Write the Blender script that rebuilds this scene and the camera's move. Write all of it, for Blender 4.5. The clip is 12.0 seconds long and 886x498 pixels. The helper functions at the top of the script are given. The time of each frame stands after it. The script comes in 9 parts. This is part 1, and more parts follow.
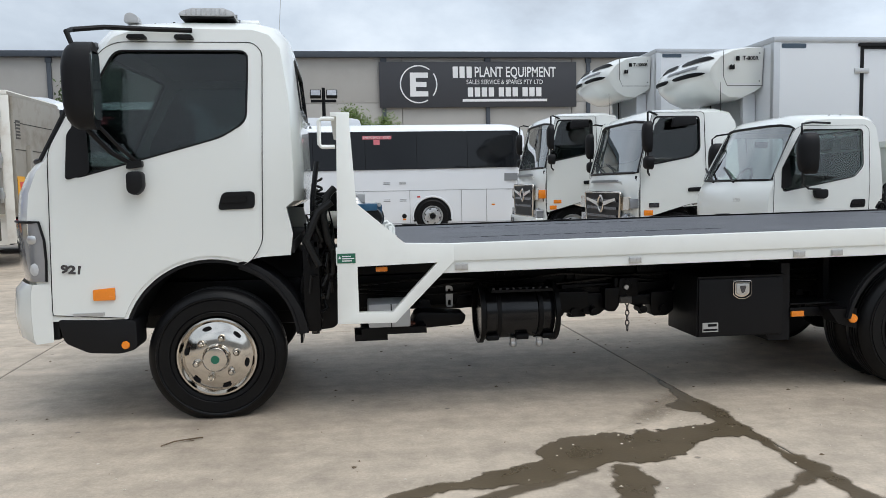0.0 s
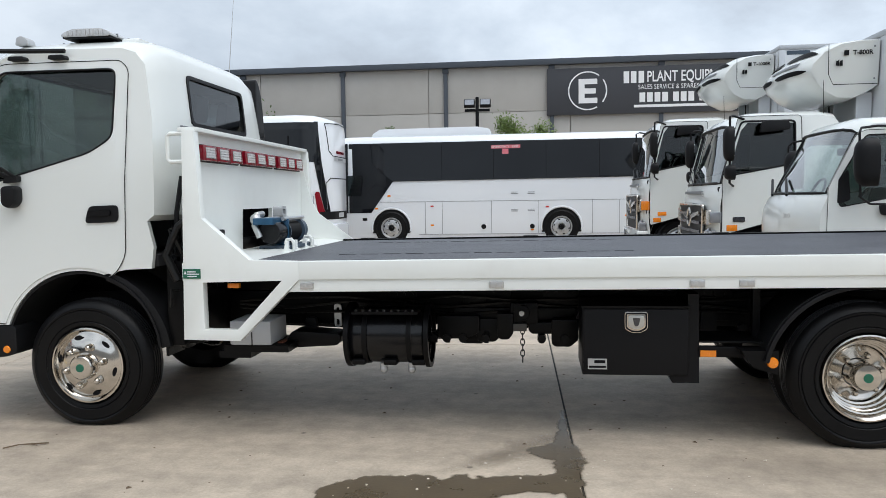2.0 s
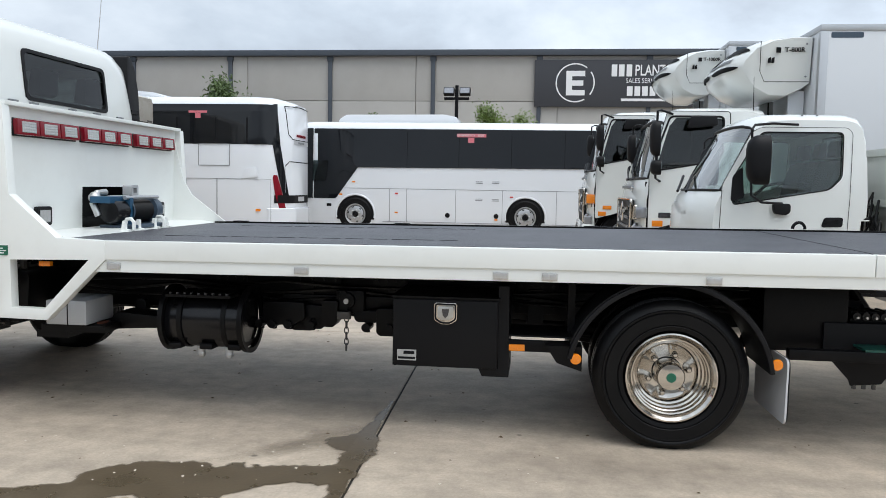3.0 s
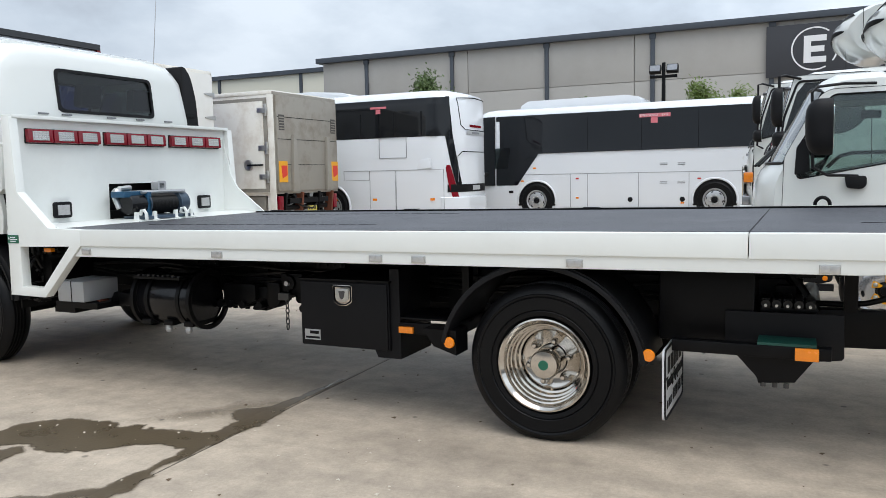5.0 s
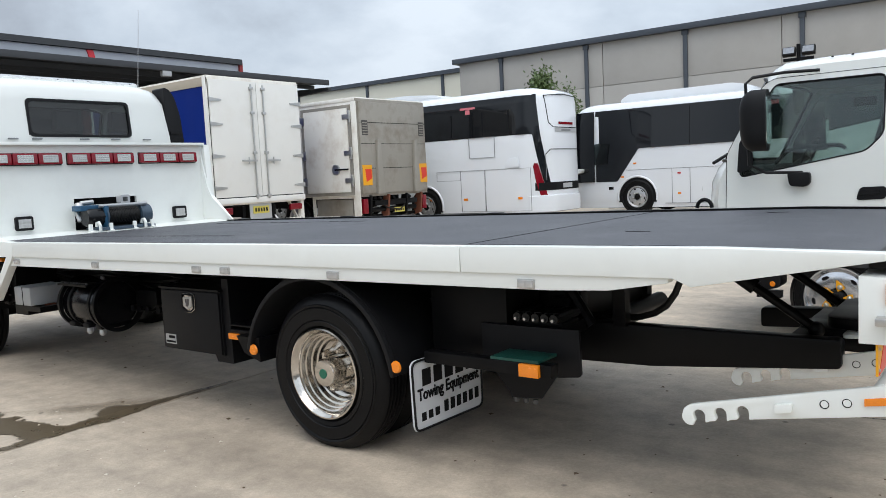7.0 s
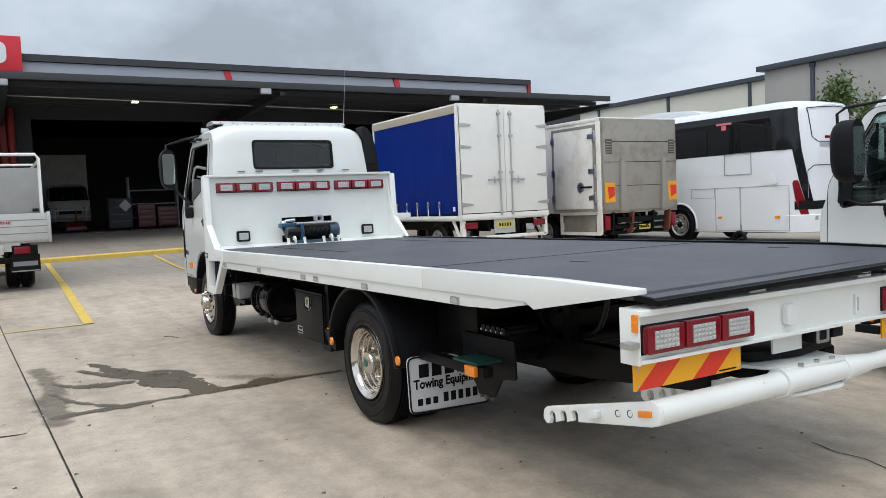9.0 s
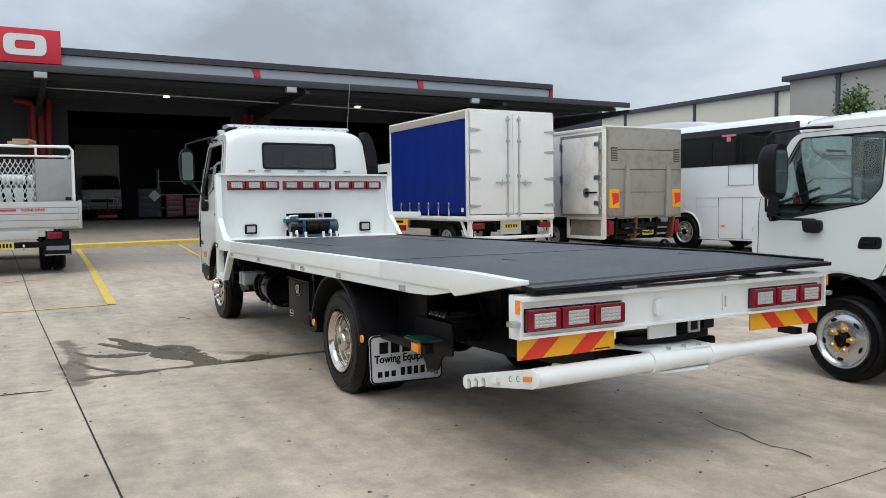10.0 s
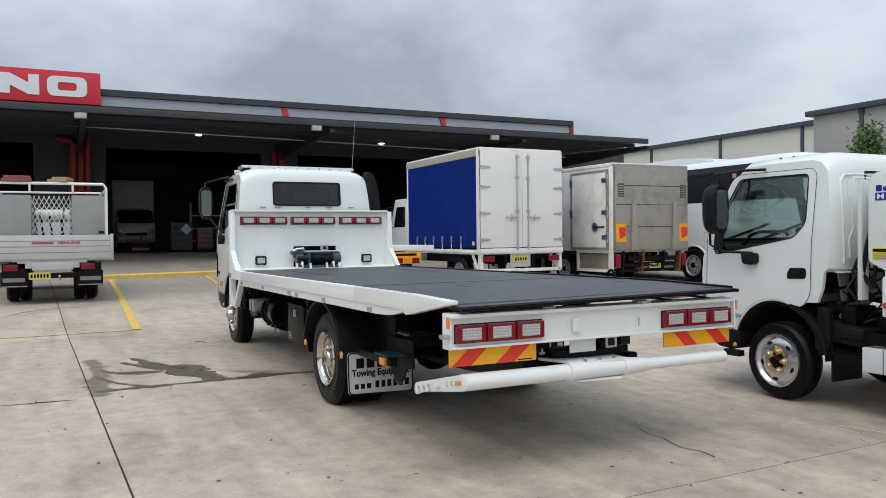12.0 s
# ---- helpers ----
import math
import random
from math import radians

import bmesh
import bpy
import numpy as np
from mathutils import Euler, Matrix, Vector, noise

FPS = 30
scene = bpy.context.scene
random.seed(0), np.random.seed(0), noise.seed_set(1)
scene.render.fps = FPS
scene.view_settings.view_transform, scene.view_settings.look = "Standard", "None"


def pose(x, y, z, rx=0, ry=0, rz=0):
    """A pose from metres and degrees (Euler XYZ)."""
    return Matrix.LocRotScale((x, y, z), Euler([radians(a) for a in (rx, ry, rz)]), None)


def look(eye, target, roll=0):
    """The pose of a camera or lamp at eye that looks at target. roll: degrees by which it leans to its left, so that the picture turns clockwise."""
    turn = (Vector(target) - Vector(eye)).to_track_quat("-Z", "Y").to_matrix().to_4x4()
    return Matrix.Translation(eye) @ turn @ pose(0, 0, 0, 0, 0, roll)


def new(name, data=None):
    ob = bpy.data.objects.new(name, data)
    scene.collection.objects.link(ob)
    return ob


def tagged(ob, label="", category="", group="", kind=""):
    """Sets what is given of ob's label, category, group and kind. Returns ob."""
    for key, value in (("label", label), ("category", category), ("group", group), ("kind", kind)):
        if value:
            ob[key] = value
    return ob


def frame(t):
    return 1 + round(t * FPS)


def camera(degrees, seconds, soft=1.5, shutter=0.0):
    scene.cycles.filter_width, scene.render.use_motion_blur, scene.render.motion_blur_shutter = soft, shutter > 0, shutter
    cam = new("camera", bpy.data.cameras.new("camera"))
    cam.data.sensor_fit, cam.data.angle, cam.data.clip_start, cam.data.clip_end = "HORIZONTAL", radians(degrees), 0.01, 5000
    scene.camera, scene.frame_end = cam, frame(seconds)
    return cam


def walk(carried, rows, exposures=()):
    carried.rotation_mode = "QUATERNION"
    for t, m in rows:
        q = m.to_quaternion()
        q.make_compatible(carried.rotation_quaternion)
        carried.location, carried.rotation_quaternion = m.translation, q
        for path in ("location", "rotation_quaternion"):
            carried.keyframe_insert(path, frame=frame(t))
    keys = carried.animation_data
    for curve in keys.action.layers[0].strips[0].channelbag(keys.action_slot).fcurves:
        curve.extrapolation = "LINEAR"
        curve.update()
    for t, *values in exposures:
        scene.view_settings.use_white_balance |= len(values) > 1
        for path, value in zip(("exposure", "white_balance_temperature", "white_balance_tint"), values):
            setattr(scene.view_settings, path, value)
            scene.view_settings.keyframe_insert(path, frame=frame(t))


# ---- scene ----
cam = camera(59.1, 12.0, soft=0.6)
PATH = [
    (0, (-1.256, -0.475, 1.356), (-1.003, 1.503, 1.197), -1.1),
    (0.5, (-0.706, -0.425, 1.373), (-0.49, 1.56, 1.247), -0.9),
    (1, (-0.253, -0.386, 1.367), (-0.221, 1.611, 1.252), -1.1),
    (1.5, (0.216, -0.263, 1.385), (0.089, 1.729, 1.267), -0.5),
    (2, (0.725, -0.197, 1.369), (0.482, 1.784, 1.238), -0.8),
    (2.5, (1.239, -0.098, 1.331), (1.026, 1.884, 1.17), 0.4),
    (3, (1.742, 0.018, 1.354), (1.503, 1.997, 1.194), 1.0),
    (3.2, (1.956, 0.055, 1.348), (1.665, 2.027, 1.191), 0.3),
    (4.8, (3.408, 0.427, 1.345), (2.63, 2.259, 1.154), -0.9),
    (5, (3.609, 0.498, 1.332), (2.767, 2.301, 1.141), -1.2),
    (5.5, (4.031, 0.726, 1.348), (3.063, 2.465, 1.146), -1.1),
    (6, (4.525, 0.899, 1.339), (3.477, 2.589, 1.12), -1.6),
    (6.5, (4.921, 1.12, 1.315), (3.814, 2.773, 1.113), -2.3),
    (6.7, (5.067, 1.239, 1.339), (3.93, 2.872, 1.145), -2.6),
    (8.3, (6.401, 1.933, 1.368), (4.819, 3.147, 1.215), -3.2),
    (8.5, (6.59, 2.004, 1.384), (4.95, 3.14, 1.244), -3.5),
    (9, (7.036, 2.027, 1.401), (5.316, 3.041, 1.282), -2.5),
    (9.5, (7.528, 1.993, 1.41), (5.786, 2.966, 1.281), -1.0),
    (10, (7.976, 2.006, 1.427), (6.223, 2.961, 1.307), -0.7),
    (10.5, (8.324, 1.946, 1.409), (6.563, 2.887, 1.293), 0.1),
    (11, (8.58, 1.954, 1.428), (6.805, 2.871, 1.342), 0.5),
    (11.5, (8.813, 2.04, 1.419), (7.024, 2.931, 1.363), 0.5),
    (12, (8.913, 2.06, 1.425), (7.121, 2.946, 1.392), -0.6),
]
walk(cam, [(t, look(eye, target, roll)) for t, eye, target, roll in PATH],
     [(0, 0.20), (1.5, 0.22), (3, 0.33), (5.5, 0.35), (6.5, 0.35), (8.5, 0.27), (10.5, 0.15), (12, 0.09)])


# ---------------------------------------------------------------- sky and sun (overcast)
world = bpy.data.worlds.new("overcast_sky")
scene.world = world
world.use_nodes = True
wn, wl = world.node_tree.nodes, world.node_tree.links
wn.clear()
SUN_AZ, SUN_EL = radians(140), radians(66)
sky = wn.new("ShaderNodeTexSky")
sky.sky_type, sky.sun_disc, sky.sun_elevation, sky.sun_rotation = "NISHITA", False, SUN_EL, SUN_AZ
sky.air_density, sky.dust_density = 1.0, 4.0
geo = wn.new("ShaderNodeTexCoord")
mapping = wn.new("ShaderNodeMapping")
mapping.inputs["Scale"].default_value, mapping.inputs["Rotation"].default_value = (1.0, 1.0, 1.75), (0, 0, radians(-17))
cloud = wn.new("ShaderNodeTexNoise")
cloud.inputs["Scale"].default_value, cloud.inputs["Detail"].default_value = 2.3, 9.0
cloud.inputs["Roughness"].default_value, cloud.inputs["Distortion"].default_value = 0.56, 0.12
ramp = wn.new("ShaderNodeValToRGB")
ramp.color_ramp.elements[0].position, ramp.color_ramp.elements[0].color = 0.36, (0.49, 0.553, 0.643, 1)
ramp.color_ramp.elements[1].position, ramp.color_ramp.elements[1].color = 0.60, (0.87, 0.965, 1.075, 1)
e = ramp.color_ramp.elements.new(0.47)
e.color = (0.66, 0.755, 0.87, 1)
mix = wn.new("ShaderNodeMix")
mix.data_type, mix.inputs["Factor"].default_value = "RGBA", 0.93
scale_sky = wn.new("ShaderNodeMix")
scale_sky.data_type, scale_sky.blend_type, scale_sky.inputs["Factor"].default_value = "RGBA", "MULTIPLY", 1.0
scale_sky.inputs["B"].default_value = (0.12, 0.12, 0.12, 1)
bg = wn.new("ShaderNodeBackground")
bg.inputs["Strength"].default_value = 1.08
wo = wn.new("ShaderNodeOutputWorld")
wl.new(geo.outputs["Generated"], mapping.inputs["Vector"])
wl.new(mapping.outputs["Vector"], cloud.inputs["Vector"])
wl.new(cloud.outputs["Fac"], ramp.inputs["Fac"])
wl.new(sky.outputs["Color"], scale_sky.inputs["A"])
wl.new(scale_sky.outputs["Result"], mix.inputs["A"])
wl.new(ramp.outputs["Color"], mix.inputs["B"])
# the cloud cover is thinner and brighter on the side where the sun stands
side = wn.new("ShaderNodeVectorMath")
side.operation, side.inputs[1].default_value = "DOT_PRODUCT", (0.75, -0.20, 0.0)
glow = wn.new("ShaderNodeMath")
glow.operation, glow.inputs[1].default_value, glow.inputs[2].default_value = "MULTIPLY_ADD", 0.26, 0.85
wl.new(geo.outputs["Generated"], side.inputs[0])
wl.new(side.outputs["Value"], glow.inputs[0])
# an overcast sky is brighter overhead than at the horizon
lift_up = wn.new("ShaderNodeSeparateXYZ")
zenith = wn.new("ShaderNodeMath")
zenith.operation, zenith.inputs[1].default_value = "MULTIPLY_ADD", 0.38
wl.new(geo.outputs["Generated"], lift_up.inputs["Vector"])
wl.new(lift_up.outputs["Z"], zenith.inputs[0])
wl.new(glow.outputs[0], zenith.inputs[2])
wl.new(zenith.outputs[0], bg.inputs["Strength"])
wl.new(mix.outputs["Result"], bg.inputs["Color"])
wl.new(bg.outputs["Background"], wo.inputs["Surface"])

sun = new("sun", bpy.data.lights.new("sun", "SUN"))
sun.data.energy, sun.data.angle, sun.data.color = 1.25, radians(50), (1.0, 0.975, 0.94)
sun.matrix_world = look((8.5, -10, 30), (0, 0, 0))


# ---------------------------------------------------------------- mesh kit
from mathutils.geometry import tessellate_polygon


class Shape:
    """Vertices and faces that grow piece by piece into one mesh."""

    def __init__(self):
        self.v, self.f = [], []

    def add(self, verts, faces):
        n = len(self.v)
        self.v += [tuple(p) for p in verts]
        self.f += [tuple(i + n for i in f) for f in faces]
        return self

    def box(self, x0, x1, y0, y1, z0, z1):
        p = [(x, y, z) for x in (x0, x1) for y in (y0, y1) for z in (z0, z1)]
        return self.add(p, [(0, 1, 3, 2), (4, 6, 7, 5), (0, 4, 5, 1), (2, 3, 7, 6), (0, 2, 6, 4), (1, 5, 7, 3)])

    def prism(self, outline, a0, a1, axis="y", holes=(), bend=None):
        """A flat outline (with holes) pushed from a0 to a1 along an axis."""
        loops = [list(outline)] + [list(h) for h in holes]
        flat = [p for loop in loops for p in loop]
        tris = tessellate_polygon([[Vector((p[0], p[1], 0)) for p in loop] for loop in loops])

        def place(p, a):
            q = {"y": (p[0], a, p[1]), "x": (a, p[0], p[1]), "z": (p[0], p[1], a)}[axis]
            return bend(*q) if bend else q

        n = len(flat)
        faces = [tuple(t) for t in tris] + [tuple(n + i for i in reversed(t)) for t in tris]
        start = 0
        for loop in loops:
            m = len(loop)
            for i in range(m):
                a, b = start + i, start + (i + 1) % m
                faces.append((a, b, b + n, a + n))
            start += m
        return self.add([place(p, a0) for p in flat] + [place(p, a1) for p in flat], faces)

    def tube(self, p0, p1, r0, r1=None, n=16, caps=True):
        p0, p1 = Vector(p0), Vector(p1)
        r1 = r0 if r1 is None else r1
        w = (p1 - p0).normalized()
        u = w.orthogonal().normalized()
        t = w.cross(u)
        ring = [(math.cos(2 * math.pi * i / n), math.sin(2 * math.pi * i / n)) for i in range(n)]
        verts = [p0 + r0 * (c * u + s * t) for c, s in ring] + [p1 + r1 * (c * u + s * t) for c, s in ring]
        faces = [(i, (i + 1) % n, n + (i + 1) % n, n + i) for i in range(n)]
        if caps:
            faces += [tuple(reversed(range(n))), tuple(range(n, 2 * n))]
        return self.add(verts, faces)

    def pipe(self, path, r, n=10, closed=False):
        path = [Vector(p) for p in path]
        m = len(path)
        verts = []
        up = None
        for i, p in enumerate(path):
            a = path[i - 1] if i or closed else p
            b = path[(i + 1) % m] if i < m - 1 or closed else p
            w = (b - a).normalized()
            u = (w.orthogonal() if up is None else up - up.dot(w) * w).normalized()
            up = u
            t = w.cross(u)
            verts += [p + r * (math.cos(2 * math.pi * k / n) * u + math.sin(2 * math.pi * k / n) * t) for k in range(n)]
        faces = []
        for i in range(m if closed else m - 1):
            j = (i + 1) % m
            faces += [(i * n + k, i * n + (k + 1) % n, j * n + (k + 1) % n, j * n + k) for k in range(n)]
        if not closed:
            faces += [tuple(reversed(range(n))), tuple(range((m - 1) * n, m * n))]
        return self.add(verts, faces)

    def lathe(self, profile, n=40, centre=(0, 0, 0)):
        """Radius and depth pairs turned round the y axis."""
        cx, cy, cz = centre
        m = len(profile)
        verts = [(cx + r * math.cos(2 * math.pi * k / n), cy + d, cz + r * math.sin(2 * math.pi * k / n)) for r, d in profile for k in range(n)]
        faces = [(i * n + k, i * n + (k + 1) % n, (i + 1) * n + (k + 1) % n, (i + 1) * n + k) for i in range(m - 1) for k in range(n)]
        return self.add(verts, faces)

    def ball(self, c, r, n=10, squash=(1, 1, 1)):
        verts, faces = [], []
        for i in range(n // 2 + 1):
            a = math.pi * i / (n // 2)
            for k in range(n):
                b = 2 * math.pi * k / n
                verts.append((c[0] + squash[0] * r * math.sin(a) * math.cos(b), c[1] + squash[1] * r * math.sin(a) * math.sin(b), c[2] + squash[2] * r * math.cos(a)))
        for i in range(n // 2):
            faces += [(i * n + k, i * n + (k + 1) % n, (i + 1) * n + (k + 1) % n, (i + 1) * n + k) for k in range(n)]
        return self.add(verts, faces)

    def grid(self, rows, skip=None):
        """Rows of points of one length, joined into a sheet; skip(i, j) leaves cells open."""
        m = len(rows[0])
        faces = [(i * m + j, i * m + j + 1, (i + 1) * m + j + 1, (i + 1) * m + j) for i in range(len(rows) - 1) for j in range(m - 1) if not (skip and skip(i, j))]
        return self.add([p for row in rows for p in row], faces)

    def moved(self, m):
        s = Shape()
        s.v, s.f = [tuple(m @ Vector(p)) for p in self.v], list(self.f)
        return s

    def join(self, other):
        return self.add(other.v, other.f)


def bent(points, r=0.03, n=4):
    """A closed outline with its corners rounded."""
    out = []
    m = len(points)
    for i in range(m):
        p, a, b = Vector(points[i]), Vector(points[i - 1]), Vector(points[(i + 1) % m])
        d = min(r, (a - p).length * 0.45, (b - p).length * 0.45)
        s, e = p + (a - p).normalized() * d, p + (b - p).normalized() * d
        for k in range(n + 1):
            t = k / n
            out.append(tuple((1 - t) ** 2 * s + 2 * t * (1 - t) * p + t * t * e))
    return out


def rect(x0, x1, z0, z1, r=0.0):
    p = [(x0, z0), (x1, z0), (x1, z1), (x0, z1)]
    return bent(p, r) if r else p


def grown(points, d):
    """An outline pushed outwards by about d."""
    c = sum((Vector(p) for p in points), Vector((0, 0))) / len(points)
    return [tuple(Vector(p) + (Vector(p) - c).normalized() * d) for p in points]


def arc(cx, cz, r, a0, a1, n=16):
    return [(cx + r * math.cos(radians(a0 + (a1 - a0) * i / n)), cz + r * math.sin(radians(a0 + (a1 - a0) * i / n))) for i in range(n + 1)]


def mesh_of(name, shape, material, bevel=0.0, smooth=35):
    me = bpy.data.meshes.new(name)
    me.from_pydata(shape.v, [], shape.f)
    bm = bmesh.new()
    bm.from_mesh(me)
    bmesh.ops.remove_doubles(bm, verts=bm.verts, dist=1e-5)
    bmesh.ops.recalc_face_normals(bm, faces=bm.faces)
    if bevel:
        bmesh.ops.dissolve_limit(bm, angle_limit=radians(1), verts=bm.verts, edges=bm.edges)
        sharp = [e for e in bm.edges if len(e.link_faces) == 2 and e.calc_face_angle(0) > radians(30)]
        bmesh.ops.bevel(bm, geom=sharp, offset=bevel, segments=2, affect="EDGES", profile=0.6, clamp_overlap=True)
    bm.to_mesh(me)
    bm.free()
    if smooth:
        me.shade_smooth()
        me.set_sharp_from_angle(angle=radians(smooth))
    me.materials.append(material)
    return me


def part(name, shape, material, parent, label="", bevel=0.0, smooth=35):
    """One mesh object under a thing or a part."""
    ob = new(name, mesh_of(name, shape, material, bevel, smooth))
    ob.parent = parent
    return tagged(ob, label)


def share(name, mesh, parent, m=None, label=""):
    """One more object on a mesh that stands already."""
    ob = new(name, mesh)
    ob.parent = parent
    if m is not None:
        ob.matrix_basis = m
    return tagged(ob, label)


def thing(name, m, label, category, group="", kind=""):
    """An Empty at the base of a thing, for its parts."""
    ob = new(name)
    ob.empty_display_size = 0.2
    ob.matrix_basis = m
    return tagged(ob, label, category, group, kind)


def solid(name, shape, material, label, category, group="", kind="", m=None, bevel=0.0, smooth=35):
    """A thing of one mesh."""
    ob = new(name, mesh_of(name, shape, material, bevel, smooth))
    if m is not None:
        ob.matrix_basis = m
    return tagged(ob, label, category, group, kind)


def lettering(name, text, size, material, parent, m, label="", bold=0.0, wide=1.0, align="CENTER"):
    """Raised letters in the built-in font, turned into a mesh."""
    cu = bpy.data.curves.new(name, "FONT")
    cu.body, cu.size, cu.align_x, cu.align_y, cu.extrude, cu.offset = text, size, align, "CENTER", 0.0015, bold
    cu.resolution_u = 3
    tmp = bpy.data.objects.new(name, cu)
    scene.collection.objects.link(tmp)
    me = bpy.data.meshes.new_from_object(tmp.evaluated_get(bpy.context.evaluated_depsgraph_get()))
    bpy.data.objects.remove(tmp)
    me.transform(Matrix.Diagonal((wide, 1, 1, 1)))
    me.materials.clear()
    me.materials.append(material)
    ob = new(name, me)
    ob.parent = parent
    ob.matrix_basis = m
    return tagged(ob, label)


# ---------------------------------------------------------------- materials
def material(name, colour, rough=0.5, metal=0.0, vary=0.06, scale=3.0, fine=0.0, fine_scale=60.0, bump=0.0, bump_scale=80.0, coat=0.0, rough_vary=0.08, dirt=None, dirt_amount=0.0, dirt_scale=1.2, emit=0.0, spec=0.5):
    """A surface with colour that varies at two scales, uneven gloss, fine relief and stains."""
    mt = bpy.data.materials.new(name)
    mt.use_nodes = True
    nt = mt.node_tree
    n, l = nt.nodes, nt.links
    b = n["Principled BSDF"]
    b.inputs["Metallic"].default_value, b.inputs["Coat Weight"].default_value = metal, coat
    b.inputs["Coat Roughness"].default_value = 0.05
    b.inputs["Specular IOR Level"].default_value = spec
    tc = n.new("ShaderNodeTexCoord")
    big = n.new("ShaderNodeTexNoise")
    big.inputs["Scale"].default_value, big.inputs["Detail"].default_value = scale, 6.0
    l.new(tc.outputs["Object"], big.inputs["Vector"])
    small = n.new("ShaderNodeTexNoise")
    small.inputs["Scale"].default_value, small.inputs["Detail"].default_value = fine_scale, 3.0
    l.new(tc.outputs["Object"], small.inputs["Vector"])
    add = n.new("ShaderNodeMath")
    add.operation = "MULTIPLY_ADD"
    add.inputs[1].default_value, add.inputs[2].default_value = 2 * vary, 1 - vary
    l.new(big.outputs["Fac"], add.inputs[0])
    add2 = n.new("ShaderNodeMath")
    add2.operation = "MULTIPLY_ADD"
    add2.inputs[1].default_value = 2 * fine
    l.new(small.outputs["Fac"], add2.inputs[0])
    sub = n.new("ShaderNodeMath")
    sub.operation = "SUBTRACT"
    sub.inputs[1].default_value = fine
    l.new(add.outputs[0], sub.inputs[0])
    l.new(sub.outputs[0], add2.inputs[2])
    mul = n.new("ShaderNodeMix")
    mul.data_type, mul.blend_type, mul.inputs["Factor"].default_value = "RGBA", "MULTIPLY", 1.0
    mul.inputs["A"].default_value = (*colour, 1)
    l.new(add2.outputs[0], mul.inputs["B"])
    out = mul.outputs["Result"]
    if dirt:
        dn = n.new("ShaderNodeTexNoise")
        dn.inputs["Scale"].default_value, dn.inputs["Detail"].default_value, dn.inputs["Roughness"].default_value = dirt_scale, 9.0, 0.65
        l.new(tc.outputs["Object"], dn.inputs["Vector"])
        dr = n.new("ShaderNodeMapRange")
        dr.inputs["From Min"].default_value, dr.inputs["From Max"].default_value = 0.48, 0.72
        dr.inputs["To Max"].default_value = dirt_amount
        l.new(dn.outputs["Fac"], dr.inputs["Value"])
        dm = n.new("ShaderNodeMix")
        dm.data_type = "RGBA"
        dm.inputs["B"].default_value = (*dirt, 1)
        l.new(out, dm.inputs["A"])
        l.new(dr.outputs["Result"], dm.inputs["Factor"])
        out = dm.outputs["Result"]
    l.new(out, b.inputs["Base Color"])
    rr = n.new("ShaderNodeMath")
    rr.operation = "MULTIPLY_ADD"
    rr.inputs[1].default_value, rr.inputs[2].default_value = 2 * rough_vary, rough - rough_vary
    l.new(big.outputs["Fac"], rr.inputs[0])
    l.new(rr.outputs[0], b.inputs["Roughness"])
    if bump:
        bn = n.new("ShaderNodeTexNoise")
        bn.inputs["Scale"].default_value, bn.inputs["Detail"].default_value = bump_scale, 4.0
        l.new(tc.outputs["Object"], bn.inputs["Vector"])
        bp = n.new("ShaderNodeBump")
        bp.inputs["Strength"].default_value, bp.inputs["Distance"].default_value = bump, 0.01
        l.new(bn.outputs["Fac"], bp.inputs["Height"])
        l.new(bp.outputs["Normal"], b.inputs["Normal"])
    if emit:
        b.inputs["Emission Color"].default_value, b.inputs["Emission Strength"].default_value = (*colour, 1), emit
    return mt


def glass_material(name, tint, shine):
    """A pane: clear glass that lets part of the light straight through and mirrors the rest."""
    mt = bpy.data.materials.new(name)
    mt.use_nodes = True
    n, l = mt.node_tree.nodes, mt.node_tree.links
    n.clear()
    tr = n.new("ShaderNodeBsdfTransparent")
    tr.inputs["Color"].default_value = (*tint, 1)
    gl = n.new("ShaderNodeBsdfGlossy")
    gl.inputs["Roughness"].default_value = 0.02
    lw = n.new("ShaderNodeLayerWeight")
    lw.inputs["Blend"].default_value = 0.5
    pw = n.new("ShaderNodeMath")
    pw.operation, pw.inputs[1].default_value = "POWER", 4.0
    fr = n.new("ShaderNodeMath")
    fr.operation, fr.inputs[1].default_value, fr.inputs[2].default_value = "MULTIPLY_ADD", 0.9, shine
    l.new(lw.outputs["Facing"], pw.inputs[0])
    l.new(pw.outputs[0], fr.inputs[0])
    mx = n.new("ShaderNodeMixShader")
    o = n.new("ShaderNodeOutputMaterial")
    l.new(fr.outputs[0], mx.inputs["Fac"])
    l.new(tr.outputs["BSDF"], mx.inputs[1])
    l.new(gl.outputs["BSDF"], mx.inputs[2])
    l.new(mx.outputs["Shader"], o.inputs["Surface"])
    return mt


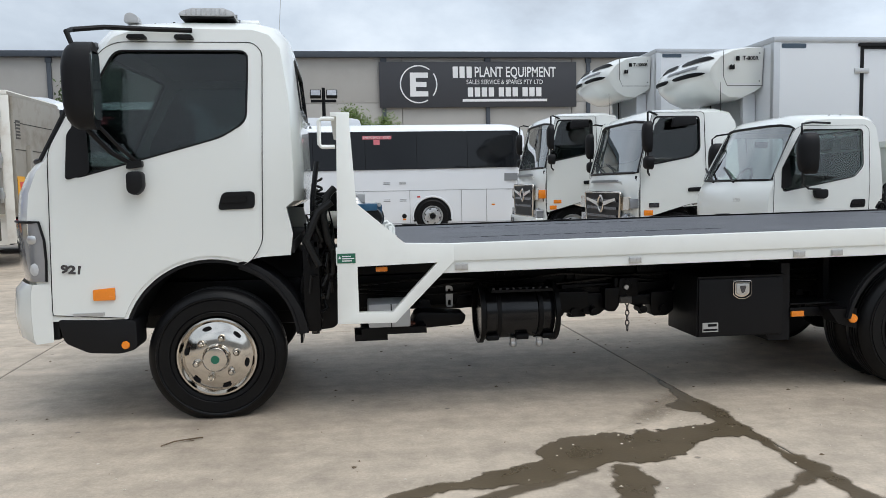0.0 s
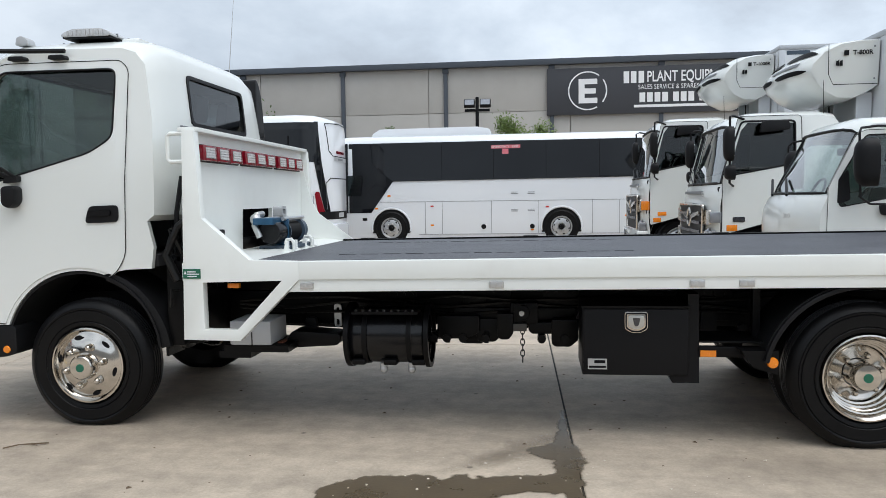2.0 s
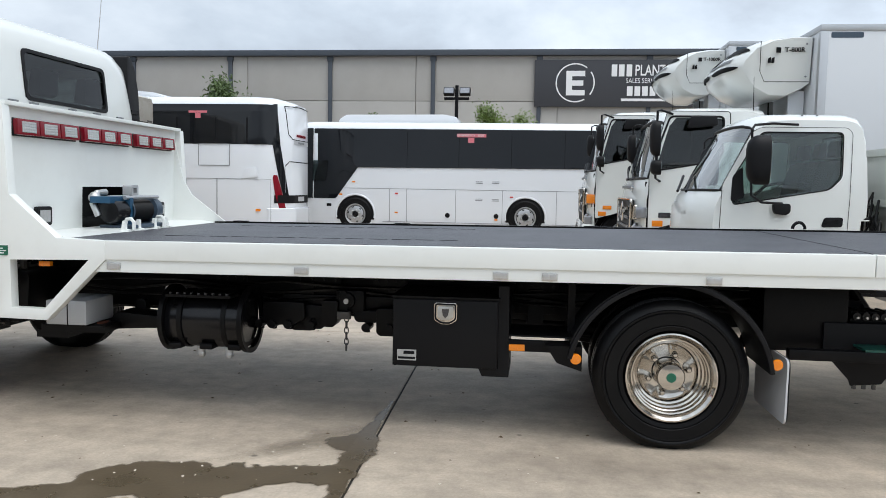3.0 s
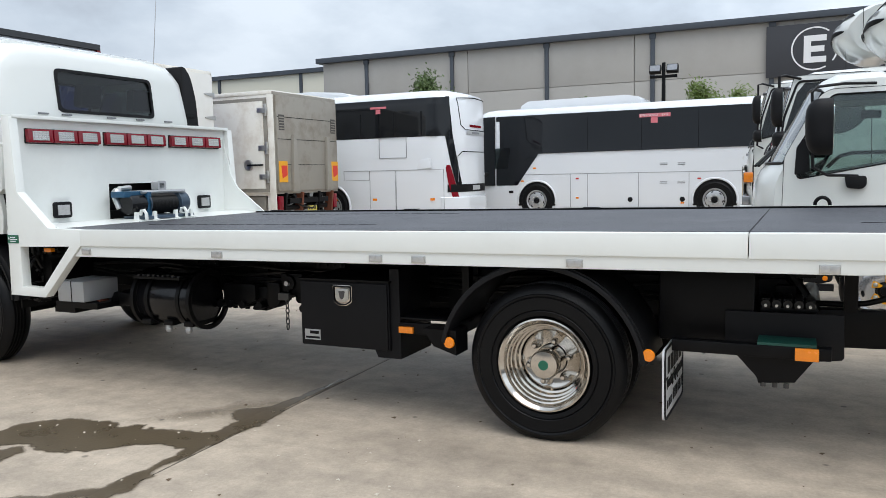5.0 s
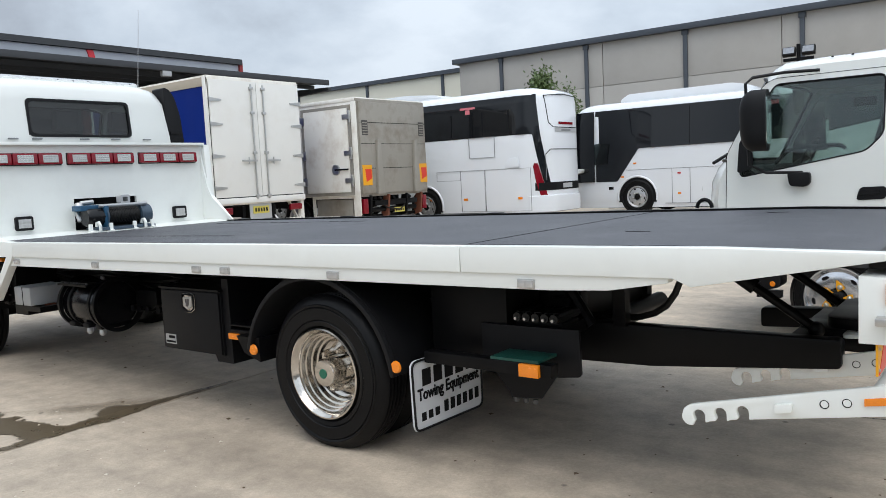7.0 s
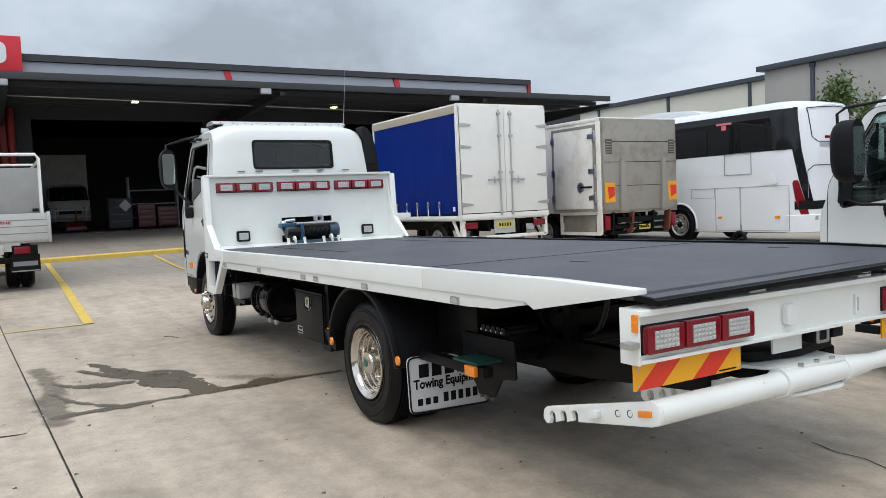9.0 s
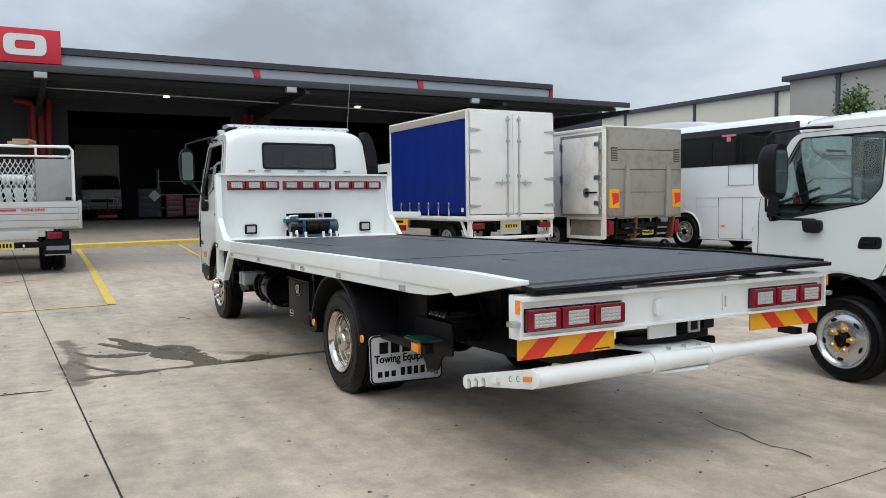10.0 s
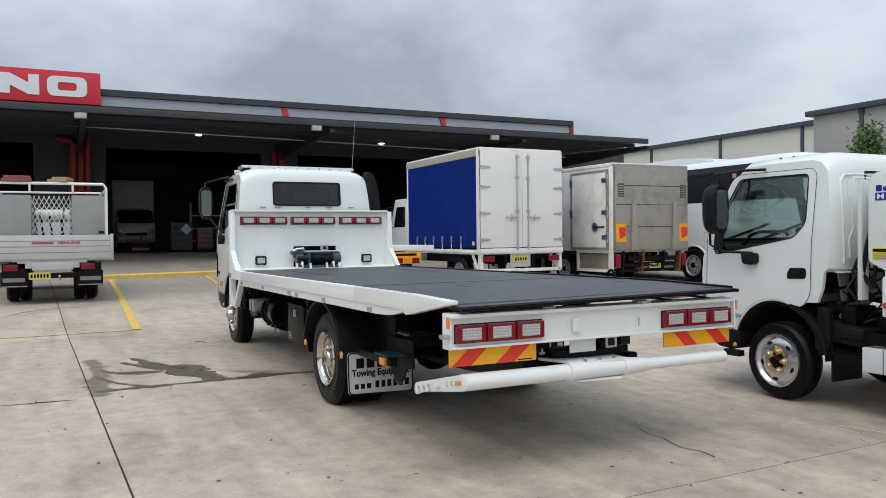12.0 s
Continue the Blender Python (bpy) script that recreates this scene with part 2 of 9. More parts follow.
WHITE = material("white_vehicle_paint", (0.735, 0.755, 0.73), 0.22, coat=0.6, vary=0.015, scale=1.5, rough_vary=0.03)
TRAYWHITE = material("white_enamel_steel", (0.80, 0.82, 0.79), 0.32, coat=0.2, vary=0.03, scale=4, rough_vary=0.06, bump=0.02, bump_scale=40, dirt=(0.45, 0.42, 0.37), dirt_amount=0.10, dirt_scale=3)
OLDWHITE = material("weathered_white_panel", (0.82, 0.80, 0.74), 0.5, vary=0.05, scale=1.2, dirt=(0.42, 0.32, 0.22), dirt_amount=0.50, dirt_scale=1.7)
COACHWHITE = material("white_coach_paint", (0.73, 0.755, 0.785), 0.2, coat=0.5, vary=0.015, scale=0.8, rough_vary=0.03)
BODYWHITE = material("white_insulated_panel", (0.66, 0.68, 0.70), 0.35, vary=0.02, scale=0.7)
BLACK = material("black_chassis_paint", (0.003, 0.003, 0.0035), 0.40, vary=0.3, scale=6, rough_vary=0.15, dirt=(0.009, 0.0085, 0.008), dirt_amount=0.35, dirt_scale=6, spec=0.16)
GLOSSBLACK = material("gloss_black_enamel", (0.005, 0.005, 0.006), 0.22, vary=0.2, scale=4, spec=0.3, coat=0.08, bump=0.03, bump_scale=90)
BOXBLACK = material("textured_black_powder_coat", (0.006, 0.006, 0.007), 0.45, vary=0.15, scale=5, bump=0.08, bump_scale=300, spec=0.18)
PLASTIC = material("black_moulded_plastic", (0.008, 0.008, 0.009), 0.48, vary=0.15, scale=8, bump=0.05, bump_scale=200, spec=0.2)
RUBBER = material("tyre_rubber", (0.004, 0.004, 0.0045), 0.40, vary=0.2, scale=9, bump=0.10, bump_scale=120, spec=0.18, dirt=(0.014, 0.0135, 0.012), dirt_amount=0.2, dirt_scale=8)
CHROME = material("polished_steel", (0.60, 0.565, 0.515), 0.13, metal=1.0, vary=0.10, scale=12, rough_vary=0.08)
STEEL = material("brushed_steel", (0.55, 0.55, 0.54), 0.38, metal=1.0, vary=0.12, scale=15)
ALLOY = material("silver_wheel_paint", (0.50, 0.51, 0.52), 0.35, metal=0.7, vary=0.06, scale=8)
GREYBOX = material("pale_grey_plastic", (0.42, 0.43, 0.44), 0.5, vary=0.08, scale=6)
DECK = material("black_deck_coating", (0.046, 0.047, 0.056), 0.46, vary=0.28, scale=2.2, fine=0.25, fine_scale=220, bump=0.25, bump_scale=260, dirt=(0.10, 0.10, 0.115), dirt_amount=0.5, dirt_scale=2.6)
AMBER = material("amber_lens", (0.85, 0.24, 0.01), 0.25, coat=0.4, vary=0.08, scale=40, fine=0.1, fine_scale=200)
RED = material("red_lens", (0.19, 0.002, 0.010), 0.2, coat=0.25, spec=0.35, vary=0.12, scale=30)
CLEAR = material("ribbed_clear_lens", (0.48, 0.49, 0.50), 0.14, vary=0.1, scale=20, fine=0.15, fine_scale=60, bump=0.08, bump_scale=60, coat=0.7)
LED = material("led_cluster_lens", (0.50, 0.50, 0.49), 0.12, metal=0.35, vary=0.15, scale=60, coat=0.6)
HEADLAMP = material("headlamp_lens", (0.30, 0.31, 0.33), 0.08, vary=0.3, scale=9, coat=1.0, metal=0.4)
GREEN = material("green_decal", (0.01, 0.12, 0.07), 0.35, vary=0.1, scale=20)
GREENPAINT = material("green_step_paint", (0.005, 0.06, 0.045), 0.5, vary=0.2, scale=20, bump=0.2)
WINCHBLUE = material("blue_cast_metal", (0.012, 0.07, 0.14), 0.35, vary=0.25, scale=14, bump=0.2, bump_scale=60)
WINCHGREY = material("slate_blue_cast_metal", (0.045, 0.07, 0.10), 0.4, vary=0.2, scale=14, bump=0.2, bump_scale=60)
YELLOW = material("yellow_reflective_sheet", (0.80, 0.37, 0.010), 0.35, vary=0.05, scale=8)
REDSHEET = material("red_reflective_sheet", (0.68, 0.035, 0.015), 0.35, vary=0.05, scale=8)
INK = material("black_ink", (0.006, 0.006, 0.007), 0.6, vary=0.05, spec=0.15)
WHITEINK = material("white_lettering", (0.78, 0.78, 0.78), 0.45, vary=0.03)
REDINK = material("red_lettering", (0.50, 0.03, 0.03), 0.45, vary=0.05)
DECALPINK = material("red_exit_decal", (0.62, 0.16, 0.19), 0.4, vary=0.05)
SEAT = material("dark_grey_seat_cloth", (0.03, 0.03, 0.033), 0.9, vary=0.2, scale=20, bump=0.2)
SEATLIGHT = material("grey_trim_panel", (0.20, 0.21, 0.22), 0.7, vary=0.1, scale=10)
RUST = material("rusty_bracket", (0.16, 0.05, 0.025), 0.8, vary=0.3, scale=20, bump=0.3)
PLATEY = material("yellow_plate", (0.62, 0.52, 0.10), 0.4, vary=0.06, scale=30)
HOSE = material("black_rubber_hose", (0.006, 0.006, 0.006), 0.45, spec=0.3, vary=0.1, bump=0.1)
GLASS = glass_material("tinted_side_glass", (0.35, 0.405, 0.405), 0.045)
CLEARGLASS = glass_material("clear_side_glass", (0.70, 0.78, 0.76), 0.06)
SCREEN = glass_material("windscreen_glass", (0.78, 0.88, 0.84), 0.34)
PRIVACY = glass_material("dark_privacy_glass", (0.24, 0.28, 0.29), 0.05)
COACHGLASS = material("black_coach_glazing", (0.006, 0.007, 0.009), 0.05, vary=0.3, scale=0.6, rough_vary=0.01, spec=0.38, bump=0.05, bump_scale=1.0)
MIRROR = material("mirror_glass", (0.50, 0.57, 0.55), 0.03, metal=1.0, vary=0.02)

BLUEINK = material("blue_lettering", (0.012, 0.012, 0.22), 0.4, vary=0.05)
YELLOWINK = material("yellow_sticker", (0.75, 0.60, 0.03), 0.4, vary=0.05)
BADGE = material("dark_chrome_badge", (0.10, 0.10, 0.11), 0.25, metal=0.8, vary=0.1)
DULLSTEEL = material("dull_exhaust_steel", (0.10, 0.095, 0.09), 0.6, metal=0.5, vary=0.3, scale=12)


# ---------------------------------------------------------------- ground
def concrete_material():
    mt = material("yard_concrete", (0.462, 0.386, 0.302), 0.62, vary=0.10, scale=0.45, fine=0.20, fine_scale=60, bump=0.22, bump_scale=110, dirt=(0.25, 0.205, 0.158), dirt_amount=0.75, dirt_scale=0.62)
    n, l = mt.node_tree.nodes, mt.node_tree.links
    b = n["Principled BSDF"]
    src = b.inputs["Base Color"].links[0].from_socket
    tc = n.new("ShaderNodeTexCoord")
    # streaks dragged by wheels, mostly along one way
    mp = n.new("ShaderNodeMapping")
    mp.inputs["Rotation"].default_value = (0, 0, radians(28))
    mp.inputs["Scale"].default_value = (0.35, 3.2, 1)
    st = n.new("ShaderNodeTexNoise")
    st.inputs["Scale"].default_value, st.inputs["Detail"].default_value = 1.3, 7.0
    l.new(tc.outputs["Object"], mp.inputs["Vector"])
    l.new(mp.outputs["Vector"], st.inputs["Vector"])
    sr = n.new("ShaderNodeMapRange")
    sr.inputs["From Min"].default_value, sr.inputs["From Max"].default_value = 0.35, 0.7
    sr.inputs["To Min"].default_value, sr.inputs["To Max"].default_value = 1.08, 0.84
    l.new(st.outputs["Fac"], sr.inputs["Value"])
    # small dark spots
    sp = n.new("ShaderNodeTexVoronoi")
    sp.inputs["Scale"].default_value = 3.0
    l.new(tc.outputs["Object"], sp.inputs["Vector"])
    pr = n.new("ShaderNodeMapRange")
    pr.inputs["From Min"].default_value, pr.inputs["From Max"].default_value = 0.035, 0.06
    pr.inputs["To Min"].default_value = 0.45
    l.new(sp.outputs["Distance"], pr.inputs["Value"])
    # blotches the size of a hand, and pale scuffs
    md = n.new("ShaderNodeTexNoise")
    md.inputs["Scale"].default_value, md.inputs["Detail"].default_value, md.inputs["Roughness"].default_value = 5.5, 10.0, 0.72
    l.new(tc.outputs["Object"], md.inputs["Vector"])
    mr = n.new("ShaderNodeMapRange")
    mr.inputs["From Min"].default_value, mr.inputs["From Max"].default_value = 0.3, 0.7
    mr.inputs["To Min"].default_value, mr.inputs["To Max"].default_value = 0.74, 1.22
    l.new(md.outputs["Fac"], mr.inputs["Value"])
    m0 = n.new("ShaderNodeMath")
    m0.operation = "MULTIPLY"
    l.new(mr.outputs["Result"], m0.inputs[0])
    ob = n.new("ShaderNodeObjectInfo")
    orr = n.new("ShaderNodeMapRange")
    orr.inputs["To Min"].default_value, orr.inputs["To Max"].default_value = 0.93, 1.07
    l.new(ob.outputs["Random"], orr.inputs["Value"])
    m1 = n.new("ShaderNodeMath")
    m1.operation = "MULTIPLY"
    l.new(sr.outputs["Result"], m0.inputs[1])
    l.new(m0.outputs[0], m1.inputs[0])
    l.new(pr.outputs["Result"], m1.inputs[1])
    m2 = n.new("ShaderNodeMath")
    m2.operation = "MULTIPLY"
    l.new(m1.outputs[0], m2.inputs[0])
    l.new(orr.outputs["Result"], m2.inputs[1])
    mm = n.new("ShaderNodeMix")
    mm.data_type, mm.blend_type, mm.inputs["Factor"].default_value = "RGBA", "MULTIPLY", 1.0
    l.new(src, mm.inputs["A"])
    l.new(m2.outputs[0], mm.inputs["B"])
    # the concrete grows darker and greyer towards the workshop, along a ragged edge
    sx = n.new("ShaderNodeSeparateXYZ")
    l.new(tc.outputs["Object"], sx.inputs["Vector"])
    fx = n.new("ShaderNodeMath")
    fx.operation, fx.inputs[1].default_value = "MULTIPLY_ADD", 5.0
    l.new(st.outputs["Fac"], fx.inputs[0])
    l.new(sx.outputs["X"], fx.inputs[2])
    fr = n.new("ShaderNodeMapRange")
    fr.inputs["From Min"].default_value, fr.inputs["From Max"].default_value = -4.5, -9.0
    fr.inputs["To Max"].default_value = 0.55
    l.new(fx.outputs[0], fr.inputs["Value"])
    fm = n.new("ShaderNodeMix")
    fm.data_type = "RGBA"
    fm.inputs["B"].default_value = (0.15, 0.14, 0.128, 1)
    l.new(fr.outputs["Result"], fm.inputs["Factor"])
    l.new(mm.outputs["Result"], fm.inputs["A"])
    l.new(fm.outputs["Result"], b.inputs["Base Color"])
    return mt


CONCRETE = concrete_material()
ASPHALT = material("dark_asphalt", (0.06, 0.058, 0.055), 0.85, vary=0.2, scale=0.6, fine=0.2, bump=0.3, bump_scale=60)
YELLOWLINE = material("yellow_road_paint", (0.68, 0.46, 0.07), 0.6, vary=0.2, scale=5, dirt=(0.33, 0.30, 0.25), dirt_amount=0.5, dirt_scale=6, bump=0.1)
LITTER = material("dry_leaf_litter", (0.13, 0.09, 0.055), 0.9, vary=0.4, scale=30)


def slope(x, y):
    """Height of the yard, which climbs towards the workshop."""
    pts = ((-60, 0.80), (-30, 0.76), (-16.5, 0.30), (-9.3, 0.20), (-4.4, 0.0), (200, 0.0))
    z = 0.0
    for (xa, za), (xb, zb) in zip(pts, pts[1:]):
        if xa <= x <= xb:
            z = za + (zb - za) * (x - xa) / (xb - xa)
    f = min(1, max(0, (7.1 - y) / 2.34, (-x - 11.0) / 12.0, min(1, (-x - 11.0) / 4.0) * min(1, (12.5 - y) / 3.0) if y < 12.5 and x < -11 else 0))
    return z * f


SLAB, X0, Y0, SKEW = 4.68, 0.955, 2.325, radians(1.6)


def to_world(u, v):
    """From the slab grid, which lies a little askew, to the yard."""
    return (X0 + u * math.cos(SKEW) - v * math.sin(SKEW), Y0 + u * math.sin(SKEW) + v * math.cos(SKEW))


def to_grid(x, y):
    return ((x - X0) * math.cos(SKEW) + (y - Y0) * math.sin(SKEW), (y - Y0) * math.cos(SKEW) - (x - X0) * math.sin(SKEW))


def rise(x, y):
    """The same height, faceted as the slabs are cast."""
    d = SLAB / 4
    u, v = to_grid(x, y)
    i, j = math.floor(u / d + 1e-6), math.floor(v / d + 1e-6)
    a, b = u / d - i, v / d - j
    h = [[slope(*to_world((i + p) * d, (j + q) * d)) for q in (0, 1)] for p in (0, 1)]
    return (1 - a) * ((1 - b) * h[0][0] + b * h[0][1]) + a * ((1 - b) * h[1][0] + b * h[1][1])


sheet = Shape()
reach = [-2500, -600, -200, -80, -45, -30, -20, -16.665, -11.985, -8.475, -4.965, 0, 8, 20, 40, 80, 200, 600, 2500]
sheet.grid([[(x, y, rise(x, y) - 0.15 if abs(x) < 60 and abs(y) < 60 else -0.03) for y in (-2500, -400, -60, -20, 0, 9, 12.5, 20, 40, 60, 200, 600, 2500)] for x in reach])
ground = solid("ground", sheet, ASPHALT, "dark asphalt ground that reaches to the horizon", "ground", kind="structure")


def slab_shape(x0, x1, y0, y1):
    s = Shape()
    n = 4
    e, c = 0.005, 0.006
    xs = [x0 + e, x0 + e + c] + [x0 + (x1 - x0) * k / n for k in range(1, n)] + [x1 - e - c, x1 - e]
    ys = [y0 + e, y0 + e + c] + [y0 + (y1 - y0) * k / n for k in range(1, n)] + [y1 - e - c, y1 - e]
    rows = []
    for i, x in enumerate(xs):
        rows.append([(*to_world(x, y), rise(*to_world(x, y)) - (0.006 if i in (0, len(xs) - 1) or j in (0, len(ys) - 1) else 0)) for j, y in enumerate(ys)])
    s.grid(rows)
    rim = [rows[i][0] for i in range(len(xs))] + rows[-1][1:] + [rows[i][-1] for i in range(len(xs) - 2, -1, -1)] + rows[0][-2:0:-1]
    m = len(rim)
    s.add(rim + [(x, y, z - 0.022) for x, y, z in rim], [(i, (i + 1) % m, m + (i + 1) % m, m + i) for i in range(m)])
    return s


for i in range(-7, 7):
    for j in range(-5, 12):
        part("concrete_slab", slab_shape(i * SLAB, (i + 1) * SLAB, j * SLAB, (j + 1) * SLAB), CONCRETE, ground, smooth=0)


def ribbon(path, width, wobble, seed, lift=0.004, step=0.05):
    """A ragged flat patch along a path; widths at its knots."""
    pts, ws = [], []
    for (a, b), (wa, wb) in zip(zip(path, path[1:]), zip(width, width[1:])):
        a, b = Vector(a), Vector(b)
        n = max(2, int((b - a).length / step))
        for k in range(n):
            pts.append(a.lerp(b, k / n))
            ws.append(wa + (wb - wa) * k / n)
    s = Shape()
    rows = []
    for k in range(len(pts) - 1):
        d = (pts[k + 1] - pts[k]).normalized()
        nrm = Vector((-d.y, d.x))
        o = wobble * (noise.noise((pts[k].x * 2.1, pts[k].y * 2.1, seed)) + 0.6 * noise.noise((pts[k].x * 7, pts[k].y * 7, seed)))
        wl_ = ws[k] * (1 + 0.9 * noise.noise((pts[k].x * 3.3, pts[k].y * 3.3, seed + 5)) + 0.4 * noise.noise((pts[k].x * 11, pts[k].y * 11, seed + 6)))
        wr_ = ws[k] * (1 + 0.9 * noise.noise((pts[k].x * 3.3, pts[k].y * 3.3, seed + 9)) + 0.4 * noise.noise((pts[k].x * 11, pts[k].y * 11, seed + 3)))
        c = pts[k] + nrm * o
        rows.append([(*(c + nrm * max(0.004, wl_)), lift), (*c, lift), (*(c - nrm * max(0.004, wr_)), lift)])
    return s.grid(rows)


def wet_material():
    """Brown water where the film is thick, thinning out to bare concrete at its rim."""
    mt = material("shallow_brown_water", (0.105, 0.080, 0.050), 0.30, spec=0.35, vary=0.35, scale=6, fine=0.15, bump=0.06, bump_scale=50, rough_vary=0.12)
    n, l = mt.node_tree.nodes, mt.node_tree.links
    film = n.new("ShaderNodeAttribute")
    film.attribute_name = "wet"
    clear = n.new("ShaderNodeBsdfTransparent")
    mx = n.new("ShaderNodeMixShader")
    l.new(film.outputs["Fac"], mx.inputs["Fac"])
    l.new(clear.outputs["BSDF"], mx.inputs[1])
    l.new(n["Principled BSDF"].outputs["BSDF"], mx.inputs[2])
    l.new(mx.outputs["Shader"], n["Material Output"].inputs["Surface"])
    return mt


# each run of water: its line, half widths at the ends of each piece, thickness and softness of its rim
RUNS = (
    ([(0.87, 4.75), (0.86, 4.35), (0.86, 4.0), (0.88, 3.6), (0.89, 3.2), (0.90, 2.9), (0.93, 2.40)], [0.012, 0.03, 0.055, 0.05, 0.045, 0.05, 0.04], 0.9, 0.018),
    ([(0.84, 4.05), (0.78, 3.96), (0.80, 3.86)], [0.05, 0.08, 0.05], 0.8, 0.02),
    ([(0.84, 3.48), (0.70, 3.465), (0.50, 3.44), (0.30, 3.36), (0.10, 3.31), (-0.08, 3.28), (-0.18, 3.30)], [0.10, 0.085, 0.10, 0.17, 0.21, 0.19, 0.13], 0.95, 0.016),
    ([(-0.10, 3.16), (-0.32, 3.09), (-0.62, 2.98), (-0.92, 2.90), (-1.10, 2.84)], [0.10, 0.085, 0.07, 0.05, 0.02], 0.95, 0.016),
    ([(0.02, 3.06), (0.06, 2.92), (0.02, 2.74), (-0.10, 2.60), (-0.30, 2.48)], [0.06, 0.07, 0.08, 0.05, 0.03], 0.9, 0.02),
    ([(-0.12, 3.02), (-0.45, 2.88), (-0.78, 2.72)], [0.03, 0.035, 0.03], 0.75, 0.02),
    ([(0.93, 2.86), (0.72, 2.68), (0.50, 2.54), (0.10, 2.42)], [0.05, 0.045, 0.03, 0.03], 0.8, 0.02),
    ([(-1.15, 2.38), (-0.46, 2.44), (0.3, 2.42), (0.75, 2.42), (1.15, 2.38)], [0.07, 0.10, 0.11, 0.09, 0.06], 0.45, 0.05),
    ([(0.84, 4.25), (0.66, 4.02), (0.42, 3.76), (0.16, 3.56)], [0.05, 0.10, 0.10, 0.06], 0.30, 0.10),
)


def film_at(x, y):
    best = 0.0
    n1 = noise.noise((x * 2.3, y * 2.3, 1.7)) * 0.07 + noise.noise((x * 7, y * 7, 4.2)) * 0.055 + noise.noise((x * 19, y * 19, 9.1)) * 0.032 + noise.noise((x * 43, y * 43, 2.6)) * 0.014
    for line, widths, thick, rim in RUNS:
        for (ax, ay), (bx, by), wa, wb in zip(line, line[1:], widths, widths[1:]):
            dx, dy = bx - ax, by - ay
            t = min(1.0, max(0.0, ((x - ax) * dx + (y - ay) * dy) / (dx * dx + dy * dy)))
            d = math.hypot(x - ax - t * dx, y - ay - t * dy)
            wd = 1.25 * (wa + (wb - wa) * t)
            v = (wd + n1 * min(1.0, wd / 0.10) - d) / rim
            if v > 0:
                best = max(best, thick * min(1.0, v))
    return best


def water_film():
    nx, ny, c = 250, 230, 0.012
    film = {}
    for i in range(nx):
        for j in range(ny):
            film[i, j] = film_at(-1.75 + i * c, 2.18 + j * c)
    ids, verts, vals, faces = {}, [], [], []
    for i in range(nx - 1):
        for j in range(ny - 1):
            quad = ((i, j), (i + 1, j), (i + 1, j + 1), (i, j + 1))
            if max(film[q] for q in quad) > 0:
                for q in quad:
                    if q not in ids:
                        ids[q] = len(verts)
                        verts.append((-1.75 + q[0] * c, 2.18 + q[1] * c, 0.004))
                        vals.append(film[q])
                faces.append(tuple(ids[q] for q in quad))
    me = bpy.data.meshes.new("puddle")
    me.from_pydata(verts, [], faces)
    at_ = me.attributes.new("wet", "FLOAT", "POINT")
    at_.data.foreach_set("value", vals)
    me.materials.append(wet_material())
    return tagged(new("puddle", me), "shallow brown water patch on the concrete along a joint", "puddle", kind="structure")


water_film()
PALE = material("pale_scuffed_concrete", (0.60, 0.54, 0.45), 0.7, vary=0.1, scale=20)
scuff = Shape()
for pa, pb, w in (((5.05, 7.2), (6.4, 7.6), 0.009), ((5.0, 7.05), (6.6, 7.5), 0.004), ((4.5, 6.9), (5.6, 7.0), 0.006)):
    scuff.join(ribbon([pa, pb], [w, w * 0.5], 0.01, w * 900, lift=0.003))
solid("scuff_mark", scuff, PALE, "pale scratches dragged across the concrete", "scuff", kind="structure")

# dark sealant in the joints between the slabs
SEALANT = material("dark_joint_sealant", (0.014, 0.013, 0.011), 0.85, vary=0.3, scale=12, bump=0.2)
seal = Shape()
for i in range(-7, 8):
    seal.grid([[(*to_world(i * SLAB + w, SLAB * k / 4), rise(*to_world(i * SLAB, SLAB * k / 4)) - 0.005) for w in (-0.010, 0.010)] for k in range(-20, 45)])
for j in range(-5, 13):
    seal.grid([[(*to_world(SLAB * k / 4, j * SLAB + w), rise(*to_world(SLAB * k / 4, j * SLAB)) - 0.0055) for w in (-0.010, 0.010)] for k in range(-28, 29)])
solid("joint_seal", seal, SEALANT, "dark sealant in the slab joints", "joint", kind="structure")

# a crack across a slab, and painted bay lines
crack = Shape()
crack.join(ribbon([(4.41, 5.86), (4.59, 5.81), (4.73, 5.83), (4.88, 5.78), (4.99, 5.76), (5.10, 5.81), (5.28, 5.78)], [0.0008, 0.0018, 0.0012, 0.002, 0.0015, 0.0012, 0.0006], 0.012, 4.1, step=0.02))
for line_ in ([(-10.1, 4.05), (-10.1, 4.4), (-10.2, 4.75), (-10.4, 5.1), (-10.5, 5.5)], [(-8.6, 1.5), (-8.7, 1.85)], [(-6.6, 1.14), (-7.1, 1.47), (-7.45, 1.74), (-7.6, 2.12), (-7.5, 2.6)], [(1.2, 1.6), (1.22, 1.95), (1.25, 2.3)]):
    crack.join(ribbon(line_, [0.004] + [0.012] * (len(line_) - 2) + [0.004], 0.03, line_[0][0], step=0.05))
crack.v = [(x, y, z + rise(x, y)) for x, y, z in crack.v]
solid("crack", crack, INK, "thin dark crack in the concrete", "crack", kind="structure")


def painted(name, a, b, w, label):
    a, b = Vector(a), Vector(b)
    d = (b - a).normalized()
    nrm = Vector((-d.y, d.x)) * w / 2
    n = max(2, int((b - a).length / 0.4))
    s = Shape()
    s.grid([[(*(a.lerp(b, k / n) + q), rise(*(a.lerp(b, k / n) + q)) + 0.010) for q in (nrm, -nrm)] for k in range(n + 1)])
    return solid(name, s, YELLOWLINE, label, "road marking", group="painted bay lines", kind="structure")


